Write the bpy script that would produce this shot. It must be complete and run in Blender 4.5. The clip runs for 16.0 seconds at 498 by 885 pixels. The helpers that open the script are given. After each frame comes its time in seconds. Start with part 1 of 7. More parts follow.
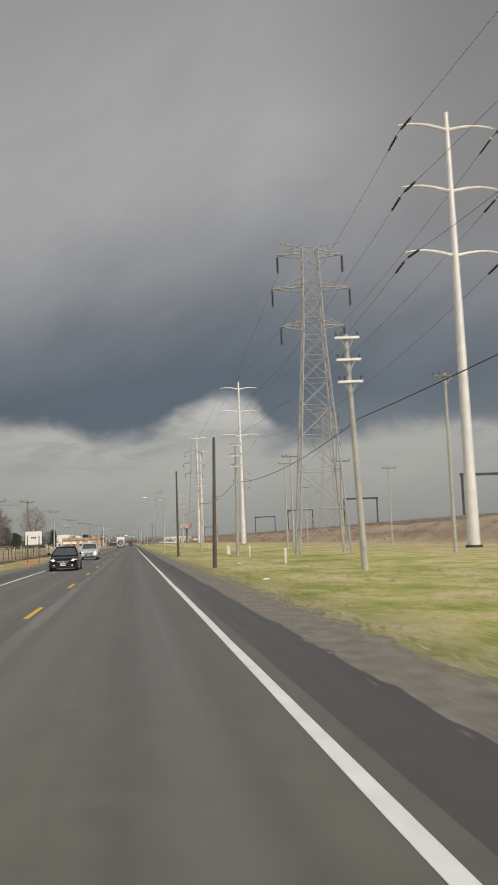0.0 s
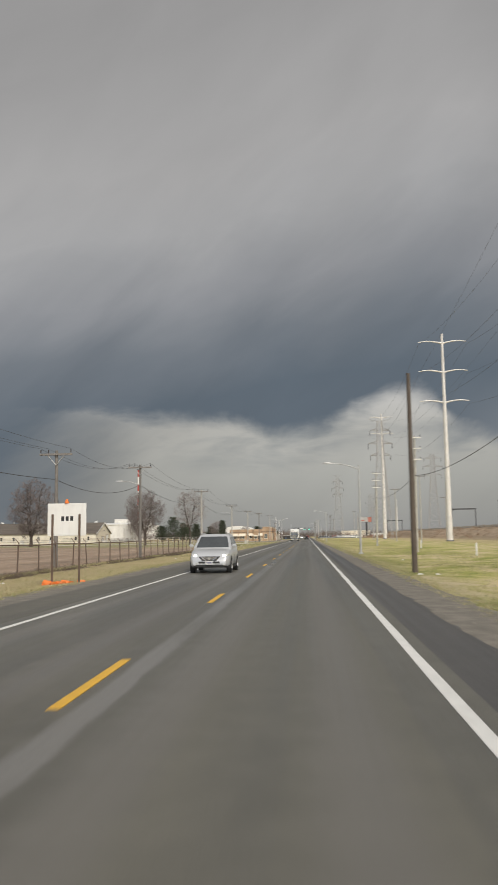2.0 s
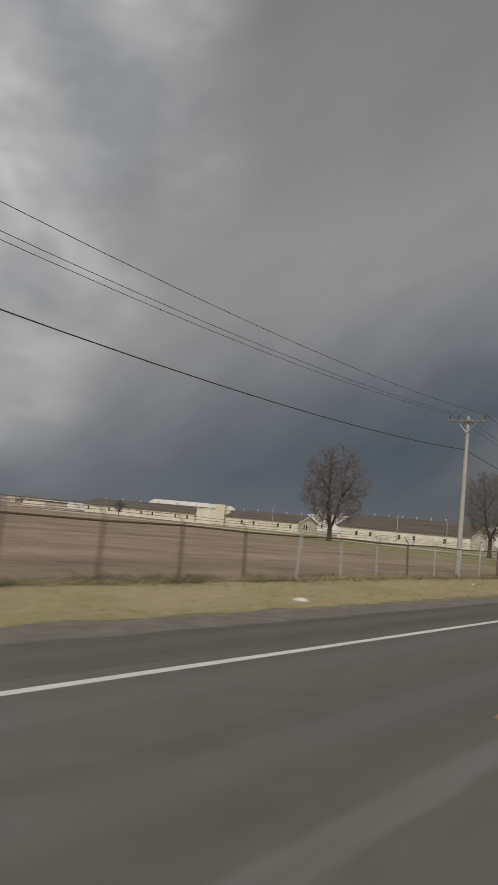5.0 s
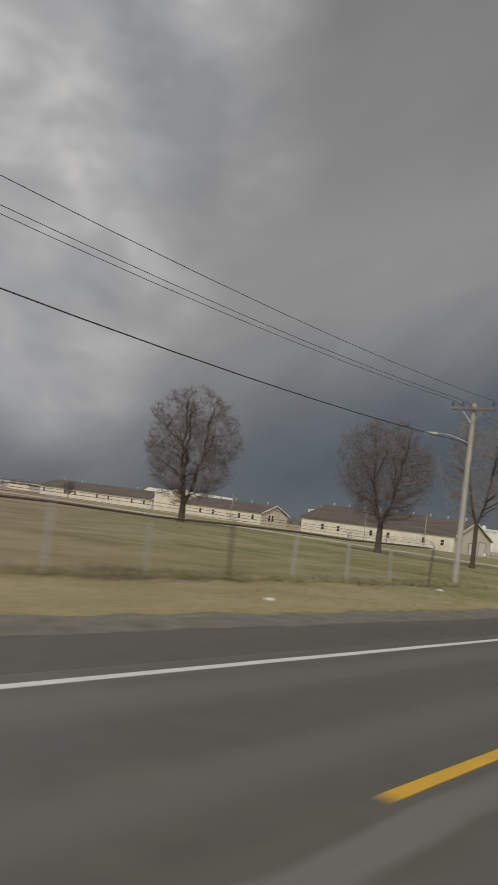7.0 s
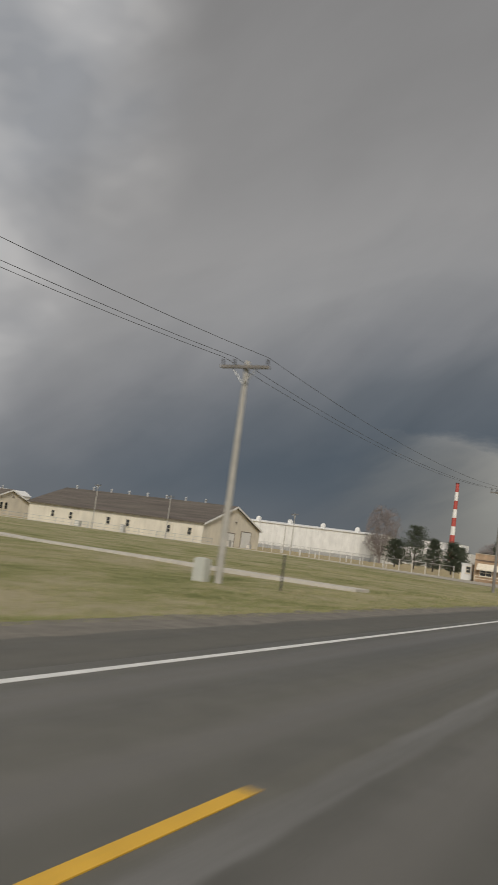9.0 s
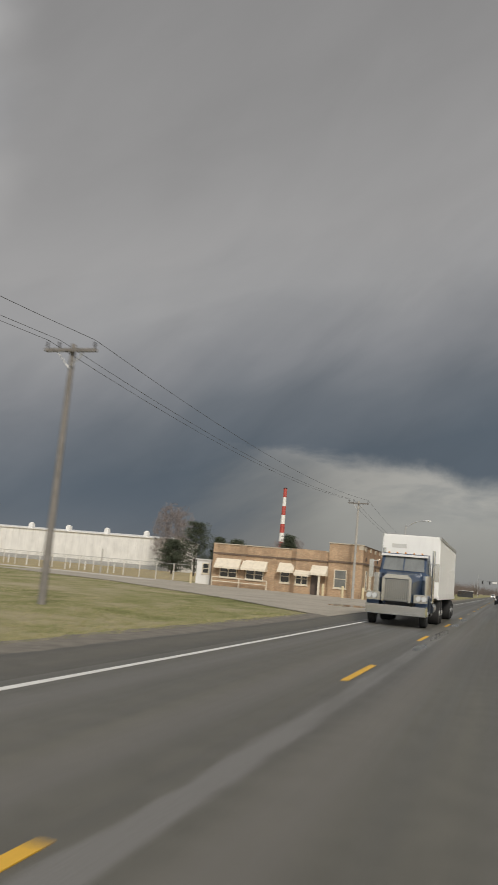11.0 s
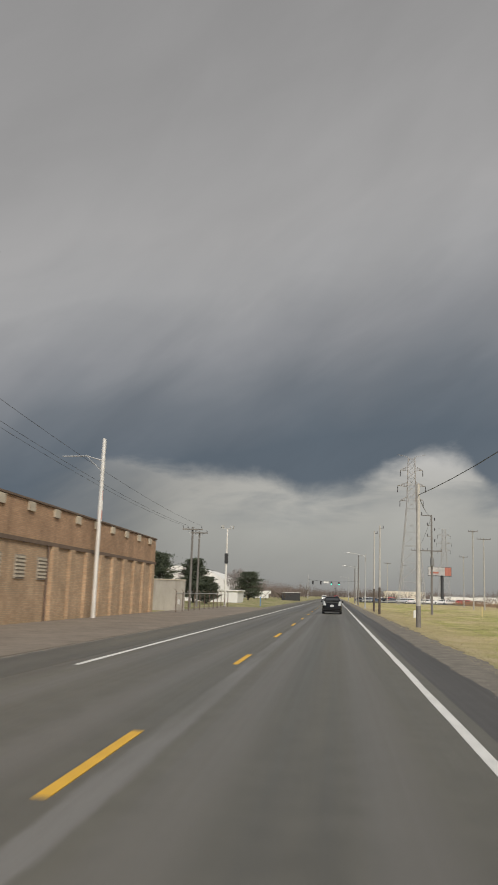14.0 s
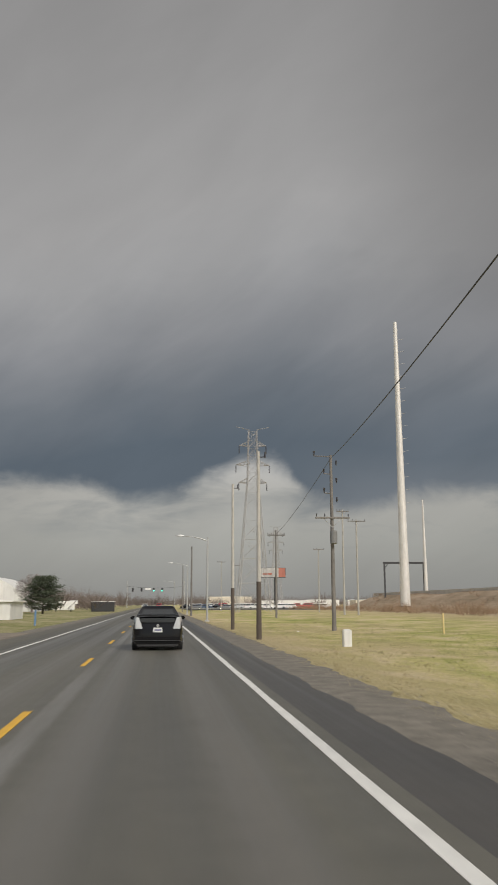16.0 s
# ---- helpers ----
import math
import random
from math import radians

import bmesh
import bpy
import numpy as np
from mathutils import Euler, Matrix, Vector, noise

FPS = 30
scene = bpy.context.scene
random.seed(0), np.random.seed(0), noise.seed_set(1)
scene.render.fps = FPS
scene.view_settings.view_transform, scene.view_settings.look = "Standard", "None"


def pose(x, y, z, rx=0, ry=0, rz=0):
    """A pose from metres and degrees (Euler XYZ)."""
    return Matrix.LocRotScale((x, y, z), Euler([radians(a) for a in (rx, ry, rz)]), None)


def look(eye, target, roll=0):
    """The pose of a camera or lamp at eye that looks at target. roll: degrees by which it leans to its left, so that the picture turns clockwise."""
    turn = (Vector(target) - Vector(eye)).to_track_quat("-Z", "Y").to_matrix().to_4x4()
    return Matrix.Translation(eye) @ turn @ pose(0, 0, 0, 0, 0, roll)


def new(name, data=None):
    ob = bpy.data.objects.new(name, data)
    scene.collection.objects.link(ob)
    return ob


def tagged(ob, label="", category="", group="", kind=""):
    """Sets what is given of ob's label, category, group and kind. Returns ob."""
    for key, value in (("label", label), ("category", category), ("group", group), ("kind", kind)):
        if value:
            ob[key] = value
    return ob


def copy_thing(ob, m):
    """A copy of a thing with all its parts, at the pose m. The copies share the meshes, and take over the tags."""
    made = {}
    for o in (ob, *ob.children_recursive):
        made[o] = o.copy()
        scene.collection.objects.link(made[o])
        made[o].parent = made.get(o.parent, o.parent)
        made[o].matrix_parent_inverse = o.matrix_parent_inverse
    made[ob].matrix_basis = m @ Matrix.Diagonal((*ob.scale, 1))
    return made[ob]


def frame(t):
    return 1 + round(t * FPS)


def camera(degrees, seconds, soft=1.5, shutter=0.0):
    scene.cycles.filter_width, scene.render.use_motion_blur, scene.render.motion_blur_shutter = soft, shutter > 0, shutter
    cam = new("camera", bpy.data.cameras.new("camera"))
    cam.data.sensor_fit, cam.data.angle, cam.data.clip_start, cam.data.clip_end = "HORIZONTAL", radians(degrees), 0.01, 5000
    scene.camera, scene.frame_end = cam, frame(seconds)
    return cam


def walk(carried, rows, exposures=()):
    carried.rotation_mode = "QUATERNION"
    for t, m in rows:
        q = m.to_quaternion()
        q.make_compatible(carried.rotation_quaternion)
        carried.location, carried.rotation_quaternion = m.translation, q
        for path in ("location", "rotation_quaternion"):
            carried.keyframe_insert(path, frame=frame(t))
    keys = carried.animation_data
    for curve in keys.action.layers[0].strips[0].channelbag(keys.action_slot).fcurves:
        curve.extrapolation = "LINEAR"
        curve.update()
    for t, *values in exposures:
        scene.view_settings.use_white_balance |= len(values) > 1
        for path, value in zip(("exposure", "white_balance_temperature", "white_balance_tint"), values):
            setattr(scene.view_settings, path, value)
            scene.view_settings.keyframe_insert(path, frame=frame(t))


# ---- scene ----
# ---------- camera ----------
cam = camera(33.58, 16.0, soft=1.4, shutter=0.3)
EYE = 1.54
# seconds, x, y, yaw to the left, pitch up, lean to the right
DRIVE = [
    (0, 0.03, 17.26, -8.29, 6.64, 2.03),
    (0.5, 0.03, 29.02, -6.10, 6.69, 1.83),
    (1, 0.05, 40.90, -3.58, 6.66, 1.80),
    (1.5, 0.08, 52.68, -0.47, 6.56, 1.46),
    (2, 0.11, 64.77, 3.93, 6.53, 0.82),
    (2.5, 0.11, 76.88, 8.93, 6.54, -0.17),
    (3, 0.11, 88.88, 14.00, 6.44, -1.19),
    (3.5, 0.09, 100.94, 19.21, 6.28, -2.27),
    (4, 0.09, 113.02, 24.84, 5.90, -3.30),
    (4.5, 0.07, 125.30, 29.78, 5.64, -4.26),
    (5, -0.01, 137.67, 34.10, 5.59, -5.56),
    (7.5, 0.03, 202.69, 37.99, 5.16, -7.78),
    (8, 0.07, 215.60, 34.57, 5.70, -7.79),
    (8.5, 0.07, 228.48, 31.35, 6.22, -7.83),
    (11, 0.10, 290.65, 17.71, 8.96, -5.12),
    (11.5, 0.05, 302.44, 15.77, 9.32, -4.54),
    (12, 0.07, 314.04, 13.81, 9.49, -3.79),
    (12.5, 0.09, 325.32, 11.86, 9.79, -3.12),
    (13, 0.06, 336.48, 9.92, 10.03, -2.79),
    (13.5, 0.01, 347.62, 8.20, 10.15, -2.46),
    (14, -0.10, 358.70, 6.22, 10.34, -2.03),
    (14.5, -0.21, 369.90, 3.69, 10.47, -1.50),
    (15, -0.28, 381.52, 0.78, 10.67, -1.07),
    (15.5, -0.33, 393.00, -2.50, 10.92, -0.66),
    (16, -0.39, 403.94, -6.27, 11.07, 0.15),
]


def view(x, y, yaw, pitch, lean):
    return pose(x, y, EYE, 0, 0, yaw) @ pose(0, 0, 0, 90 + pitch) @ pose(0, 0, 0, 0, 0, -lean)


walk(cam, [(r[0], view(*r[1:])) for r in DRIVE],
     exposures=[(0, 0.06), (2.5, 0.10), (3.5, 0.07), (4, -0.16), (4.5, -0.33), (5.2, -0.50), (7.3, -0.50), (8.0, -0.40), (8.7, -0.36), (11, -0.15), (12.5, -0.18), (13.2, 0.0), (14.5, 0.02), (16, -0.03)])

# ---------- sky and sun ----------
SUN_EL, SUN_AZ = 38, 152   # degrees; azimuth clockwise from the road's heading
sun = new("sun", bpy.data.lights.new("sun", "SUN"))
sun.data.energy, sun.data.angle, sun.data.color = 2.5, radians(14), (1.0, 0.93, 0.82)
sd = Vector((math.sin(radians(SUN_AZ)) * math.cos(radians(SUN_EL)), math.cos(radians(SUN_AZ)) * math.cos(radians(SUN_EL)), math.sin(radians(SUN_EL))))
sun.matrix_world = look(sd * 50, (0, 0, 0))


def lin(r, g, b):
    return tuple(((c / 255 + 0.055) / 1.055) ** 2.4 if c > 10 else c / 255 / 12.92 for c in (r, g, b)) + (1,)


class Nodes:
    """Short hand for node trees."""

    def __init__(self, tree):
        self.t = tree
        tree.nodes.clear()

    def n(self, kind, **props):
        node = self.t.nodes.new(kind)
        for k, v in props.items():
            if k == "operation":
                node.operation = v
            elif k == "blend_type":
                node.blend_type = v
            elif k == "data_type":
                node.data_type = v
        return node

    def link(self, a, b):
        if isinstance(a, (int, float)):
            b.default_value = a
        elif isinstance(a, tuple):
            b.default_value = a
        else:
            self.t.links.new(a, b)

    def math(self, op, a, b=0.0, c=None, clamp=False):
        m = self.n("ShaderNodeMath", operation=op)
        m.use_clamp = clamp
        self.link(a, m.inputs[0]), self.link(b, m.inputs[1])
        if c is not None:
            self.link(c, m.inputs[2])
        return m.outputs[0]

    def smooth(self, x, a, b):
        m = self.n("ShaderNodeMapRange")
        m.interpolation_type = "SMOOTHSTEP"
        self.link(x, m.inputs[0])
        m.inputs[1].default_value, m.inputs[2].default_value = a, b
        return m.outputs[0]

    def ramp(self, x, stops, ease="LINEAR"):
        r = self.n("ShaderNodeValToRGB")
        r.color_ramp.interpolation = ease
        e = r.color_ramp.elements
        while len(e) < len(stops):
            e.new(0.5)
        for el, (p, c) in zip(e, stops):
            el.position = p
            el.color = c if isinstance(c, tuple) else (c, c, c, 1)
        self.link(x, r.inputs[0])
        return r.outputs[0]

    def mix(self, f, a, b, blend="MIX"):
        m = self.n("ShaderNodeMix", data_type="RGBA", blend_type=blend)
        self.link(f, m.inputs[0]), self.link(a, m.inputs[6]), self.link(b, m.inputs[7])
        return m.outputs[2]

    def noise(self, vec, scale, detail=4.0, rough=0.55, dist=0.0):
        m = self.n("ShaderNodeTexNoise")
        if vec is not None:
            self.link(vec, m.inputs["Vector"])
        m.inputs["Scale"].default_value, m.inputs["Detail"].default_value = scale, detail
        m.inputs["Roughness"].default_value, m.inputs["Distortion"].default_value = rough, dist
        return m.outputs[0]

    def scaled(self, vec, s, loc=(0, 0, 0), rot=(0, 0, 0)):
        m = self.n("ShaderNodeMapping")
        self.link(vec, m.inputs[0])
        m.inputs["Scale"].default_value, m.inputs["Location"].default_value, m.inputs["Rotation"].default_value = s, loc, rot
        return m.outputs[0]

    def bump(self, h, strength, dist=0.02):
        b = self.n("ShaderNodeBump")
        b.inputs["Strength"].default_value, b.inputs["Distance"].default_value = strength, dist
        self.link(h, b.inputs["Height"])
        return b.outputs[0]


world = bpy.data.worlds.new("storm_sky")
scene.world = world
world.use_nodes = True
w = Nodes(world.node_tree)
tc = w.n("ShaderNodeTexCoord")
D = tc.outputs["Generated"]
sep = w.n("ShaderNodeSeparateXYZ")
w.link(D, sep.inputs[0])
elev = w.math("MULTIPLY", w.math("ARCSINE", sep.outputs[2]), 57.2958)
azim = w.math("MULTIPLY", w.math("ARCTAN2", sep.outputs[0], sep.outputs[1]), 57.2958)
# long streaks of cloud that climb to the right
slant = w.scaled(D, (1, 1, 1), (0, 0, 0), (0, 0.5, 0))
steep = w.scaled(D, (1, 1, 1), (0, 0, 0), (0, 0.85, 0))
soft_n = w.noise(w.scaled(slant, (2.0, 2.0, 6.5), (0.3, 0.1, 0)), 1.0, 4, 0.5, 0.3)
fine_n = w.noise(w.scaled(slant, (5.0, 5.0, 13.0), (3, 1, 0)), 1.0, 5, 0.55, 0.5)
brush_n = w.noise(w.scaled(steep, (3.2, 3.2, 15.0), (1.7, 2.3, 0.4)), 1.0, 3, 0.45, 0.3)
rag_n = w.noise(w.scaled(D, (11, 11, 19)), 1.0, 6, 0.6, 0.35)
big_n = w.noise(w.scaled(D, (2.6, 2.6, 4), (5.1, 2, 0)), 1.0, 3, 0.5)


def signed(x, amp):
    return w.math("MULTIPLY", w.math("SUBTRACT", x, 0.5), amp)


def by_azimuth(lo, hi, stops):
    """A value that runs over the compass; stops: (azimuth, value)."""
    return w.ramp(w.math("DIVIDE", w.math("SUBTRACT", azim, lo), hi - lo), [((a - lo) / (hi - lo), v) for a, v in stops], "EASE")


e1 = w.math("ADD", w.math("ADD", elev, signed(rag_n, 2.8)), signed(big_n, 2.0))
e_up = w.math("ADD", w.math("ADD", w.math("ADD", w.math("ADD", elev, signed(soft_n, 6.0)), signed(fine_n, 2.4)), w.math("MULTIPLY", signed(brush_n, 2.6), w.smooth(azim, 4.0, -12.0))), signed(big_n, 4.0))
# below the ragged base the far sky shows; above it hangs the shelf of cloud, whose top edge rises to the right
ahead_low = w.ramp(w.math("DIVIDE", elev, 12.0), [(0.0, lin(139, 139, 137)), (0.12, lin(147, 147, 143)), (0.35, lin(160, 160, 155)), (0.62, lin(170, 169, 164)), (0.80, lin(184, 183, 180)), (1.0, lin(190, 189, 187))])
ahead_low = w.mix(1.0, ahead_low, by_azimuth(-25.0, 25.0, [(-25, 0.55), (-15, 0.80), (-10, 0.98), (-4, 1.06), (6, 1.08), (12, 1.0), (25, 0.98)]), "MULTIPLY")
top_edge = w.math("MULTIPLY", by_azimuth(-60.0, 30.0, [(-60, 0.0), (-50, 0.03), (-43, 0.11), (-34, 0.22), (-26, 0.31), (-18, 0.40), (-8, 0.44), (0, 0.51), (8, 0.54), (20, 0.49), (30, 0.46)]), 30.0)
u = w.math("DIVIDE", w.math("SUBTRACT", e_up, top_edge), 10.0)
shelf = w.ramp(w.math("DIVIDE", w.math("ADD", u, 2.0), 5.0), [(0.0, lin(108, 116, 121)), (0.18, lin(93, 103, 113)), (0.32, lin(93, 103, 113)), (0.40, lin(112, 118, 125)), (0.47, lin(138, 140, 144)), (0.56, lin(160, 160, 161)), (0.64, lin(162, 161, 161)), (0.76, lin(151, 150, 150)), (1.0, lin(141, 140, 140))])
base_h = by_azimuth(-40.0, 22.0, [(-40, 0.68), (-22, 0.76), (-12, 0.78), (-7, 0.74), (-2, 0.67), (1, 0.68), (3.5, 0.80), (6, 0.91), (8.5, 0.89), (11, 0.68), (13, 0.60), (17, 0.70), (22, 0.72)])
edge = w.math("SUBTRACT", e1, w.math("MULTIPLY", base_h, 10.2))
no_strip = w.smooth(w.math("ADD", w.math("ADD", w.math("ADD", azim, w.math("MULTIPLY", elev, -0.7)), signed(big_n, 10.0)), signed(fine_n, 9.0)), -14.0, -28.0)
lift = w.math("ADD", 1.0, w.math("MULTIPLY", w.smooth(azim, -17.0, -32.0), 0.05))
shelf = w.mix(1.0, shelf, lift, "MULTIPLY")
# torn scud that hangs below the base
scud_n = w.noise(w.scaled(D, (7, 7, 26), (2.2, 0.7, 1.1)), 1.0, 5, 0.55, 0.4)
scud = w.math("MULTIPLY", w.ramp(scud_n, [(0.46, 0.0), (0.66, 0.7)]), w.smooth(edge, -4.0, -0.4))
ahead_low = w.mix(scud, ahead_low, lin(122, 128, 132))
shelf = w.mix(w.math("MULTIPLY", w.math("MULTIPLY", w.smooth(azim, 7.0, 15.0), w.smooth(elev, 12.0, 5.5)), 0.65), shelf, lin(124, 129, 134))
cloud = w.mix(w.math("MAXIMUM", w.smooth(edge, -0.6, 1.2), no_strip), ahead_low, shelf)
cloud = w.mix(w.math("MULTIPLY", w.math("MULTIPLY", no_strip, w.smooth(elev, 5.0, 0.0)), 0.6), cloud, lin(120, 124, 128))
# brighter, broken cloud to the far left
left_gain = w.smooth(w.math("SUBTRACT", w.math("ADD", azim, signed(soft_n, 15.0)), w.math("MULTIPLY", w.math("MINIMUM", w.math("MAXIMUM", w.math("SUBTRACT", elev, 9.0), 0.0), 15.0), 0.55)), -41.0, -54.0)
puff_n = w.noise(w.scaled(D, (6, 6, 9), (1.3, 4.2, 0.6)), 1.0, 3, 0.5, 0.15)
cloud = w.mix(w.math("MULTIPLY", w.math("MULTIPLY", left_gain, w.smooth(elev, -1.0, 8.0)), 0.80), cloud, w.ramp(puff_n, [(0.32, lin(170, 173, 178)), (0.52, lin(203, 203, 204)), (0.66, lin(240, 238, 236))]))
mott = w.mix(1.0, w.ramp(fine_n, [(0.25, 0.95), (0.75, 1.05)]), w.ramp(brush_n, [(0.25, 0.96), (0.75, 1.04)]), "MULTIPLY")
cloud = w.mix(1.0, cloud, mott, "MULTIPLY")
# the anvil overhead thickens to the far right
cloud = w.mix(w.math("MULTIPLY", w.math("MULTIPLY", w.smooth(azim, 9.0, 28.0), w.smooth(elev, 12.0, 24.0)), 0.65), cloud, lin(112, 111, 111))
# open sky behind the storm
sky = w.n("ShaderNodeTexSky")
sky.sky_type, sky.sun_disc = "NISHITA", False
sky.sun_elevation, sky.sun_rotation = radians(SUN_EL), radians(SUN_AZ)
sky_c = w.mix(1.0, sky.outputs[0], (0.1, 0.1, 0.1, 1), "MULTIPLY")
open_c = w.mix(0.55, sky_c, (0.66, 0.645, 0.62, 1))
back = w.math("ADD", w.smooth(elev, 48.0, 75.0), w.smooth(w.math("ABSOLUTE", azim), 75.0, 120.0), clamp=True)
col = w.mix(back, cloud, open_c)
bg = w.n("ShaderNodeBackground")
w.link(col, bg.inputs[0])
bg.inputs[1].default_value = 1.0
wo = w.n("ShaderNodeOutputWorld")
w.link(bg.outputs[0], wo.inputs[0])

# ---------- materials ----------
MATS = {}


def surface(name, build):
    if name in MATS:
        return MATS[name]
    m = bpy.data.materials.new(name)
    m.use_nodes = True
    k = Nodes(m.node_tree)
    out, p = k.n("ShaderNodeOutputMaterial"), k.n("ShaderNodeBsdfPrincipled")
    k.link(p.outputs[0], out.inputs[0])
    geo = k.n("ShaderNodeNewGeometry")
    build(k, p, geo.outputs["Position"])
    MATS[name] = m
    return m


def plain(name, rgb, rough=0.6, metal=0.0, grain=0.12, size=3.0, bump=0.1, coat=0.0, stain=0.0, spread=0.0, sheen=0.25, spec=0.5):
    """A painted or raw surface with two scales of variation."""
    def build(k, p, pos):
        oc = k.n("ShaderNodeTexCoord").outputs["Object"]
        a = k.noise(oc, size, 5)
        b = k.noise(k.scaled(oc, (1, 1, 0.35)), size * 7, 4)
        f = k.math("ADD", k.math("MULTIPLY", a, 0.6), k.math("MULTIPLY", b, 0.4))
        g = k.ramp(f, [(0.3, 1 - grain), (0.7, 1 + grain)])
        c = k.mix(1.0, (*rgb, 1), g, "MULTIPLY")
        if spread:
            rnd = k.n("ShaderNodeObjectInfo").outputs["Random"]
            c = k.mix(1.0, c, k.ramp(rnd, [(0, 1 - spread), (1, 1 + spread)]), "MULTIPLY")
        if stain:
            s = k.ramp(k.noise(k.scaled(oc, (2.2, 2.2, 0.25)), 1.3, 6, 0.6), [(0.5, 0.0), (0.72, stain)])
            c = k.mix(s, c, (rgb[0] * 0.42, rgb[1] * 0.38, rgb[2] * 0.33, 1))
        k.link(c, p.inputs["Base Color"])
        k.link(k.math("ADD", k.math("MULTIPLY", k.math("SUBTRACT", b, 0.5), sheen), rough), p.inputs["Roughness"])
        p.inputs["Metallic"].default_value = metal
        p.inputs["Specular IOR Level"].default_value = spec
        p.inputs["Coat Weight"].default_value = coat
        p.inputs["Coat Roughness"].default_value = 0.08
        if bump:
            k.link(k.bump(b, bump, 0.01), p.inputs["Normal"])
    return surface(name, build)


def asphalt_mat(name, base, warm, streak, rough, tracks=0.0, joint=None, relief=0.35, gloss=0.3):
    def build(k, p, pos):
        fine = k.noise(pos, 45, 3, 0.7)
        mid = k.noise(pos, 2.2, 5, 0.6)
        run = k.noise(k.scaled(pos, (1.3, 0.012, 1)), 1.0, 4, 0.55)
        patch = k.noise(k.scaled(pos, (0.35, 0.03, 1)), 1.0, 4, 0.5)
        f = k.math("ADD", k.math("ADD", k.math("MULTIPLY", fine, 0.30), k.math("MULTIPLY", mid, 0.25)), k.math("MULTIPLY", run, 0.45))
        g = k.ramp(f, [(0.34, base * (1 - streak)), (0.66, base * (1 + streak))])
        c = k.mix(1.0, g, warm, "MULTIPLY")
        c = k.mix(k.ramp(patch, [(0.48, 0.0), (0.62, 0.35)]), c, (base * 0.62, base * 0.61, base * 0.6, 1))
        sx = k.n("ShaderNodeSeparateXYZ")
        k.link(pos, sx.inputs[0])
        lane = k.math("PINGPONG", k.math("ADD", k.math("ADD", sx.outputs[0], 0.40), k.math("MULTIPLY", k.math("SUBTRACT", mid, 0.5), 0.25)), 1.72)
        track = k.math("MULTIPLY", k.smooth(lane, 0.35, 0.75), k.smooth(lane, 1.3, 0.9))
        c = k.mix(k.math("MULTIPLY", track, tracks), c, (base * 1.35, base * 1.27, base * 1.15, 1))
        if joint is not None:
            gap = k.math("ABSOLUTE", k.math("SUBTRACT", sx.outputs[0], joint))
            ragged = k.noise(k.scaled(pos, (4.0, 0.8, 1)), 1.0, 5, 0.6)
            worn = k.noise(k.scaled(pos, (1.0, 0.09, 1)), 1.0, 4, 0.6)
            f = k.smooth(k.math("ADD", gap, k.math("MULTIPLY", k.math("SUBTRACT", ragged, 0.5), 0.22)), 0.20, 0.10)
            f = k.math("MULTIPLY", f, k.ramp(worn, [(0.36, 0.15), (0.56, 0.9)]))
            c = k.mix(f, c, k.mix(1.0, k.ramp(fine, [(0.3, 0.15), (0.7, 0.25)]), (1.0, 0.965, 0.9, 1), "MULTIPLY"))
        k.link(c, p.inputs["Base Color"])
        k.link(k.ramp(run, [(0.3, rough - 0.12), (0.7, rough + 0.14)]), p.inputs["Roughness"])
        k.link(k.bump(fine, relief, 0.006), p.inputs["Normal"])
        p.inputs["Specular IOR Level"].default_value = gloss
    return surface(name, build)


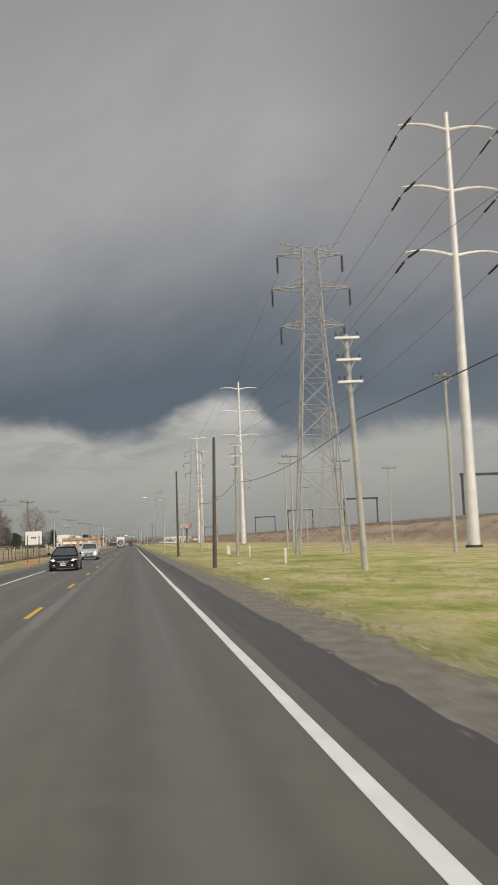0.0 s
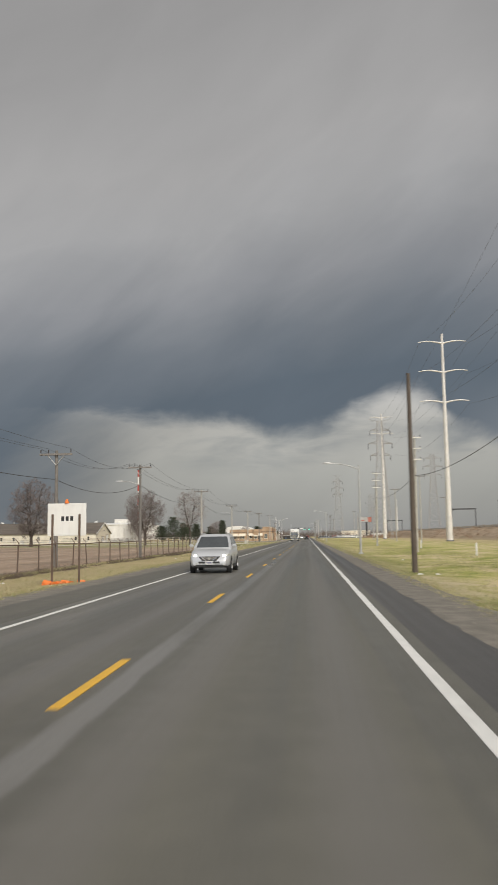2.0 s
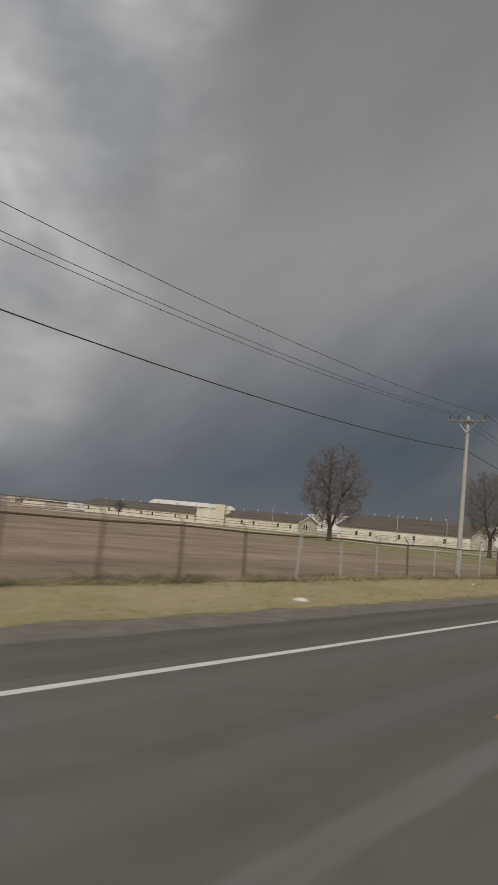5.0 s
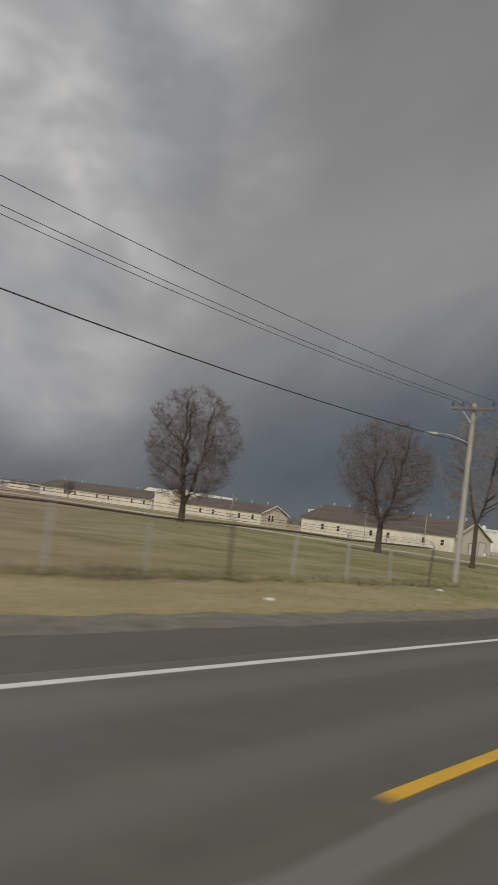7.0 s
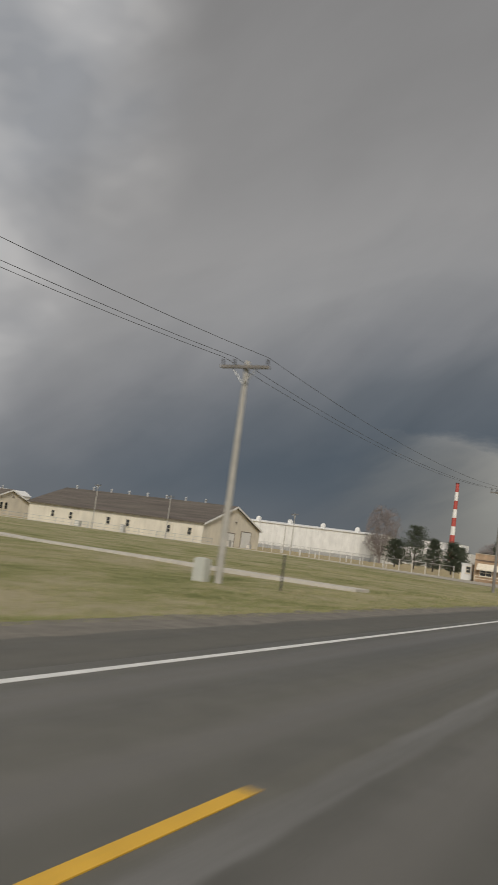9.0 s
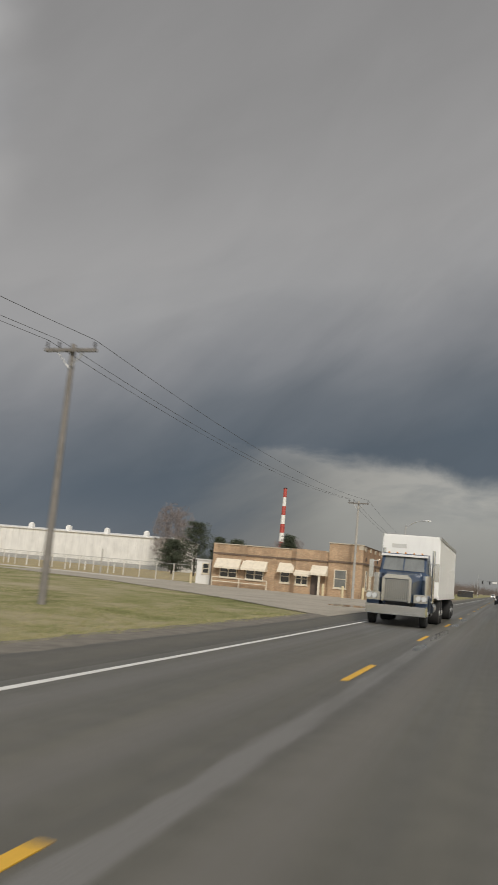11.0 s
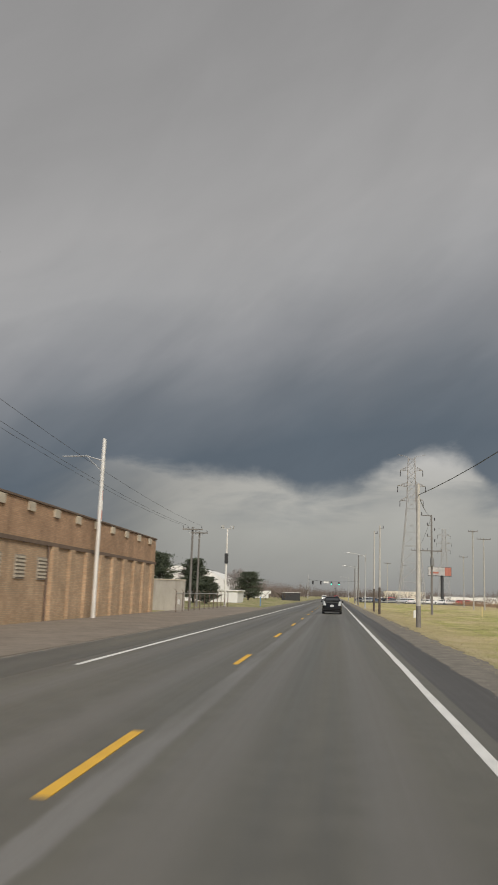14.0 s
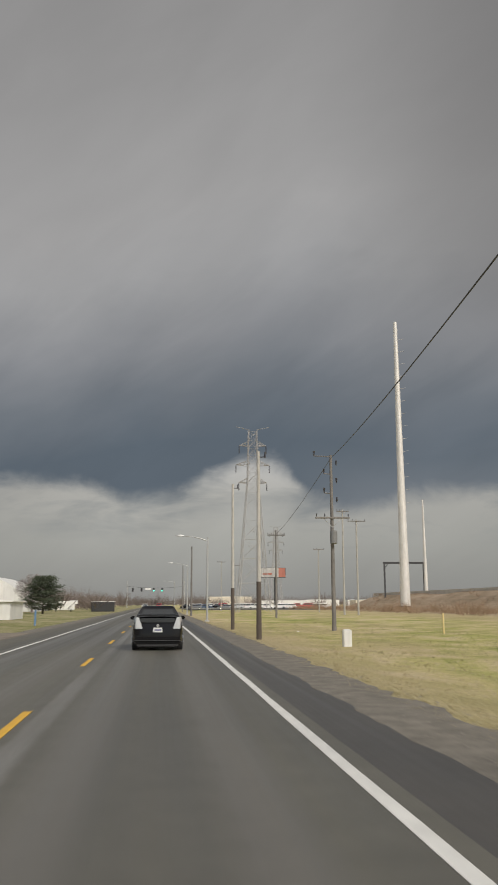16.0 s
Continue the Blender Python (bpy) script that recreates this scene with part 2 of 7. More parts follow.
def ground_build(k, p, pos):
    sp = k.n("ShaderNodeSeparateXYZ")
    k.link(pos, sp.inputs[0])
    big = k.noise(k.scaled(pos, (1, 0.8, 1)), 0.11, 5, 0.6, 0.4)
    mid = k.noise(k.scaled(pos, (1, 0.6, 1)), 0.55, 6, 0.62, 0.3)
    fine = k.noise(pos, 9.0, 5, 0.7)
    hair = k.noise(k.scaled(pos, (30, 11, 20)), 1.0, 3, 0.6)
    f = k.math("ADD", k.math("ADD", k.math("MULTIPLY", big, 0.33), k.math("MULTIPLY", mid, 0.37)), k.math("MULTIPLY", fine, 0.30))
    grass = k.ramp(f, [(0.41, (0.155, 0.165, 0.06, 1)), (0.46, (0.24, 0.24, 0.098, 1)), (0.50, (0.305, 0.285, 0.14, 1)), (0.545, (0.375, 0.33, 0.20, 1)), (0.60, (0.42, 0.36, 0.24, 1))])
    dirt = k.ramp(f, [(0.36, (0.21, 0.155, 0.11, 1)), (0.5, (0.36, 0.27, 0.20, 1)), (0.64, (0.46, 0.36, 0.275, 1))])
    furrow = k.noise(k.scaled(pos, (0.22, 0.010, 1)), 1.0, 5, 0.6)
    dirt = k.mix(1.0, dirt, k.ramp(furrow, [(0.34, 0.74), (0.5, 1.0), (0.66, 1.2)]), "MULTIPLY")
    lush = k.smooth(sp.outputs[0], 3.0, 7.0)
    grass = k.mix(k.math("MULTIPLY", lush, 0.72), grass, k.ramp(f, [(0.41, (0.23, 0.29, 0.065, 1)), (0.465, (0.42, 0.42, 0.12, 1)), (0.51, (0.57, 0.50, 0.21, 1)), (0.555, (0.68, 0.56, 0.35, 1))]))
    # bare tilled field behind the wire fence, and dry slopes of the embankment
    wob = k.math("MULTIPLY", k.math("SUBTRACT", mid, 0.5), 7.0)
    fx = k.smooth(k.math("ADD", sp.outputs[0], k.math("MULTIPLY", wob, 0.25)), -13.0, -14.2)
    fy = k.smooth(k.math("ADD", k.math("ADD", sp.outputs[1], wob), k.math("MULTIPLY", sp.outputs[0], 0.95)), 200.0, 168.0)
    berm = k.math("MULTIPLY", k.smooth(k.math("ADD", sp.outputs[0], wob), 40.0, 47.0), k.smooth(k.math("ADD", sp.outputs[1], wob), 640.0, 615.0))
    dry = k.smooth(k.math("ADD", sp.outputs[0], k.math("MULTIPLY", wob, 1.2)), 22.0, 34.0)
    vx = k.smooth(sp.outputs[0], -6.0, -8.0)
    vy = k.smooth(k.math("ADD", sp.outputs[1], k.math("MULTIPLY", wob, 3)), 225.0, 190.0)
    dry = k.math("MAXIMUM", dry, k.math("MULTIPLY", vx, vy))
    straw = k.math("MULTIPLY", k.smooth(sp.outputs[0], 2.0, 3.0), k.smooth(k.math("ADD", sp.outputs[1], k.math("MULTIPLY", wob, 4)), 370.0, 400.0))
    edge_straw = k.smooth(k.math("ADD", sp.outputs[0], k.math("MULTIPLY", wob, 0.8)), 8.5, 5.0)
    patchy = k.ramp(k.noise(k.scaled(pos, (0.16, 0.05, 1), (3.1, 0.4, 0)), 1.0, 4, 0.6), [(0.44, 0.05), (0.6, 0.85)])
    dry = k.math("MAXIMUM", dry, k.math("MULTIPLY", straw, k.math("MAXIMUM", k.math("MULTIPLY", edge_straw, 0.8), patchy)))
    lot = k.math("MULTIPLY", k.smooth(k.math("ADD", sp.outputs[0], wob), -34.0, -38.0), k.smooth(k.math("ADD", sp.outputs[1], wob), 372.0, 380.0))
    dry = k.math("MAXIMUM", dry, lot)
    c = k.mix(k.math("MULTIPLY", dry, 0.72), grass, k.mix(0.6, dirt, (0.55, 0.45, 0.24, 1)))
    c = k.mix(k.math("MAXIMUM", k.math("MULTIPLY", fx, fy), k.math("MULTIPLY", berm, 0.85)), c, dirt)
    c = k.mix(1.0, c, k.ramp(hair, [(0.3, 0.70), (0.7, 1.28)]), "MULTIPLY")
    k.link(c, p.inputs["Base Color"])
    p.inputs["Roughness"].default_value = 0.95
    p.inputs["Specular IOR Level"].default_value = 0.15
    k.link(k.bump(k.math("ADD", fine, hair), 0.7, 0.05), p.inputs["Normal"])


def brick_build(k, p, pos, tint=(1.0, 1.0, 1.0, 1)):
    # the wall's own length (x or y) runs along the courses
    sp, cb = k.n("ShaderNodeSeparateXYZ"), k.n("ShaderNodeCombineXYZ")
    k.link(pos, sp.inputs[0])
    k.link(k.math("ADD", sp.outputs[0], sp.outputs[1]), cb.inputs[0])
    k.link(sp.outputs[2], cb.inputs[1])
    br = k.n("ShaderNodeTexBrick")
    k.link(cb.outputs[0], br.inputs["Vector"])
    br.inputs["Scale"].default_value = 1.0
    br.inputs["Brick Width"].default_value, br.inputs["Row Height"].default_value = 0.21, 0.075
    br.inputs["Mortar Size"].default_value, br.inputs["Mortar Smooth"].default_value = 0.008, 0.3
    br.inputs["Color1"].default_value, br.inputs["Color2"].default_value = (0.42, 0.275, 0.17, 1), (0.53, 0.37, 0.235, 1)
    br.inputs["Mortar"].default_value = (0.36, 0.29, 0.2, 1)
    tone = k.noise(pos, 0.8, 5, 0.6)
    c = k.mix(1.0, br.outputs["Color"], k.ramp(tone, [(0.3, 0.78), (0.7, 1.18)]), "MULTIPLY")
    st = k.ramp(k.noise(k.scaled(pos, (1.4, 1.4, 0.16)), 1.0, 6, 0.6), [(0.54, 0.0), (0.74, 0.4)])
    c = k.mix(st, c, (0.17, 0.115, 0.075, 1))
    k.link(k.mix(1.0, c, tint, "MULTIPLY"), p.inputs["Base Color"])
    p.inputs["Roughness"].default_value = 0.88
    k.link(k.bump(k.math("SUBTRACT", 1.0, br.outputs["Fac"]), 0.5, 0.01), p.inputs["Normal"])


def shingle_build(k, p, pos):
    row = k.n("ShaderNodeTexWave")
    row.bands_direction = "Z"
    k.link(pos, row.inputs["Vector"])
    row.inputs["Scale"].default_value, row.inputs["Distortion"].default_value = 2.2, 0.4
    n1 = k.noise(k.scaled(pos, (0.12, 1, 1)), 0.9, 5, 0.6)
    n2 = k.noise(pos, 6, 3)
    f = k.math("ADD", k.math("MULTIPLY", n1, 0.7), k.math("MULTIPLY", n2, 0.3))
    c = k.mix(1.0, k.ramp(f, [(0.34, (0.085, 0.07, 0.058, 1)), (0.62, (0.165, 0.14, 0.115, 1))]), k.ramp(row.outputs["Color"], [(0.0, 0.8), (0.35, 1.0)]), "MULTIPLY")
    k.link(c, p.inputs["Base Color"])
    p.inputs["Roughness"].default_value = 0.9
    k.link(k.bump(row.outputs["Color"], 0.25, 0.02), p.inputs["Normal"])


def siding_mat(name, rgb, seams=1.2):
    def build(k, p, pos):
        sp = k.n("ShaderNodeSeparateXYZ")
        k.link(pos, sp.inputs[0])
        u = k.math("ADD", sp.outputs[0], sp.outputs[1])
        fr = k.math("FRACT", k.math("DIVIDE", u, seams))
        seam = k.ramp(fr, [(0.0, 0.82), (0.03, 1.0), (0.97, 1.0), (1.0, 0.82)])
        t = k.noise(k.scaled(pos, (0.5, 0.5, 0.25)), 1.0, 6, 0.6)
        c = k.mix(1.0, (*rgb, 1), k.ramp(t, [(0.3, 0.86), (0.7, 1.08)]), "MULTIPLY")
        c = k.mix(1.0, c, seam, "MULTIPLY")
        st = k.ramp(k.noise(k.scaled(pos, (2.0, 2.0, 0.15)), 1.0, 6, 0.6), [(0.55, 0.0), (0.75, 0.3)])
        c = k.mix(st, c, (rgb[0] * 0.5, rgb[1] * 0.46, rgb[2] * 0.38, 1))
        k.link(c, p.inputs["Base Color"])
        p.inputs["Roughness"].default_value = 0.7
        k.link(k.bump(seam, 0.4, 0.02), p.inputs["Normal"])
    return surface(name, build)


def glass_build(k, p, pos):
    p.inputs["Base Color"].default_value = (0.03, 0.034, 0.036, 1)
    p.inputs["Roughness"].default_value = 0.06
    p.inputs["IOR"].default_value = 1.85


def glow_mat(name, rgb, power):
    def build(k, p, pos):
        p.inputs["Base Color"].default_value = (*rgb, 1)
        p.inputs["Roughness"].default_value = 0.2
        p.inputs["Emission Color"].default_value = (*rgb, 1)
        p.inputs["Emission Strength"].default_value = power
    return surface(name, build)


ASPHALT = asphalt_mat("lane_asphalt", 0.126, (1.0, 0.95, 0.785, 1), 0.38, 0.44, 0.55, -1.91)
SHOULDER = asphalt_mat("shoulder_asphalt", 0.124, (1.0, 0.945, 0.785, 1), 0.40, 0.6)
WET_SHOULDER = asphalt_mat("wet_shoulder_asphalt", 0.072, (1.0, 0.935, 0.85, 1), 0.34, 0.42, relief=0.15, gloss=0.4)
GRAVEL = plain("gravel", (0.185, 0.167, 0.138), 0.95, grain=0.45, size=2.2, bump=0.9)
CONCRETE = plain("concrete", (0.40, 0.37, 0.32), 0.9, grain=0.16, size=0.7, bump=0.2, stain=0.4)
APRON = plain("worn_concrete", (0.40, 0.36, 0.295), 0.9, grain=0.26, size=0.35, bump=0.3, stain=0.35)
GROUND = surface("rough_grass", ground_build)
WHITE_LINE = plain("road_paint_white", (0.74, 0.73, 0.69), 0.6, grain=0.16, size=2.5, bump=0.2)
YELLOW_LINE = plain("road_paint_yellow", (0.72, 0.42, 0.045), 0.6, grain=0.2, size=3, bump=0.2)
BRICK = surface("tan_brick", brick_build)
PARAPET_BRICK = surface("red_brown_brick", lambda k, p, pos: brick_build(k, p, pos, (0.90, 0.82, 0.79, 1)))
COPING = plain("limestone", (0.52, 0.46, 0.36), 0.85, grain=0.2, size=2, stain=0.4)
BAND = plain("dark_stone_band", (0.16, 0.115, 0.085), 0.85, grain=0.25, size=2)
SHINGLE = surface("brown_shingle", shingle_build)
CREAM = siding_mat("cream_siding", (0.74, 0.68, 0.565))
PALE = siding_mat("white_siding", (0.78, 0.77, 0.74), 2.4)
AWNING = plain("cream_awning", (0.78, 0.70, 0.56), 0.6, grain=0.08, size=4, stain=0.25)
TRIM = plain("cream_trim", (0.70, 0.63, 0.50), 0.6, grain=0.1, stain=0.3)
GLASS = surface("dark_glass", glass_build)
# windscreen glass, its base colour lightened to paint in the reflected grey sky
SCREEN = plain("sky_toned_screen_glass", (0.06, 0.066, 0.07), 0.06, grain=0.2, size=1.5, bump=0, sheen=0.04)
STEEL = plain("pale_galvanised_steel", (0.76, 0.735, 0.69), 0.5, 0.15, grain=0.12, size=0.8, bump=0.05, stain=0.35)
GALV = plain("grey_galvanised_steel", (0.46, 0.46, 0.45), 0.5, 0.35, grain=0.18, size=2, bump=0.05)
LATTICE = plain("lattice_steel", (0.43, 0.415, 0.405), 0.6, 0.2, grain=0.2, size=1.5, bump=0.05)
DARKSTEEL = plain("dark_steel", (0.055, 0.055, 0.058), 0.6, 0.2, grain=0.2, size=2)
WOOD = plain("weathered_pole_wood", (0.205, 0.19, 0.175), 0.9, grain=0.3, size=1.5, bump=0.5, spread=0.12)
DARKWOOD = plain("creosoted_wood", (0.11, 0.088, 0.072), 0.9, grain=0.3, size=1.5, bump=0.5)
INSUL = plain("insulator_porcelain", (0.045, 0.04, 0.045), 0.3, grain=0.1)
WIRE = plain("cable_sheath", (0.06, 0.06, 0.063), 0.6, grain=0.05, bump=0)
RUST = plain("rusty_steel", (0.15, 0.105, 0.08), 0.8, 0.2, grain=0.35, size=5, bump=0.3)
CHAIN = plain("chain_link_wire", (0.27, 0.255, 0.235), 0.6, 0.3, grain=0.2, size=3, bump=0)
PATHWAY = plain("pale_path_concrete", (0.56, 0.52, 0.46), 0.9, grain=0.14, size=0.6, bump=0.2, stain=0.1)
BARK = plain("grey_brown_bark", (0.085, 0.068, 0.058), 0.95, grain=0.35, size=3, bump=0.6)
TWIG = plain("bare_twig", (0.19, 0.158, 0.15), 0.95, grain=0.25, size=3, bump=0)
TWIG_TAN = plain("tan_twig", (0.27, 0.232, 0.22), 0.95, grain=0.25, size=3, bump=0)
NEEDLE = plain("dark_needles", (0.085, 0.100, 0.070), 0.95, grain=0.5, size=2.0, bump=0, spec=0.1)
BRUSH = plain("far_bare_woods", (0.155, 0.128, 0.115), 0.95, grain=0.3, size=0.1, bump=0)


def blade_build(k, p, pos):
    isle = k.n("ShaderNodeNewGeometry").outputs["Random Per Island"]
    patch = k.noise(k.scaled(pos, (1, 0.45, 1)), 0.07, 5, 0.6, 0.4)
    f = k.math("ADD", k.math("MULTIPLY", isle, 0.35), k.math("MULTIPLY", patch, 0.65))
    k.link(k.ramp(f, [(0.34, (0.20, 0.235, 0.08, 1)), (0.46, (0.33, 0.31, 0.14, 1)), (0.60, (0.48, 0.41, 0.25, 1))]), p.inputs["Base Color"])
    p.inputs["Roughness"].default_value = 0.9


BLADE = surface("grass_blade", blade_build)
RED = plain("signal_red_paint", (0.44, 0.075, 0.06), 0.55, grain=0.15, size=0.5, bump=0.02)
WHITE = plain("white_paint", (0.80, 0.79, 0.76), 0.5, grain=0.08, size=1, bump=0.02, stain=0.2)
ORANGE = plain("orange_mesh", (0.85, 0.22, 0.05), 0.7, grain=0.2, size=6)
BLACKPAINT = plain("black_car_paint", (0.006, 0.006, 0.007), 0.16, 0.0, grain=0.05, size=0.5, bump=0, coat=0.1, sheen=0.03, spec=0.3)
SILVERPAINT = plain("silver_car_paint", (0.60, 0.61, 0.62), 0.30, 0.4, grain=0.05, size=0.5, bump=0, coat=0.35, sheen=0.03)
BLUEPAINT = plain("dark_blue_paint", (0.035, 0.062, 0.115), 0.3, 0.1, grain=0.08, size=0.5, bump=0, coat=0.5, sheen=0.03)
REDPAINT = plain("red_car_paint", (0.45, 0.03, 0.03), 0.3, 0.0, grain=0.05, size=0.5, bump=0, coat=0.35, sheen=0.03)
CHROME = plain("chrome", (0.78, 0.78, 0.77), 0.14, 1.0, grain=0.06, size=4, bump=0)
RUBBER = plain("tyre_rubber", (0.022, 0.022, 0.022), 0.85, grain=0.2, size=8)
PLASTIC = plain("black_plastic", (0.03, 0.03, 0.031), 0.55, grain=0.1)
TRAILER = plain("trailer_white", (0.88, 0.875, 0.85), 0.4, 0.0, grain=0.05, size=0.6, bump=0.02, stain=0.10)
TAIL = plain("red_lens", (0.55, 0.10, 0.09), 0.15, grain=0.05, coat=1.0)
LENS = plain("clear_lens", (0.75, 0.77, 0.78), 0.1, 0.3, grain=0.03, coat=1.0)
LAMPLIT = glow_mat("lit_headlamp", (1.0, 0.95, 0.85), 9.0)
SIGNAL_G = glow_mat("signal_green_lamp", (0.1, 0.9, 0.6), 3.0)
BOARD_R = plain("billboard_red", (0.45, 0.16, 0.11), 0.6, grain=0.3, size=0.3)
PLATE = plain("plate_white", (0.70, 0.70, 0.68), 0.5, grain=0.05)

# ---------- mesh tools ----------
class Form:
    """Collects corners and faces of one part."""

    def __init__(self):
        self.v, self.f = [], []

    def add(self, verts, faces):
        o = len(self.v)
        self.v += [tuple(p) for p in verts]
        self.f += [tuple(i + o for i in q) for q in faces]
        return self

    def box(self, x0, x1, y0, y1, z0, z1):
        return self.add([(x, y, z) for z in (z0, z1) for y in (y0, y1) for x in (x0, x1)],
                        [(0, 2, 3, 1), (4, 5, 7, 6), (0, 1, 5, 4), (2, 6, 7, 3), (0, 4, 6, 2), (1, 3, 7, 5)])

    def rod(self, a, b, r0, r1=None, n=8, caps=True):
        a, b, r1 = Vector(a), Vector(b), r0 if r1 is None else r1
        d = (b - a).normalized()
        s = d.cross(Vector((0, 0, 1)) if abs(d.z) < 0.95 else Vector((1, 0, 0))).normalized()
        u = s.cross(d)
        ring = [s * math.cos(2 * math.pi * i / n) + u * math.sin(2 * math.pi * i / n) for i in range(n)]
        fs = [(i, (i + 1) % n, n + (i + 1) % n, n + i) for i in range(n)]
        if caps:
            fs += [tuple(range(n - 1, -1, -1)), tuple(range(n, 2 * n))]
        return self.add([a + q * r0 for q in ring] + [b + q * r1 for q in ring], fs)

    def tube(self, pts, r, n=6):
        pts = [Vector(p) for p in pts]
        rs = r if isinstance(r, (list, tuple)) else [r] * len(pts)
        vs = []
        for i, p in enumerate(pts):
            d = (pts[min(i + 1, len(pts) - 1)] - pts[max(i - 1, 0)]).normalized()
            s = d.cross(Vector((0, 0, 1)) if abs(d.z) < 0.95 else Vector((1, 0, 0))).normalized()
            u = s.cross(d)
            vs += [p + (s * math.cos(2 * math.pi * k / n) + u * math.sin(2 * math.pi * k / n)) * rs[i] for k in range(n)]
        fs = [(i * n + k, i * n + (k + 1) % n, (i + 1) * n + (k + 1) % n, (i + 1) * n + k) for i in range(len(pts) - 1) for k in range(n)]
        fs += [tuple(range(n - 1, -1, -1)), tuple(range((len(pts) - 1) * n, len(pts) * n))]
        return self.add(vs, fs)

    def loft(self, rings):
        n = len(rings[0])
        fs = [(i * n + k, i * n + (k + 1) % n, (i + 1) * n + (k + 1) % n, (i + 1) * n + k) for i in range(len(rings) - 1) for k in range(n)]
        fs += [tuple(range(n - 1, -1, -1)), tuple(range((len(rings) - 1) * n, len(rings) * n))]
        return self.add([p for q in rings for p in q], fs)

    def slab(self, corners, thick):
        """A plate: its four or more corners and the way it is thick."""
        n, t = len(corners), Vector(thick)
        c = [Vector(p) for p in corners]
        return self.add(c + [p + t for p in c], [tuple(range(n - 1, -1, -1)), tuple(range(n, 2 * n))] + [(i, (i + 1) % n, n + (i + 1) % n, n + i) for i in range(n)])

    def mesh(self, name, material, bevel=0.0, smooth=False):
        me = bpy.data.meshes.new(name)
        me.from_pydata(self.v, [], self.f)
        bm = bmesh.new()
        bm.from_mesh(me)
        if bevel:
            bmesh.ops.bevel(bm, geom=[e for e in bm.edges if len(e.link_faces) == 2 and e.calc_face_angle(0) > 0.5], offset=bevel, segments=2, affect="EDGES", clamp_overlap=True)
        bmesh.ops.recalc_face_normals(bm, faces=bm.faces)
        bm.to_mesh(me)
        bm.free()
        if smooth:
            me.shade_smooth()
            me.set_sharp_from_angle(angle=radians(38))
        me.materials.append(material)
        return me


def part(name, form, material, parent, label="", bevel=0.0, smooth=False):
    ob = new(name, form.mesh(name, material, bevel, smooth))
    ob.parent = parent
    return tagged(ob, label)


def thing(name, at, label, category, group="", turn=0.0):
    ob = new(name)
    ob.empty_display_size = 0.3
    ob.matrix_basis = pose(*at, 0, 0, turn)
    return tagged(ob, label, category, group)


def solid(name, form, material, label, category, group="", kind="", bevel=0.0, smooth=False):
    return tagged(new(name, form.mesh(name, material, bevel, smooth)), label, category, group, kind)


def raw(name, verts, faces, material):
    me = bpy.data.meshes.new(name)
    me.from_pydata(verts, [], faces)
    me.materials.append(material)
    return me


# ---------- ground and road ----------
RIGHT, MIDDLE, LEFT = 1.45, -2.24, -5.28     # painted lines
def ease(a, b, x):
    t = min(1.0, max(0.0, (x - a) / (b - a)))
    return t * t * (3 - 2 * t)


def ground_z(x, y):
    """Height of the land beside the road."""
    if -7.4 < x < 3.2:
        return -0.06
    near = 0.0
    rough = noise.fractal(Vector((x * 0.11, y * 0.07, 0.3)), 1.0, 2.0, 4) * 0.10
    if x > 0:
        z = -0.03 - 0.12 * ease(3.2, 7.0, x) + 0.12 * ease(12, 20, x)
        z += rough * ease(3.5, 8, x)
        z += ((3.55 + noise.fractal(Vector((x * 0.2, y * 0.05, 4)), 1.0, 2.0, 3) * 0.35) * ease(43.5, 52.5, x) - 3.5 * ease(80, 120, x)) * (1 - ease(598, 632, y))
        return z
    z = -0.03 - 0.14 * ease(-7.6, -10.5, x) + 0.06 * ease(-11, -13, x)
    flat = 1 - ease(318, 330, y) * (1 - ease(425, 440, y))
    z = z * flat - 0.05 * (1 - flat)
    return z + rough * ease(-7.6, -10, x) * flat


gx = [-4000, -2000, -1000, -600, -420, -300, -220, -170, -130, -100, -80, -65, -52, -42, -34, -28, -24, -21, -18.5, -16.5, -15, -14, -13, -12, -11, -10, -9, -8.2, -7.4, -5, -2, 1, 3.2, 3.8, 4.6, 5.5, 6.5, 7.6, 9, 10.5, 12, 14, 16, 18.5, 21, 24, 28, 32, 36, 40, 43, 45, 47, 49, 51, 53, 55, 60, 68, 80, 100, 125, 200, 400, 900, 2000, 4000]
gy = [-900, -300, -100, -40] + [i * 3.0 for i in range(-8, 196)] + [588, 596, 604, 612, 620, 628, 636, 700, 780, 880, 1000, 1300, 1800, 2600, 4000]
gv = [(x, y, ground_z(x, y)) for y in gy for x in gx]
nx = len(gx)
gf = [(j * nx + i, j * nx + i + 1, (j + 1) * nx + i + 1, (j + 1) * nx + i) for j in range(len(gy) - 1) for i in range(nx - 1)]
gm = raw("ground", gv, gf, GROUND)
gm.shade_smooth()
ground = tagged(new("ground", gm), "rough verge of green and straw-coloured grass with bare earth", "ground", kind="structure")


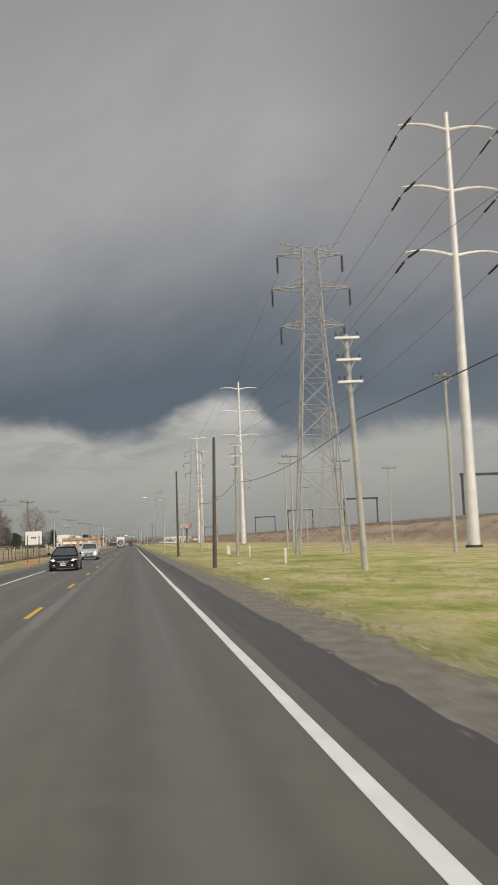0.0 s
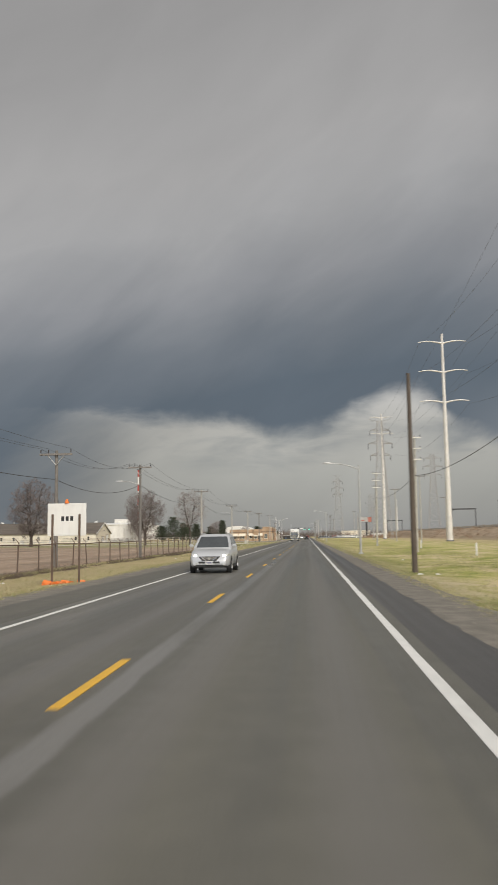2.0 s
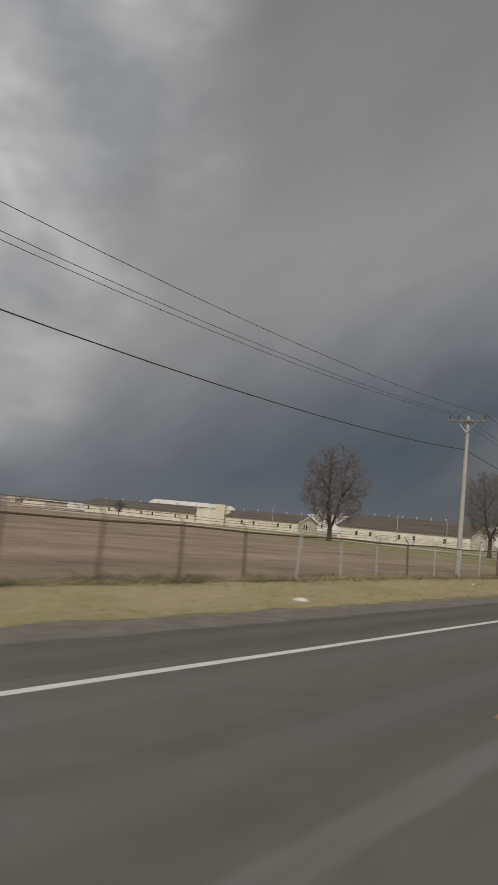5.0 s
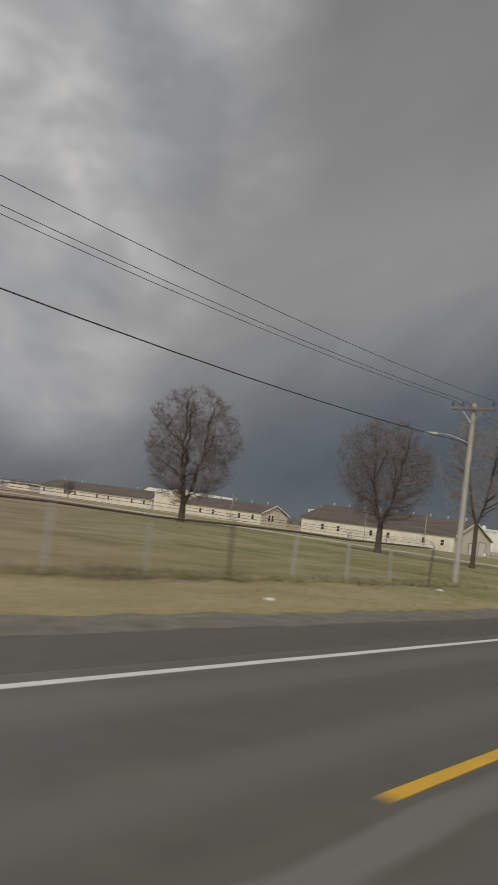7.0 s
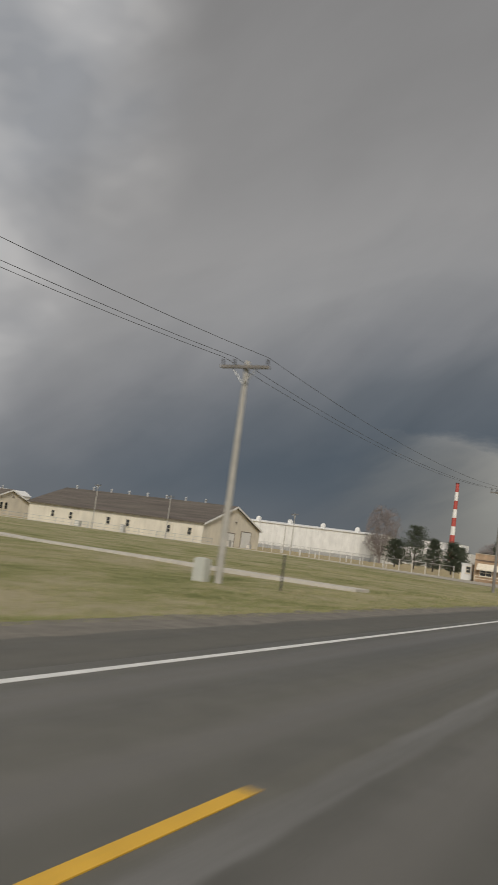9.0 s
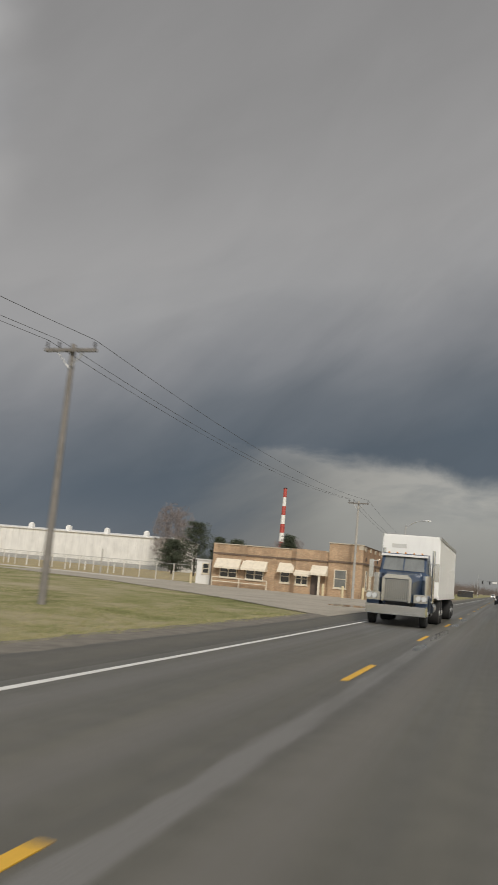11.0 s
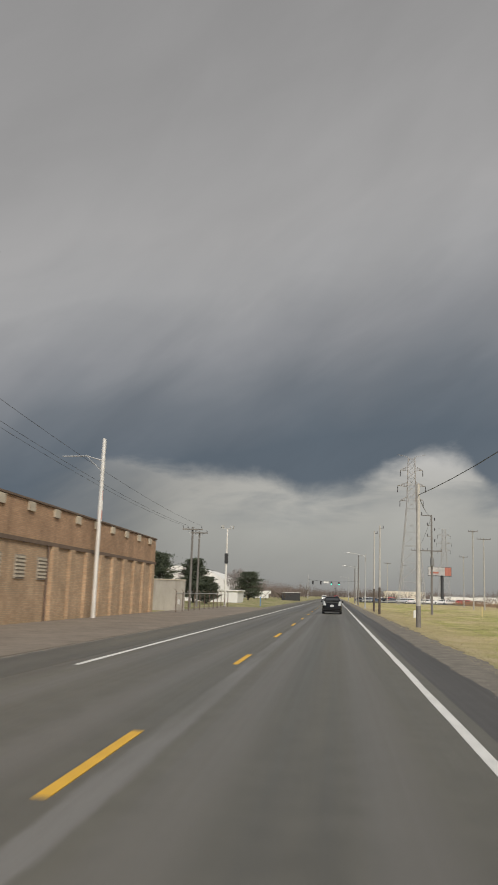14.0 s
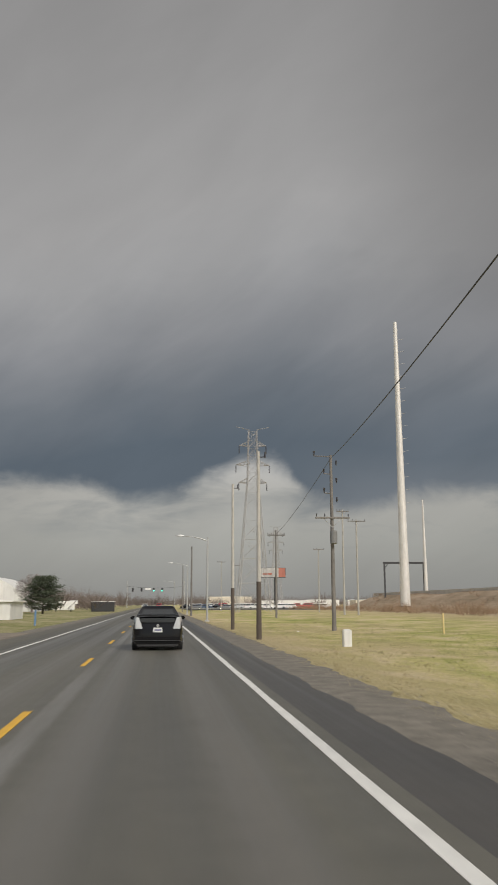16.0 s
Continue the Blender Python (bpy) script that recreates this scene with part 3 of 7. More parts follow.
def strip(name, x0, x1, y0, y1, z, material, label, wob=(0.0, 0.0), step=6.0, depth=0.06, feather=0.0):
    """A long slab beside or on the road; wob: unevenness of its two edges."""
    f, n = Form(), max(2, int((y1 - y0) / step))
    rings = []
    for i in range(n + 1):
        y = y0 + (y1 - y0) * i / n
        a = noise.fractal(Vector((x0, y * 0.8, 7)), 0.6, 2.0, 6) * wob[0]
        b = noise.fractal(Vector((x1, y * 0.8, 3)), 0.6, 2.0, 6) * wob[1]
        ring = [(x0 + a, y, z - depth), (x1 + b, y, z - depth), (x1 + b, y, z), (x0 + a, y, z)]
        if feather:
            ring[2:] = [(x1 + b, y, -0.004), (x1 + b - feather, y, z), (x0 + a + feather, y, z), (x0 + a, y, -0.004)]
        rings.append(ring)
    f.loft(rings)
    return solid(name, f, material, label, name.split("_")[0], kind="structure")


road = strip("road", -5.62, 1.72, -120, 1500, 0.0, ASPHALT, "worn grey asphalt two-lane road, damp, with wheel tracks", depth=0.12)
strip("road_shoulder", 1.70, 2.6, -120, 1500, -0.006, WET_SHOULDER, "dark wet asphalt shoulder beside the edge line", (0.0, 0.10), 0.4)
strip("road_shoulder", -7.1, -5.60, -120, 1500, -0.006, SHOULDER, "dark patched asphalt shoulder beside the edge line", (0.12, 0.0), 0.4)
strip("gravel_verge", 2.2, 3.8, -120, 1500, -0.016, GRAVEL, "grey brown gravel between shoulder and grass", (0.0, 0.24), 0.35, 0.06)
strip("gravel_verge", -8.25, -6.7, -120, 1500, -0.016, GRAVEL, "grey brown gravel between shoulder and grass", (0.24, 0.0), 0.35, 0.06)
strip("edge_line", RIGHT - 0.07, RIGHT + 0.07, -120, 1500, 0.005, WHITE_LINE, "white painted edge line on the asphalt", (0.012, 0.012), 2.0, 0.03)
strip("edge_line", LEFT - 0.06, LEFT + 0.06, -120, 325.6, 0.005, WHITE_LINE, "white painted edge line on the asphalt", (0.012, 0.012), 2.0, 0.03)
strip("edge_line", LEFT - 0.06, LEFT + 0.06, 375.5, 1500, 0.005, WHITE_LINE, "white painted edge line on the asphalt", (0.012, 0.012), 2.0, 0.03)
dash = Form().box(-0.06, 0.06, -1.52, 1.52, -0.02, 0.008).mesh("dash", YELLOW_LINE)
pale_dash = Form().box(-0.055, 0.055, -1.45, 1.45, -0.02, 0.008).mesh("dash", plain("worn_pale_paint", (0.46, 0.40, 0.28), 0.7, grain=0.3, size=3, bump=0.2))
for k in range(-7, 80):
    d = new("dash", pale_dash if 352 < 37.34 + 12.192 * k < 358 else dash)
    d.parent = road
    d.location = (MIDDLE, 37.34 + 12.192 * k, 0)

# rain water standing along the worn joint
WATER = plain("standing_rain_water", (0.05, 0.046, 0.04), 0.22, grain=0.3, size=1.0, bump=0.1, sheen=0.1)
for y0, y1 in ((312, 315), (317, 325), (328.5, 333), (337, 341), (109, 111.5), (114, 116.5)):
    n_ = int((y1 - y0) / 0.2)
    edge_ = []
    for s_, seq in ((1, range(n_ + 1)), (-1, range(n_, -1, -1))):
        for i in seq:
            y = y0 + (y1 - y0) * i / n_
            wd_ = math.sin(math.pi * i / n_) ** 0.6 * (0.15 + 0.07 * noise.fractal(Vector((s_ * 3.0, y * 0.6, 1)), 0.8, 2.0, 4)) + 0.008
            edge_.append((-1.95 + s_ * max(0.01, wd_), y))
    solid("puddle", Form().slab([(x, y, -0.02) for x, y in edge_], (0, 0, 0.0235)), WATER, "shallow rain puddle along the worn road joint", "puddle", "puddles")

# forecourt, footpath and service road
apron = Form()
apron.slab([(-7.1, 327, -0.03), (-7.1, 376, -0.03), (-11.5, 371.9, -0.03), (-29, 371.9, -0.03), (-34, 377, -0.03), (-48, 378, -0.03), (-48, 362, -0.03), (-30, 352, -0.03), (-15, 337, -0.03), (-10.5, 331, -0.03)], (0, 0, 0.035))
solid("pavement", apron, APRON, "worn pale concrete forecourt with cracks and puddles", "pavement", kind="structure")
side = Form().slab([(-7.3, 376, -0.03), (-7.3, 452, -0.03), (-12.9, 452, -0.03), (-12.9, 376, -0.03)], (0, 0, 0.03))
solid("pavement", side, plain("worn_asphalt_yard", (0.23, 0.193, 0.155), 0.92, grain=0.3, size=0.5, bump=0.4, stain=0.5), "worn asphalt strip between the brick wall and the road", "pavement", kind="structure")
path = Form()
pp = [(-13, 277.2), (-18.5, 277.2), (-34, 277.6), (-46, 282), (-60, 286), (-94, 292.5), (-130, 297), (-200, 305)]
for (xa, ya), (xb, yb) in zip(pp, pp[1:]):
    path.slab([(xa, ya, -0.2), (xb, yb, -0.2), (xb, yb + 1.9, -0.2), (xa, ya + 1.9, -0.2)], (0, 0, 0.22))
solid("footpath", path, PATHWAY, "narrow pale concrete footpath across the grass", "footpath", kind="structure")
serv = Form()
sv = [(-260, 357), (-150, 361), (-100, 366), (-74, 370), (-62, 375), (-50, 374), (-34, 367)]
for (xa, ya), (xb, yb) in zip(sv, sv[1:]):
    serv.slab([(xa, ya, -0.1), (xb, yb, -0.1), (xb, yb + 4.0, -0.1), (xa, ya + 4.0, -0.1)], (0, 0, 0.12))
solid("service_road", serv, PATHWAY, "pale concrete service road in front of the sheds", "road", kind="structure")
# parapet along the embankment
par = Form()
par.box(52.6, 52.95, -60, 606, 2.9, 4.05)
solid("embankment_wall", par, plain("pale_concrete_parapet", (0.52, 0.48, 0.42), 0.9, grain=0.15, size=0.4, stain=0.4), "low pale concrete parapet along the top of the embankment", "wall", kind="structure")


# ---------- poles, towers and wires ----------
def lamp_post(at, height, reach, rise, label, group="street lamps"):
    """Street lamp; the arm reaches along x."""
    p = thing("street_lamp", at, label, "street lamp", group)
    part("pole", Form().rod((0, 0, -0.1), (0, 0, height), 0.11, 0.065, 10), GALV, p, smooth=True)
    part("base_plate", Form().box(-0.2, 0.2, -0.2, 0.2, -0.1, 0.06), GALV, p, bevel=0.02)
    s = 1 if reach > 0 else -1
    pts = [(reach * t, 0, height - 0.35 + (rise + 0.35) * (1 - (1 - t) ** 2.2)) for t in [i / 8 for i in range(9)]]
    part("arm", Form().tube(pts, [0.05 - 0.02 * i / 8 for i in range(9)], 8), GALV, p, smooth=True)
    z = height + rise
    head = Form().loft([[(reach + s * a, y * wd, z + b * h) for y, b in ((-1, 0), (1, 0), (0.6, 1), (-0.6, 1))] for a, wd, h in ((-0.15, 0.06, 0.07), (0.1, 0.14, 0.13), (0.45, 0.15, 0.12), (0.68, 0.06, 0.05))])
    hd = part("lamp_head", head, GALV, p, smooth=True)
    part("lens", Form().box(reach + s * 0.3 - 0.18, reach + s * 0.3 + 0.18, -0.1, 0.1, z - 0.05, z + 0.004), LENS, hd, bevel=0.02)
    return p


STREET = "galvanised steel street lamp with a curved arm on the verge"
lamp_post((4.75, 138.0, 0), 7.7, -2.55, 0.2, STREET)
lamp_post((4.9, 275.5, 0), 7.6, -2.4, 0.2, STREET)
lamp_post((4.3, 483.0, 0), 7.8, -2.4, 0.1, STREET)
lamp_post((4.3, 536.0, 0), 7.8, -2.4, 0.1, STREET)
lamp_post((4.4, 640.0, 0), 7.8, -2.4, 0.1, STREET)
lp1 = lamp_post((-9.35, 373.6, 0), 7.65, 1.75, 0.45, "galvanised street lamp with signs on its pole beside the forecourt")
part("sign_plate", Form().box(0.13, 0.33, -0.15, -0.12, 2.55, 3.05), WHITE, lp1, "small white sign plate", bevel=0.01)
part("sign_plate", Form().box(-0.33, -0.13, -0.15, -0.12, 2.55, 3.05), plain("dull_sign_plate", (0.50, 0.50, 0.48), 0.5), lp1, "small dull sign plate", bevel=0.01)


def insulator(form, at, h=0.22, r=0.05):
    x, y, z = at
    form.rod((x, y, z), (x, y, z + h), r * 0.45, n=6)
    for k in range(3):
        form.rod((x, y, z + h * (0.35 + 0.25 * k)), (x, y, z + h * (0.5 + 0.25 * k)), r, r * 0.6, 8)


def wood_pole(at, height, arms=(), label="", lean=0.0, r=0.15, material=WOOD, group="utility poles", lamp=False, box=False, arm_material=None):
    """Timber pole; arms: (height, half length)."""
    p = thing("utility_pole", at, label, "utility pole", group)
    p.rotation_euler = (0, radians(lean), 0)
    part("pole", Form().rod((0, 0, -0.3), (0, 0, height), r, r * 0.62, 12), material, p, smooth=True)
    for hz_, half in arms:
        arm = part("crossarm", Form().box(-half, half, -r - 0.08, -r + 0.03, hz_ - 0.06, hz_ + 0.06), arm_material or WOOD, p, bevel=0.01)
        for xi in (-half + 0.08, -half * 0.45, half - 0.08):
            f = Form()
            insulator(f, (xi, -r - 0.03, hz_ + 0.06))
            part("insulator", f, INSUL, arm, smooth=True)
        part("brace", Form().rod((-half * 0.5, -r, hz_ - 0.05), (0, -r, hz_ - 0.65), 0.02, n=5).rod((half * 0.5, -r, hz_ - 0.05), (0, -r, hz_ - 0.65), 0.02, n=5), GALV, p)
    if lamp:
        pts = [(-0.1 - 1.5 * t, -0.15 * t, height - 1.75 + 0.35 * math.sin(t * 1.9)) for t in [i / 6 for i in range(7)]]
        part("lamp_arm", Form().tube(pts, 0.025, 6), GALV, p, smooth=True)
        hx_ = pts[-1]
        part("lamp_head", Form().loft([[(hx_[0] - a, hx_[1] + y * wd, hx_[2] + b) for y, b in ((-1, -0.03), (1, -0.03), (0.6, 0.07), (-0.6, 0.07))] for a, wd in ((-0.1, 0.05), (0.2, 0.13), (0.5, 0.05))]), GALV, p, smooth=True)
    if box:
        part("transformer", Form().rod((0.0, -0.42, height * 0.48), (0.0, -0.42, height * 0.48 + 0.85), 0.24, n=14), plain("grey_tank_paint", (0.2, 0.2, 0.2), 0.5), p, "grey transformer can", bevel=0.02, smooth=True)
    return p


LEFTPOLE = "weathered wooden utility pole with a crossarm beside the fence"
LEFT_LINE = [(-14.6, 69.0, -0.1), (-14.9, 113.5, -0.1), (-14.1, 134.7, -0.15), (-14.5, 179.1, -0.15), (-14.3, 223.4, -0.15), (-14.4, 267.0, -0.12), (-14.4, 315.2, -0.1), (-13.65, 370.4, 0), (-14.2, 439.6, -0.1)]
LEFT_H = [8.0, 7.0, 8.0, 8.3, 7.9, 8.1, 8.9, 9.4, 7.9]
for i, (at, h) in enumerate(zip(LEFT_LINE, LEFT_H)):
    if i == 0:
        continue
    wood_pole(at, h, [(h - 0.25, 1.0)], LEFTPOLE if i < 5 else "weathered wooden utility pole with a crossarm on the verge", lamp=i in (2, 4), r=0.14, material=WOOD if i not in (3, 4, 5, 7) else plain("silver_grey_wood", (0.42, 0.40, 0.36), 0.9, grain=0.25, size=1.5, bump=0.4))
wood_pole((-14.65, 446.5, -0.1), 8.0, [(7.8, 0.9)], "weathered wooden utility pole beside the wire fence", r=0.13)
lp2 = thing("utility_pole", (-12.5, 401.1, 0), "pale slim steel pole with a side arm beside the brick wall", "utility pole", "utility poles")
part("pole", Form().rod((0, 0, -0.1), (0, 0, 9.4), 0.12, 0.09, 10), STEEL, lp2, smooth=True)
part("side_arm", Form().tube([(0, 0, 8.2), (-0.9, 0, 8.45), (-2.2, 0, 8.4)], 0.035, 6).rod((0, 0, 7.6), (-0.9, 0, 8.43), 0.02, n=5), GALV, lp2, smooth=True)
lp3 = thing("utility_pole", (-13.0, 456.8, -0.1), "pale steel pole with a head frame and black box", "utility pole", "utility poles")
part("pole", Form().rod((0, 0, -0.1), (0, 0, 9.2), 0.13, 0.1, 10), STEEL, lp3, smooth=True)
part("head_frame", Form().box(-0.75, 0.75, -0.1, 0.1, 9.1, 9.22).box(-0.75, -0.35, -0.15, 0.15, 9.22, 9.5).box(0.35, 0.75, -0.15, 0.15, 9.22, 9.5), GALV, lp3, bevel=0.02)
part("black_box", Form().box(-0.19, 0.19, -0.24, 0.19, 5.0, 6.2), PLASTIC, lp3, bevel=0.03)

# right-hand timber line with three stacked arms
TRI = "tall weathered timber pole with three stacked crossarms"
TRI_LINE = [(11.1, 56.1, -0.1), (10.8, 102.0, -0.1), (10.9, 148.0, -0.1), (11.0, 196.0, -0.1), (11.0, 458.0, -0.1)]
for i, at in enumerate(TRI_LINE[:4]):
    wood_pole(at, 11.5, [(11.3, 0.62), (10.2, 0.62), (9.1, 0.62)], TRI, lean=-2.0 if i == 0 else 0.6, r=0.17, material=plain("silver_grey_wood", (0.42, 0.40, 0.36), 0.9, grain=0.25, size=1.5, bump=0.4), arm_material=STEEL)
q3 = wood_pole((11.1, 458.0, -0.1), 11.5, [(7.25, 1.15)], "weathered timber pole with insulator brackets and a transformer", r=0.15, box=True)
for z in (11.4, 10.2, 8.9):
    b = part("bracket", Form().rod((0, 0, z), (-1.2 if z > 11 else -0.5, -0.05, z + 0.03), 0.035, n=6), WOOD, q3)
    f = Form()
    insulator(f, (-1.15 if z > 11 else -0.5, -0.05, z + 0.03), 0.34, 0.09)
    part("insulator", f, INSUL, b, smooth=True)
    f = Form()
    insulator(f, (0.35, -0.05, z - 0.6), 0.34, 0.09)
    part("insulator", f, INSUL, q3, smooth=True)
DARKP = "plain dark timber pole on the verge"
wood_pole((4.8, 65.5, -0.05), 7.6, [], DARKP, lean=1.2, r=0.13, material=DARKWOOD)
wood_pole((4.65, 100.7, -0.05), 8.6, [], DARKP, r=0.13, material=DARKWOOD)
for at, h in (((4.25, 442.2, -0.05), 8.7), ((4.4, 457.3, -0.05), 9.3)):
    two = wood_pole(at, h, [], "weathered timber pole with a dark base on the verge", r=0.115, material=plain("pale_pole_wood", (0.50, 0.475, 0.43), 0.85, grain=0.25, size=1.5, bump=0.4))
    part("base_wrap", Form().rod((0, 0, -0.2), (0, 0, 2.6), 0.124, 0.112, 12), DARKWOOD, two, "dark stained foot", smooth=True)
    part("bracket", Form().rod((0, 0, h - 0.3), (0.32, 0, h - 0.25), 0.025, n=6).rod((0.32, 0, h - 0.3), (0.32, 0, h - 0.02), 0.05, 0.03, 8), INSUL, two)
for at, h in (((4.3, 520.0, -0.05), 9.5), ((5.2, 590.0, -0.05), 10.0), ((14.0, 505.0, -0.05), 10.5)):
    wood_pole(at, h, [(h - 0.6, 1.1)] if at[0] > 10 else [], "weathered timber utility pole in the field" if at[0] > 10 else DARKP, r=0.14)
q1 = thing("utility_pole", (4.7, 408.1, -0.05), "pale straight square timber pole on the verge", "utility pole", "utility poles")
part("pole", Form().rod((0, 0, -0.2), (0, 0, 8.3), 0.14, 0.10, 12), plain("pale_pole_wood", (0.50, 0.475, 0.43), 0.85, grain=0.25, size=1.5, bump=0.4), q1, smooth=True)
part("base_wrap", Form().rod((0, 0, -0.2), (0, 0, 1.2), 0.148, 0.138, 12), WOOD, q1, "dark stained foot", smooth=True)
for at, h, half in (((24.2, 77.2, -0.1), 13.8, 1.05), ((25.8, 520.0, 0), 14.8, 0.9), ((27.8, 520.0, 0), 13.4, 1.3), ((39.0, 300.0, 0), 12.0, 1.5)):
    wood_pole(at, h, [(h - 0.25, half)], "slim grey timber pole with one crossarm in the field", r=0.15, material=plain("silver_grey_wood", (0.42, 0.40, 0.36)))


for at, h in (((-99.5, 367.0, -0.1), 8.6), ((-86.0, 380.0 - 8.0, -0.1), 8.2), ((-69.6, 392.8, -0.1), 8.4), ((-74.7, 400.0, -0.1), 6.0), ((-150.0, 378.0, -0.1), 8.0), ((-46.5, 382.2, -0.1), 3.0)):
    wood_pole(at, h, [(h - 0.3, 0.8)] if h > 7 else [], "slim grey timber pole in the shed yard", r=0.11, material=plain("silver_grey_wood", (0.42, 0.40, 0.36)))
for at, h in (((17.1, 104.0, -0.1), 10.5), ((21.4, 99.5, -0.1), 9.5), ((36.1, 129.4, 0), 11.0), ((19.9, 210.9, 0), 12.0), ((23.4, 140.8, 0), 13.0), ((15.2, 608.9, 0), 12.0), ((24.8, 672.0, 0), 14.0), ((30.0, 560.0, 0), 12.0), ((21.0, 262.0, 0), 12.5), ((36.0, 185.0, 0), 12.0)):
    wood_pole(at, h, [(h - 0.3, 1.0)], "slim grey timber pole with one crossarm in the field", r=0.13, material=plain("silver_grey_wood", (0.42, 0.40, 0.36)))


def monopole(at, height, r0, arms, label, pegs=False):
    """Tapered steel transmission pole with pairs of bowed arms."""
    p = thing("transmission_pole", at, label, "transmission pole", "steel transmission poles")
    part("shaft", Form().rod((0, 0, 0.0), (0, 0, height), r0, r0 * 0.36, 14), STEEL, p, smooth=True)
    part("base_flange", Form().rod((0, 0, -0.5), (0, 0, 0.28), r0 * 1.35, n=18), DARKSTEEL, p, bevel=0.03)
    for z, half in arms:
        for s in (-1, 1):
            pts = [(s * half * t, 0, z + 0.75 * math.sin(t * 2.2) - 0.28 * t) for t in [i / 7 for i in range(8)]]
            part("arm", Form().tube(pts, [0.2 - 0.12 * i / 7 for i in range(8)], 8), STEEL, p, smooth=True)
    if pegs:
        f = Form()
        for k in range(14):
            f.rod((r0 * 0.6, 0, height * (0.35 + 0.045 * k)), (r0 * 0.6 + 1.1, 0, height * (0.35 + 0.045 * k) + 0.25), 0.05, 0.03, 5)
        part("step_pegs", f, GALV, p)
    return p


MONO = "very tall pale galvanised steel transmission pole with three pairs of arms"
monopole((32.9, 94.0, -0.1), 44.5, 0.62, [(42.6, 5.2), (36.0, 5.2), (29.2, 5.2)], MONO)
monopole((31.5, 250.7, -0.1), 46.8, 0.66, [(44.6, 5.4), (37.9, 5.4), (31.0, 5.5)], MONO)
monopole((31.0, 398.7, -0.1), 50.3, 0.7, [(48.6, 4.6), (42.0, 4.6)], MONO)
monopole((46.1, 558.0, 0.8), 56.2, 0.95, [], "very tall pale galvanised steel pole with climbing pegs in the field", pegs=True)
monopole((54.5, 571.0, 3.3), 19.6, 0.4, [], "tall pale galvanised steel pole behind the embankment")


def lattice(at, height, base, waist_z, waist, arms, label, turn=0.0, each=False):
    """Four-legged lattice tower; arms: (height, half length)."""
    p = thing("lattice_tower", at, label, "pylon", "lattice towers", turn)

    def half(z):
        return base + (waist - base) * z / waist_z if z < waist_z else waist - (waist * 0.25) * (z - waist_z) / (height - waist_z)
    for sx in (-1, 1):
        for sy in (-1, 1):
            part("leg", Form().tube([(sx * half(z), sy * half(z), z) for z in (-0.3, waist_z, height)], [0.09, 0.075, 0.055], 4), LATTICE, p)
    zs, z = [0.0], 0.0
    while z < height - 1:
        z += max(1.7, half(z) * 1.75)
        zs.append(min(z, height))
    joined = Form()

    def bar(a, b):
        if each:
            part("brace", Form().rod(a, b, 0.032, n=4, caps=False), LATTICE, p)
        else:
            joined.rod(a, b, 0.032, n=4, caps=False)
    for face in range(4):
        for i, (a, b) in enumerate(zip(zs, zs[1:])):
            for s in (-1, 1):
                c = []
                for zz, q in ((a, -s), (b, s)):
                    h = half(zz)
                    c.append(((q * h, -h, zz), (q * h, h, zz), (-h, q * h, zz), (h, q * h, zz))[face])
                bar(c[0], c[1])
            h = half(b)
            bar(*(((-h, -h, b), (h, -h, b)), ((-h, h, b), (h, h, b)), ((-h, -h, b), (-h, h, b)), ((h, -h, b), (h, h, b)))[face])
    if not each:
        tagged(part("bracing", joined, LATTICE, p), kind="stuff")
    for z, reach in arms:
        for s in (-1, 1):
            h = half(z)
            tip = (s * reach, 0, z + 0.1)
            f = Form()
            for sy in (-1, 1):
                f.rod((s * h, sy * h, z), tip, 0.06, n=4)
                f.rod((s * h, sy * h, z + 0.95), tip, 0.05, n=4)
                for t in (0.3, 0.6):
                    f.rod((s * (h + (reach - h) * t), sy * h * (1 - t), z + 0.1 * t), (s * (h + (reach - h) * t), sy * h * (1 - t), z + 0.95 * (1 - t)), 0.035, n=4)
            a = part("arm", f, LATTICE, p)
            g = Form()
            for k in range(9):
                g.rod((tip[0], 0, z - 0.1 - 0.17 * k), (tip[0], 0, z - 0.2 - 0.17 * k), 0.12, n=6)
            g.rod((tip[0], 0, z + 0.1), (tip[0], 0, z - 1.7), 0.03, n=5)
            part("insulator_string", g, INSUL, a)
    f = Form()
    for s in (-1, 1):
        f.rod((s * half(height), 0, height), (s * half(height) * 4.2, 0, height + 0.6), 0.05, n=4)
    part("earth_wire_peak", f, LATTICE, p)
    return p


LATT = "tall grey steel lattice pylon with three pairs of arms"
lattice((17.4, 92.0, 0.0), 29.0, 2.3, 21.0, 0.95, [(28.2, 3.1), (24.9, 3.7), (21.2, 3.0)], LATT, turn=-6, each=True)
lattice((19.4, 577.0, 0.0), 38.4, 3.3, 27.0, 1.15, [(34.8, 2.9), (30.6, 3.6), (26.8, 3.0)], LATT, each=True)
lattice((58.0, 255.0, 3.4), 36.0, 2.6, 25.0, 1.1, [(34.0, 4.0), (30.0, 4.6), (26.0, 4.0)], LATT)
lattice((24.0, 330.0, 0.0), 38.0, 3.0, 27.0, 1.1, [(34.8, 3.2), (30.6, 3.8), (26.8, 3.2)], LATT)
lattice((60.0, 460.0, 3.4), 36.0, 2.6, 25.0, 1.1, [(34.0, 4.0), (30.0, 4.6), (26.0, 4.0)], LATT)
lattice((56.0, 800.0, 0.0), 38.0, 3.0, 27.0, 1.1, [(34.8, 3.2), (30.6, 3.8), (26.8, 3.2)], LATT)

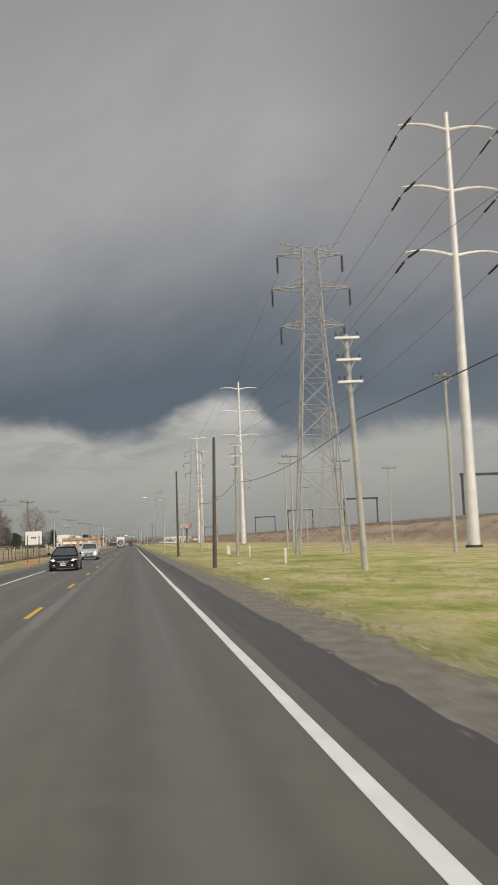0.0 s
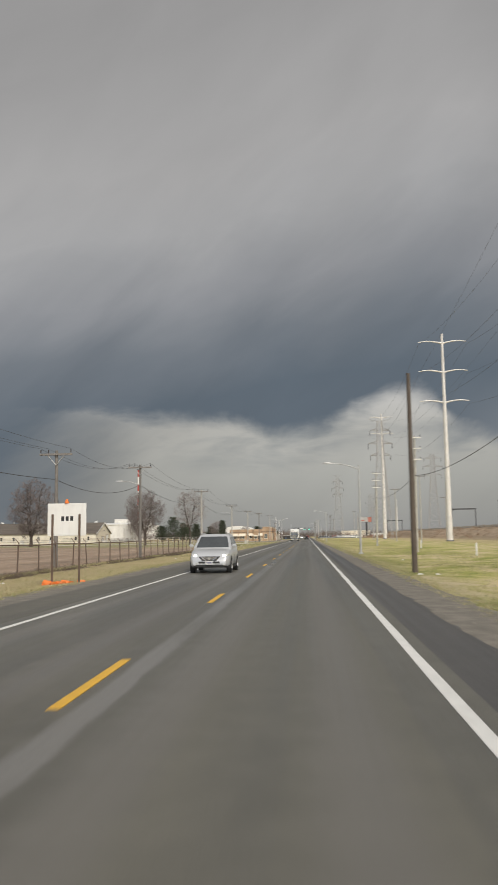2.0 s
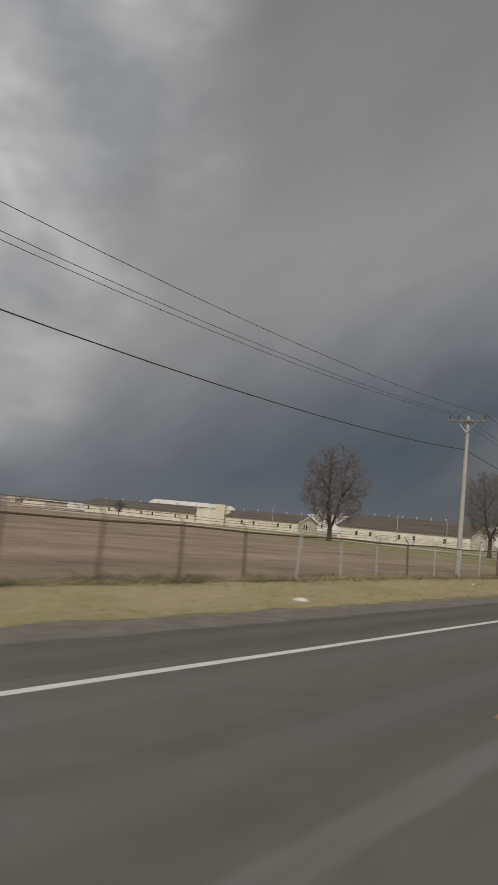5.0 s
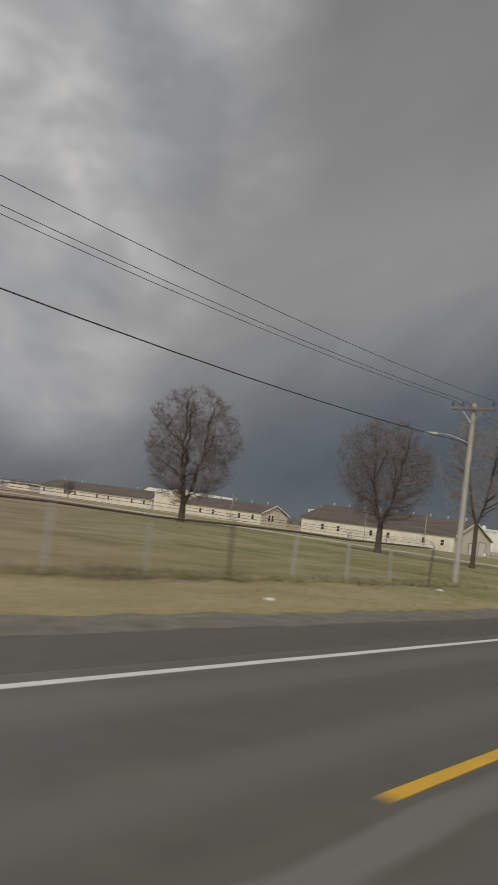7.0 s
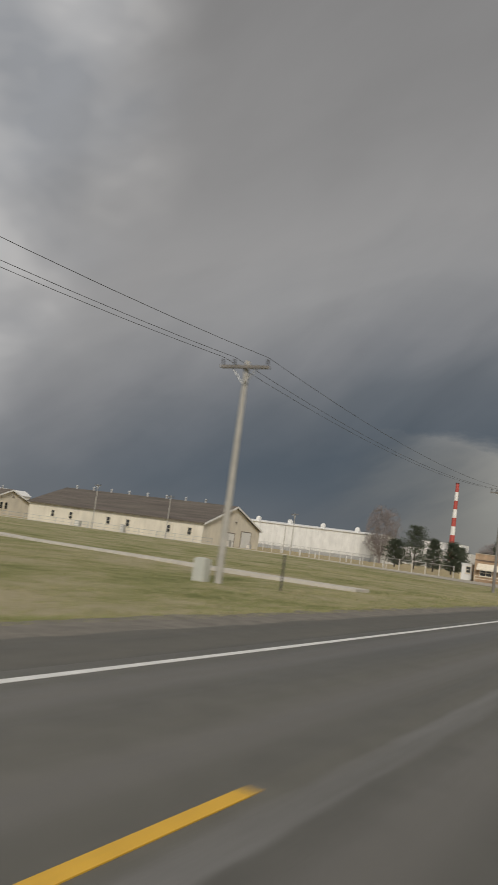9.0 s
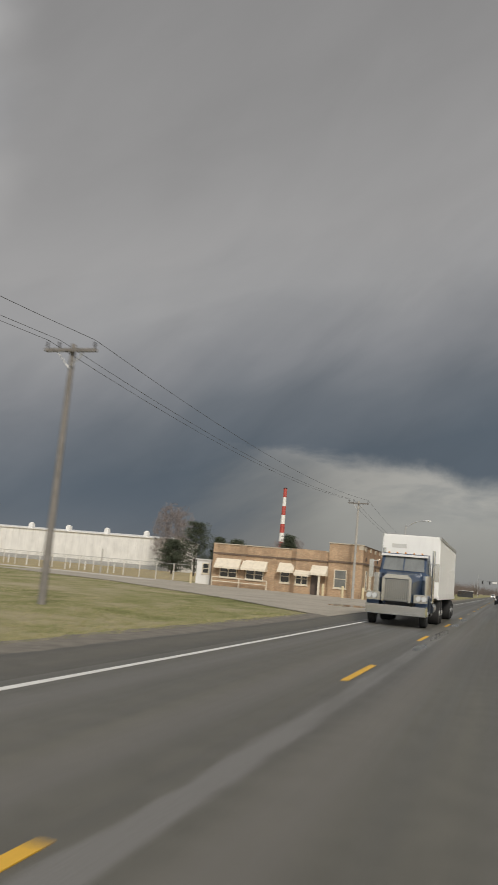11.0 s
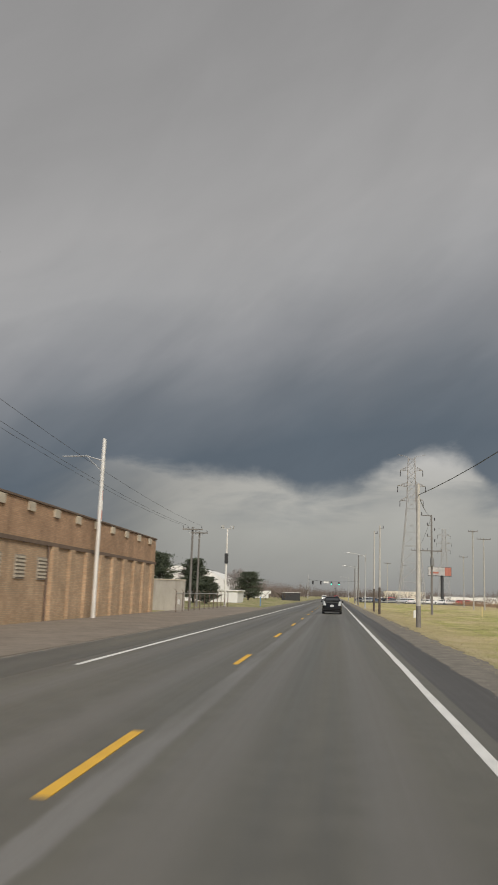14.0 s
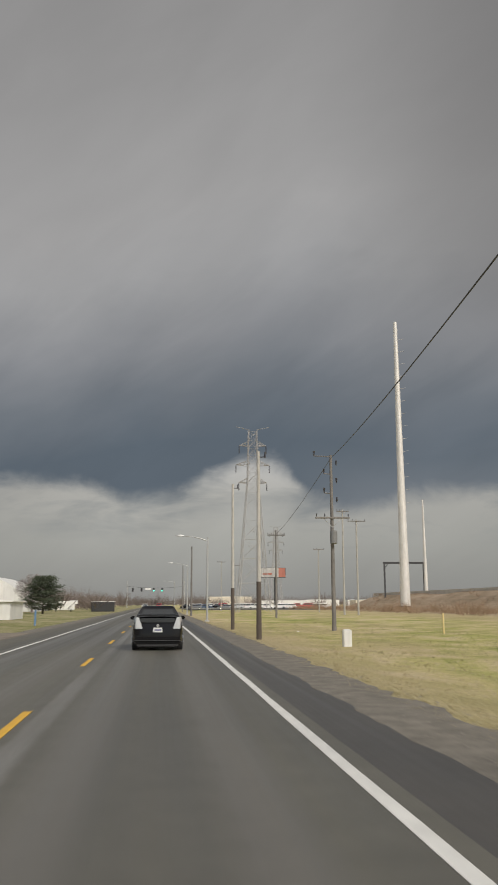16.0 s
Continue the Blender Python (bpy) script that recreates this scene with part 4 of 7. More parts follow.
# portals over the track on the embankment
for px_, y in ((55.5, 71), (55.5, 150), (55.5, 229), (55.5, 308), (55.5, 387), (50.0, 586)):
    p = thing("track_portal", (px_, y, ground_z(px_, y) - 0.1 if y > 500 else 3.3), "dark steel portal frame on top of the embankment", "gantry", "track portals")
    for x in (0, 9.0):
        part("post", Form().box(x - 0.16, x + 0.16, -0.16, 0.16, -0.3, 7.9), DARKSTEEL, p, bevel=0.02)
    part("beam", Form().box(-0.3, 9.3, -0.18, 0.18, 7.5, 7.95), DARKSTEEL, p, bevel=0.02)
    part("bracket", Form().rod((0.1, 0, 6.7), (0.9, 0, 7.55), 0.07, n=5), DARKSTEEL, p)


def sag(a, b, drop, n=14):
    a, b = Vector(a), Vector(b)
    return [a.lerp(b, i / n) - Vector((0, 0, drop * 4 * (i / n) * (1 - i / n))) for i in range(n + 1)]


def wire(points, r, label, drop=0.5, group="overhead wires"):
    pts = []
    for a, b in zip(points, points[1:]):
        s = sag(a, b, drop)
        pts += s if not pts else s[1:]
    return solid("overhead_wire", Form().tube(pts, r, 5), WIRE, label, "wire", group)


for dx, dz in ((-0.92, 0.1), (-0.45, 0.1), (0.92, 0.1)):
    wire([(x + dx, y - 0.17, z + h + dz) for (x, y, z), h in zip(LEFT_LINE, LEFT_H)], 0.009, "thin dark power wire between the roadside poles", 0.8)
wire([(x - 0.05, y, z + h - 1.75) for (x, y, z), h in zip(LEFT_LINE[:5], LEFT_H)], 0.018, "thick dark telephone cable between the roadside poles", 0.75)
wire([(11.1, -20, 8.0), (11.2, 56.1, 7.2), (10.8, 102, 7.4), (10.9, 148, 7.4), (11.0, 196, 7.4)], 0.022, "thick dark cable between the timber poles", 0.8)
wire([(10.6, 350.0, 10.6), (4.7, 408.1, 7.6)], 0.02, "thick dark cable slung to the pale pole", 1.2)
wire([(4.7, 408.1, 7.6), (11.1, 458.0, 11.2), (14.0, 505.0, 9.9)], 0.02, "thick dark cable between the pale pole and the transformer pole", 0.35)
for s in (-1, 1):
    for i in range(3):
        pts = [(33.5 + s * 5.1, -60, (43, 36.4, 29.6)[i]), (32.9 + s * 5.1, 94, (42.2, 35.6, 28.8)[i]), (31.5 + s * 5.4, 250.7, (44.2, 37.5, 30.6)[i]), (31.0 + s * 4.6, 398.7, (47.2, 40.6, 34)[i])]
        wire(pts, 0.02, "heavy conductor between the tall steel poles", 4.5)
        # strain insulators where the conductor leaves the first pole
        a = Vector(pts[1])
        for other in (pts[0], pts[2]):
            d = (Vector(other) - a).normalized() - Vector((0, 0, 0.11))
            f = Form()
            for k in range(12):
                p0 = a + d * (0.6 + 0.24 * k)
                f.rod(p0, p0 + d * 0.14, 0.13, n=8)
            f.rod(a, a + d * 3.6, 0.035, n=5)
            solid("strain_insulator", f, INSUL, "dark string insulator at the arm of a tall steel pole", "insulator", "strain insulators")
for s in (-1, 1):
    wire([(17.4 + s * 3.1, 92, 26.5), (24.0 + s * 3.3, 330, 33.0)], 0.011, "slim conductor between the lattice pylons", 4.5)

# ---------- wire fence ----------
FX, F0, F1 = -13.5, 36.0, 222.0
fence = thing("chain_link_fence", (FX, F0, -0.12), "rusty chain-link fence with leaning outward arms along the field", "fence")
post_m = Form().rod((0, 0, -0.1), (0, 0, 1.42), 0.038, n=7).tube([(0, 0, 1.40), (0.02, 0, 1.5), (-0.16, 0, 1.72)], 0.022, 5).mesh("post", RUST, smooth=True)
pale_fence_post = Form().rod((0, 0, -0.1), (0, 0, 1.42), 0.04, n=7).tube([(0, 0, 1.40), (0.02, 0, 1.5), (-0.16, 0, 1.72)], 0.022, 5).mesh("post", GALV, smooth=True)
rng = random.Random(4)
n_post = int((F1 - F0) / 3.05) + 1
for i in range(n_post):
    p = new("post", pale_fence_post if i * 3.05 + F0 > 160 and i % 4 else post_m)
    p.parent = fence
    p.location = (rng.uniform(-0.03, 0.03), i * 3.05, 0)
    p.rotation_euler = (rng.uniform(-0.03, 0.03), rng.uniform(-0.05, 0.05), 0)
part("top_rail", Form().tube([(0, y, 1.42 + 0.03 * math.sin(y * 0.7)) for y in np.arange(0, F1 - F0, 3.05)], 0.03, 6), RUST, fence)
for dz, dx in ((1.55, -0.04), (1.64, -0.1), (1.71, -0.16)):
    part("barbed_wire", Form().tube([(dx, y, dz + 0.02 * math.sin(y * 1.3 + dz * 9)) for y in np.arange(0, F1 - F0, 3.05)], 0.006, 3), RUST, fence)
fv, ff = [], []
for s in (1, -1):
    for i in range(int((F1 - F0) / 0.11)):
        y = i * 0.11
        o = len(fv)
        fv += [(0.0, y, 0.03), (0.0, y + 0.005, 0.03), (0.0, y + 0.005 + s * 1.38, 1.41), (0.0, y + s * 1.38, 1.41)]
        ff.append((o, o + 1, o + 2, o + 3))
fab = new("wire_mesh", raw("wire_mesh", fv, ff, CHAIN))
fab.parent = fence
tagged(fab, "sagging diamond wire mesh", kind="stuff")

# second run beyond the brick building
f2 = thing("chain_link_fence", (-11.6, 419, -0.05), "grey chain-link yard fence beside the brick building", "fence")
for i in range(12):
    p = new("post", post_m)
    p.parent = f2
    p.location = (0, i * 2.7, 0)
part("top_rail", Form().rod((0, 0, 1.42), (0, 29.7, 1.42), 0.03, n=6), GALV, f2)
fv, ff = [], []
for s in (1, -1):
    for i in range(13, 257):
        y = i * 0.11
        o = len(fv)
        fv += [(0.0, y, 0.03), (0.0, y + 0.005, 0.03), (0.0, y + 0.005 + s * 1.38, 1.41), (0.0, y + s * 1.38, 1.41)]
        ff.append((o, o + 1, o + 2, o + 3))
fab = new("wire_mesh", raw("wire_mesh", fv, ff, CHAIN))
fab.parent = f2
tagged(fab, kind="stuff")

part("sign_plate", Form().box(0.02, 0.05, 0.6, 1.3, 0.6, 0.95), WHITE, f2, "small white sign plate")
# yard fence beyond the forecourt
f3 = thing("chain_link_fence", (-33.5, 379.0, -0.1), "grey chain-link fence with pale posts round the weedy lot", "fence", turn=155)
pale_post = Form().rod((0, 0, -0.1), (0, 0, 2.0), 0.06, n=7).mesh("post", STEEL, smooth=True)
for i in range(22):
    p = new("post", pale_post)
    p.parent = f3
    p.location = (i * 3.0, 0, 0)
part("top_rail", Form().rod((0, 0, 1.95), (63, 0, 1.95), 0.035, n=6), GALV, f3)
fv, ff = [], []
for s in (1, -1):
    for i in range(20, 400):
        q = i * 0.15
        o = len(fv)
        fv += [(q, 0, 0.03), (q + 0.008, 0, 0.03), (q + 0.008 + s * 1.9, 0, 1.93), (q + s * 1.9, 0, 1.93)]
        ff.append((o, o + 1, o + 2, o + 3))
fab = new("wire_mesh", raw("wire_mesh", fv, ff, CHAIN))
fab.parent = f3
tagged(fab, kind="stuff")

# rail fence in front of the sheds
rail = thing("rail_fence", (-160, 356, -0.1), "low grey pipe rail fence in front of the sheds", "fence", turn=4)
rail_post = Form().rod((0, 0, 0), (0, 0, 1.25), 0.05, n=6).mesh("post", GALV)
for i in range(26):
    p = new("post", rail_post)
    p.parent = rail
    p.location = (i * 3.6, 0, 0)
part("rail", Form().rod((0, 0, 1.22), (90, 0, 1.22), 0.04, n=6), GALV, rail)
part("rail", Form().rod((0, 0, 0.65), (90, 0, 0.65), 0.03, n=6), GALV, rail)

# ---------- roadside signs, posts and boxes ----------
sg = thing("construction_sign", (-8.8, 95.0, -0.12), "white roadside sign board on two dark posts with an orange beacon", "sign")
for x in (-0.52, 0.5):
    part("post", Form().box(x - 0.035, x + 0.035, -0.06, 0.0, -0.1, 2.6), RUST, sg, bevel=0.008)
pan = part("panel", Form().box(-0.72, 0.74, 0.0, 0.035, 1.80, 3.0), WHITE, sg, bevel=0.012)
for i in range(3):
    part("lettering_bar", Form().box(-0.2 + i * 0.17, -0.09 + i * 0.17, -0.006, 0.004, 2.35, 2.52), PLASTIC, pan)
part("beacon", Form().rod((0, 0.02, 3.0), (0, 0.02, 3.06), 0.08, n=12).rod((0, 0.02, 3.06), (0, 0.02, 3.16), 0.07, 0.03, 12), ORANGE, sg, "orange warning beacon", smooth=True)
cl = Form()
rr = random.Random(9)
for i in range(9):
    a, b = rr.uniform(-0.8, 0.8), rr.uniform(-0.35, 0.3)
    cl.rod((a, b, 0.0), (a + rr.uniform(-0.3, 0.3), b + rr.uniform(-0.2, 0.2), rr.uniform(0.05, 0.16)), 0.16, 0.07, 7)
part("ballast_cloth", cl, ORANGE, sg, "crumpled orange sheeting over the feet", smooth=True)


def marker(at, h, r, material, label, square=False):
    p = thing("marker_post", at, label, "post", "marker posts")
    f = Form()
    f.box(-r, r, -r, r, -0.2, h) if square else f.rod((0, 0, -0.2), (0, 0, h), r, n=10)
    part("post", f, material, p, bevel=r * 0.15)
    part("cap", Form().rod((0, 0, h - 0.002), (0, 0, h + 0.03), r * 0.9, r * 0.5, 10), material, p)


for at in ((12.8, 128.5), (11.5, 98.1), (10.2, 72.0), (14.0, 168.0)):
    marker((*at, -0.12), 0.95, 0.07, WHITE, "short white utility marker post in the grass")
marker((10.5, 107.5, -0.12), 0.9, 0.16, WHITE, "squat white utility box in the grass", True)
marker((-13.2, 249.7, -0.12), 1.0, 0.08, TRIM, "cream timber marker post in the grass", True)
marker((7.3, 437.7, -0.12), 0.62, 0.17, WHITE, "squat white utility box in the grass", True)
marker((15.2, 448.7, -0.1), 1.1, 0.05, plain("yellow_marker", (0.72, 0.58, 0.28), 0.6), "slim yellow gas marker post in the grass")
marker((-14.9, 266.6, -0.12), 0.85, 0.24, plain("pale_box", (0.52, 0.52, 0.47), 0.6), "pale green utility pedestal beside the pole", True)
marker((-12.6, 268.4, -0.12), 1.3, 0.035, DARKSTEEL, "thin dark steel stake in the grass")
marker((-10.5, 476.0, -0.12), 1.2, 0.08, plain("blue_marker", (0.12, 0.25, 0.45), 0.6), "blue pipeline marker post on the verge")

for at in ((-73.0, 396.0), (-70.0, 398.5), (-66.0, 397.0), (-60.0, 399.0), (-56.0, 396.0), (-51.0, 395.0)):
    marker((*at, -0.1), 1.2, 0.09, WHITE, "short white post in the weedy lot")
for at, w_, h_ in (((-108.0, 373.2), 1.2, 1.1), ((-97.0, 373.4), 0.8, 1.5), ((-78.6, 383.0), 1.0, 1.2), ((-78.4, 391.5), 0.8, 0.9)):
    c_ = thing("utility_cabinet", (*at, -0.05), "grey metal utility cabinet beside the shed wall", "cabinet", "utility cabinets")
    part("body", Form().box(-w_ / 2, w_ / 2, -0.4, 0.4, -0.1, h_), GALV, c_, bevel=0.03)
    part("door", Form().box(-w_ / 2 + 0.08, w_ / 2 - 0.08, -0.43, -0.4, 0.1, h_ - 0.1), STEEL, c_, bevel=0.01)
    part("cap", Form().box(-w_ / 2 - 0.04, w_ / 2 + 0.04, -0.45, 0.45, h_, h_ + 0.05), GALV, c_)

# ---------- trees ----------
def bare_tree(at, height, width, seed, label, twig, trunk_r=0.4, clear=0.2, leaders=2, bark=None, dense=1.0):
    """Leafless tree: a trunk that forks into leaders, boughs that reach evenly into an uneven egg-shaped crown, and a haze of fine twigs."""
    r = np.random.RandomState(seed)
    t = thing("bare_tree", at, label, "tree", "bare trees")
    wood, fine, vs, fs = Form(), Form(), [], []
    z0 = height * clear
    reach = height - z0
    mid, ry, rz = z0 + reach * 0.50, width / 2, reach * 0.52
    nodes, ways, girth = [], [], []

    def limit(q):
        return 0.90 + 0.24 * noise.noise(q.normalized() * 1.9 + Vector((seed, 0, 0))) + 0.10 * noise.noise(q.normalized() * 5.0 + Vector((0, seed, 0)))

    def target(lo, hi):
        """A point of the crown between two shares of its radius."""
        while True:
            q = Vector(r.uniform(-1, 1, 3))
            if 0.05 < q.length < 1 and lo < q.length / limit(q) * 0.95 < hi:
                return Vector((q.x * ry, q.y * ry, mid + q.z * rz))

    def bough(a, d, b, rad, n, sides, wild):
        """A branch from a to b that sets off along d and then bends to its goal."""
        ln = (b - a).length
        c1, c2 = a + d * ln * 0.4, a.lerp(b, 0.7) + Vector((0, 0, -0.06 * ln))
        pts = []
        for i in range(n + 1):
            f = i / n
            p = a * (1 - f) ** 3 + c1 * 3 * f * (1 - f) ** 2 + c2 * 3 * f * f * (1 - f) + b * f ** 3
            pts.append(p + Vector(r.normal(0, wild * ln, 3)) * min(1, 3 * f) if 0 < i < n else p)
        rs = [rad * (1 - 0.8 * i / n) for i in range(n + 1)]
        (fine if sides == 3 else wood).tube(pts, [max(q, 0.007) for q in rs], sides)
        for i in range(1, n + 1):
            nodes.append(pts[i])
            ways.append((pts[i] - pts[i - 1]).normalized())
            girth.append(rs[i])

    def host(p, arr, rise):
        """The place on the wood from which a branch to p would spring: near, and lower on the tree."""
        d = np.array(p) - arr
        flat = np.hypot(d[:, 0], d[:, 1])
        cost = np.hypot(flat, d[:, 2]) + 2.5 * np.maximum(0, rise * flat - d[:, 2])
        return int(np.argmin(cost * r.uniform(0.9, 1.15, len(cost))))

    top = Vector((0, 0, z0))
    wood.tube([(0, 0, -0.25), (0.02, 0, z0 * 0.15), (0, 0, z0 * 0.6), top], [trunk_r * 1.4, trunk_r, trunk_r * 0.9, trunk_r * 0.82], 12)
    for k in range(leaders):
        a_ = 2 * math.pi * (k + r.uniform(-0.08, 0.08)) / leaders + 0.5
        out = width * r.uniform(0.13, 0.2)
        goal = Vector((math.cos(a_) * out, math.sin(a_) * out * 0.8, z0 + reach * r.uniform(0.80, 0.9)))
        way = Vector((math.cos(a_) * 0.42, math.sin(a_) * 0.42, 1)).normalized()
        bough(top - way * trunk_r * 0.5, way, goal, trunk_r * (0.68 if leaders < 4 else 0.5), 12, 8, 0.010)
    for lo, hi, count, rise, thick, n, sides, wild in ((0.5, 0.88, 34, 0.5, 0.6, 6, 6, 0.018), (0.35, 0.95, 210, 0.4, 0.55, 4, 4, 0.02), (0.25, 1.0, 1200, 0.25, 0.5, 3, 3, 0.02)):
        arr = np.array(nodes)
        for k in range(int(count * (1 if count < 100 else dense))):
            p = target(lo, hi)
            i = host(p, arr, rise)
            ln = (p - nodes[i]).length
            d = (ways[i] * 0.6 + (p - nodes[i]).normalized()).normalized()
            bough(nodes[i], d, p, min(girth[i] * thick, 0.010 + 0.016 * ln), n, sides, wild)
    # twigs, from the thin wood outwards
    tips = [i for i in range(len(nodes)) if girth[i] < 0.03]
    for k in range(int(34000 * dense * (width * reach / 160))):
        i = tips[r.randint(len(tips))]
        d = (ways[i] * 0.55 + Vector((0, 0, 0.2)) + Vector(r.normal(0, 0.42, 3))).normalized()
        a, ln = nodes[i], r.uniform(0.35, 1.0)
        q = a + d * ln
        e = Vector((q.x / ry, q.y / ry, (q.z - mid) / rz))
        if e.length > limit(e) * 1.06:
            ln *= 0.5
        s_ = d.cross(Vector(r.normal(0, 1, 3))).normalized() * (0.009 if k % 4 == 0 else 0.0055)
        for b, d2, l2 in ((a, d, ln), (a + d * ln * r.uniform(0.2, 0.6), (d + Vector(r.normal(0, 0.4, 3))).normalized(), ln * 0.7)):
            o = len(vs)
            vs.extend([tuple(b - s_), tuple(b + s_), tuple(b + d2 * l2)])
            fs.append((o, o + 1, o + 2))
    part("trunk", wood, bark or BARK, t, "trunk and forking limbs", smooth=True)
    o = len(vs)
    vs.extend(tuple(p) for p in fine.v)
    fs.extend(tuple(i + o for i in f) for f in fine.f)
    c = new("crown", raw("crown", vs, fs, twig))
    c.parent = t
    tagged(c, "fine bare twigs")
    return t


bare_tree((-67.8, 265.2, -0.1), 16.6, 13.6, 3, "large bare oval-crowned tree in the grass", TWIG, 0.45, 0.13, 3)
bare_tree((-38.7, 261.6, -0.1), 13.4, 11.0, 8, "large bare round-crowned tree in the grass", TWIG, 0.33, 0.2, 2)
bare_tree((-27.2, 257.0, -0.1), 13.0, 8.8, 15, "bare upright tree with a pinkish crown in the grass", TWIG_TAN, 0.21, 0.28, 2, None, 0.45)
bare_tree((-92.5, 515.5, -0.1), 20.2, 14.0, 21, "tall bare tan multi-stemmed tree beside the white warehouse", TWIG_TAN, 0.42, 0.08, 6, TWIG_TAN)
bare_tree((-38.0, 575.0, -0.1), 8.5, 8.0, 27, "bare reddish tree beside the evergreen", TWIG_TAN, 0.3, 0.12, 3)
bare_tree((-26.5, 585.0, -0.1), 8.0, 8.0, 29, "bare reddish tree beside the evergreen", TWIG_TAN, 0.3, 0.12, 3, TWIG_TAN)
bare_tree((-42.0, 455.0, -0.1), 9.5, 9.0, 33, "bare tan tree behind the brick building", TWIG_TAN, 0.25, 0.15, 3)
bare_tree((-215.0, 372.0, -0.1), 6.0, 5.0, 31, "small bare tree beside the sheds", TWIG, 0.15, 0.2, 2)


def evergreen(at, height, width, seed, label, cone=0.6, boughs=84):
    """Pine: layered boughs that carry tufts of fine needles, with gaps between them."""
    rnd = np.random.RandomState(seed)
    t = thing("evergreen_tree", at, label, "tree", "evergreen trees")
    part("trunk", Form().rod((0, 0, -0.2), (0, 0, height * 0.9), 0.2, 0.04, 8), BARK, t, smooth=True)
    limbs, vs, fs = Form(), [], []
    for i in range(boughs):
        hh = (i + rnd.rand()) / boughs
        az_ = i * 2.4 + rnd.normal(0, 0.4)
        z = height * (0.07 + 0.86 * hh)
        reach = width * 0.5 * rnd.uniform(0.55, 1.15) * (1 - hh ** 1.6 * (0.45 + cone * 0.6)) * min(1.0, 0.72 + hh * 2.0)
        d = np.array((math.cos(az_), math.sin(az_), 0.22 + 0.35 * hh))
        limbs.rod((0, 0, z), tuple(np.array((0, 0, z)) + d * reach * 0.95), 0.045, 0.012, 4, False)
        n = 150
        f = rnd.uniform(0.25, 1.0, n) ** 0.8
        c = np.array((0, 0, z)) + d * (reach * f)[:, None]
        c += rnd.normal(0, 1, (n, 3)) * np.array((0.07 * width, 0.07 * width, 0.022 * height)) * (0.45 + 0.55 * f)[:, None]
        u = rnd.normal(0, 1, (n, 3)) * np.array((1, 1, 0.7)) + d * 0.8
        u /= np.linalg.norm(u, axis=1)[:, None]
        s = np.cross(u, rnd.normal(0, 1, (n, 3)))
        s /= np.linalg.norm(s, axis=1)[:, None]
        a = rnd.uniform(0.10, 0.22, n)[:, None]
        q = np.stack((c - s * a * 0.3, c + u * a * 1.5, c + s * a * 0.3, c - u * a * 0.5), 1).reshape(-1, 3)
        q[:, 2] = np.maximum(q[:, 2], 0.02)
        o = len(vs)
        vs.extend(map(tuple, q.tolist()))
        fs.extend((o + 4 * j, o + 4 * j + 1, o + 4 * j + 2, o + 4 * j + 3) for j in range(n))
    tagged(part("bough_frame", limbs, BARK, t), kind="stuff")
    c = new("crown", raw("crown", vs, fs, NEEDLE))
    c.parent = t
    return t


EVER = "dark green dense pine with an uneven crown"
for at, h, wd, sd_, cn in (((-64.3, 461, -0.1), 11.9, 10.0, 1, 0.5), ((-70.3, 463, -0.1), 7.4, 8.0, 2, 0.45), ((-60.2, 465, -0.1), 9.0, 6.6, 3, 0.5),
                           ((-38.5, 442, -0.1), 9.6, 5.5, 4, 0.6), ((-24.2, 472, -0.1), 6.7, 6.0, 5, 0.35), ((-20.4, 478, -0.1), 6.2, 5.2, 6, 0.35), ((-17.8, 474, -0.1), 3.6, 3.6, 9, 0.5),
                           ((-52.0, 452, -0.1), 8.2, 6.0, 11, 0.4), ((-47.0, 470, -0.1), 7.0, 6.4, 12, 0.4), ((-20.6, 557, -0.1), 6.4, 8.0, 7, 0.3), ((-66.0, 520, -0.1), 9.0, 8.0, 8, 0.5)):
    evergreen(at, h, wd, sd_, EVER, cn)

# ---------- sheds ----------
def window(parent, at, w_, h_, out, axis, panes=1, pane=None):
    """A framed window with glass; out: the way it faces along the other axis."""
    x, y, z = at

    def at_(a, d, h):
        return (x + a, y + d * out, z + h) if axis == "x" else (x + d * out, y + a, z + h)

    def block(a0, a1, z0, z1, d0, d1):
        return Form().add([at_(a, d, h) for h in (z0, z1) for d in (d0, d1) for a in (a0, a1)],
                          [(0, 2, 3, 1), (4, 5, 7, 6), (0, 1, 5, 4), (2, 6, 7, 3), (0, 4, 6, 2), (1, 3, 7, 5)])
    b, hw = 0.09, w_ / 2
    loops = [[at_(a * (hw - i), d, i if h == 0 else h_ - i) for a, h in ((-1, 0), (1, 0), (1, 1), (-1, 1))] for i, d in ((0, -0.05), (0, 0.06), (b, 0.06), (b, -0.05))]
    ring = Form().add([p for q in loops for p in q], [(i * 4 + k, i * 4 + (k + 1) % 4, (i + 1) % 4 * 4 + (k + 1) % 4, (i + 1) % 4 * 4 + k) for i in range(4) for k in range(4)])
    wd = part("window", ring, TRIM, parent)
    part("sill", block(-hw - 0.06, hw + 0.06, -0.1, -0.003, -0.05, 0.1), TRIM, wd)
    part("meeting_rail", block(-hw + b, hw - b, h_ * 0.5 - 0.03, h_ * 0.5 + 0.03, -0.03, 0.045), TRIM, wd)
    for k in range(1, panes):
        q = -hw + w_ * k / panes
        part("mullion", block(q - 0.05, q + 0.05, b, h_ - b, -0.03, 0.05), TRIM, wd)
    part("pane", block(-hw + b * 0.8, hw - b * 0.8, b * 0.5, h_ - b * 0.8, -0.02, 0.02), pane or GLASS, wd)
    return wd


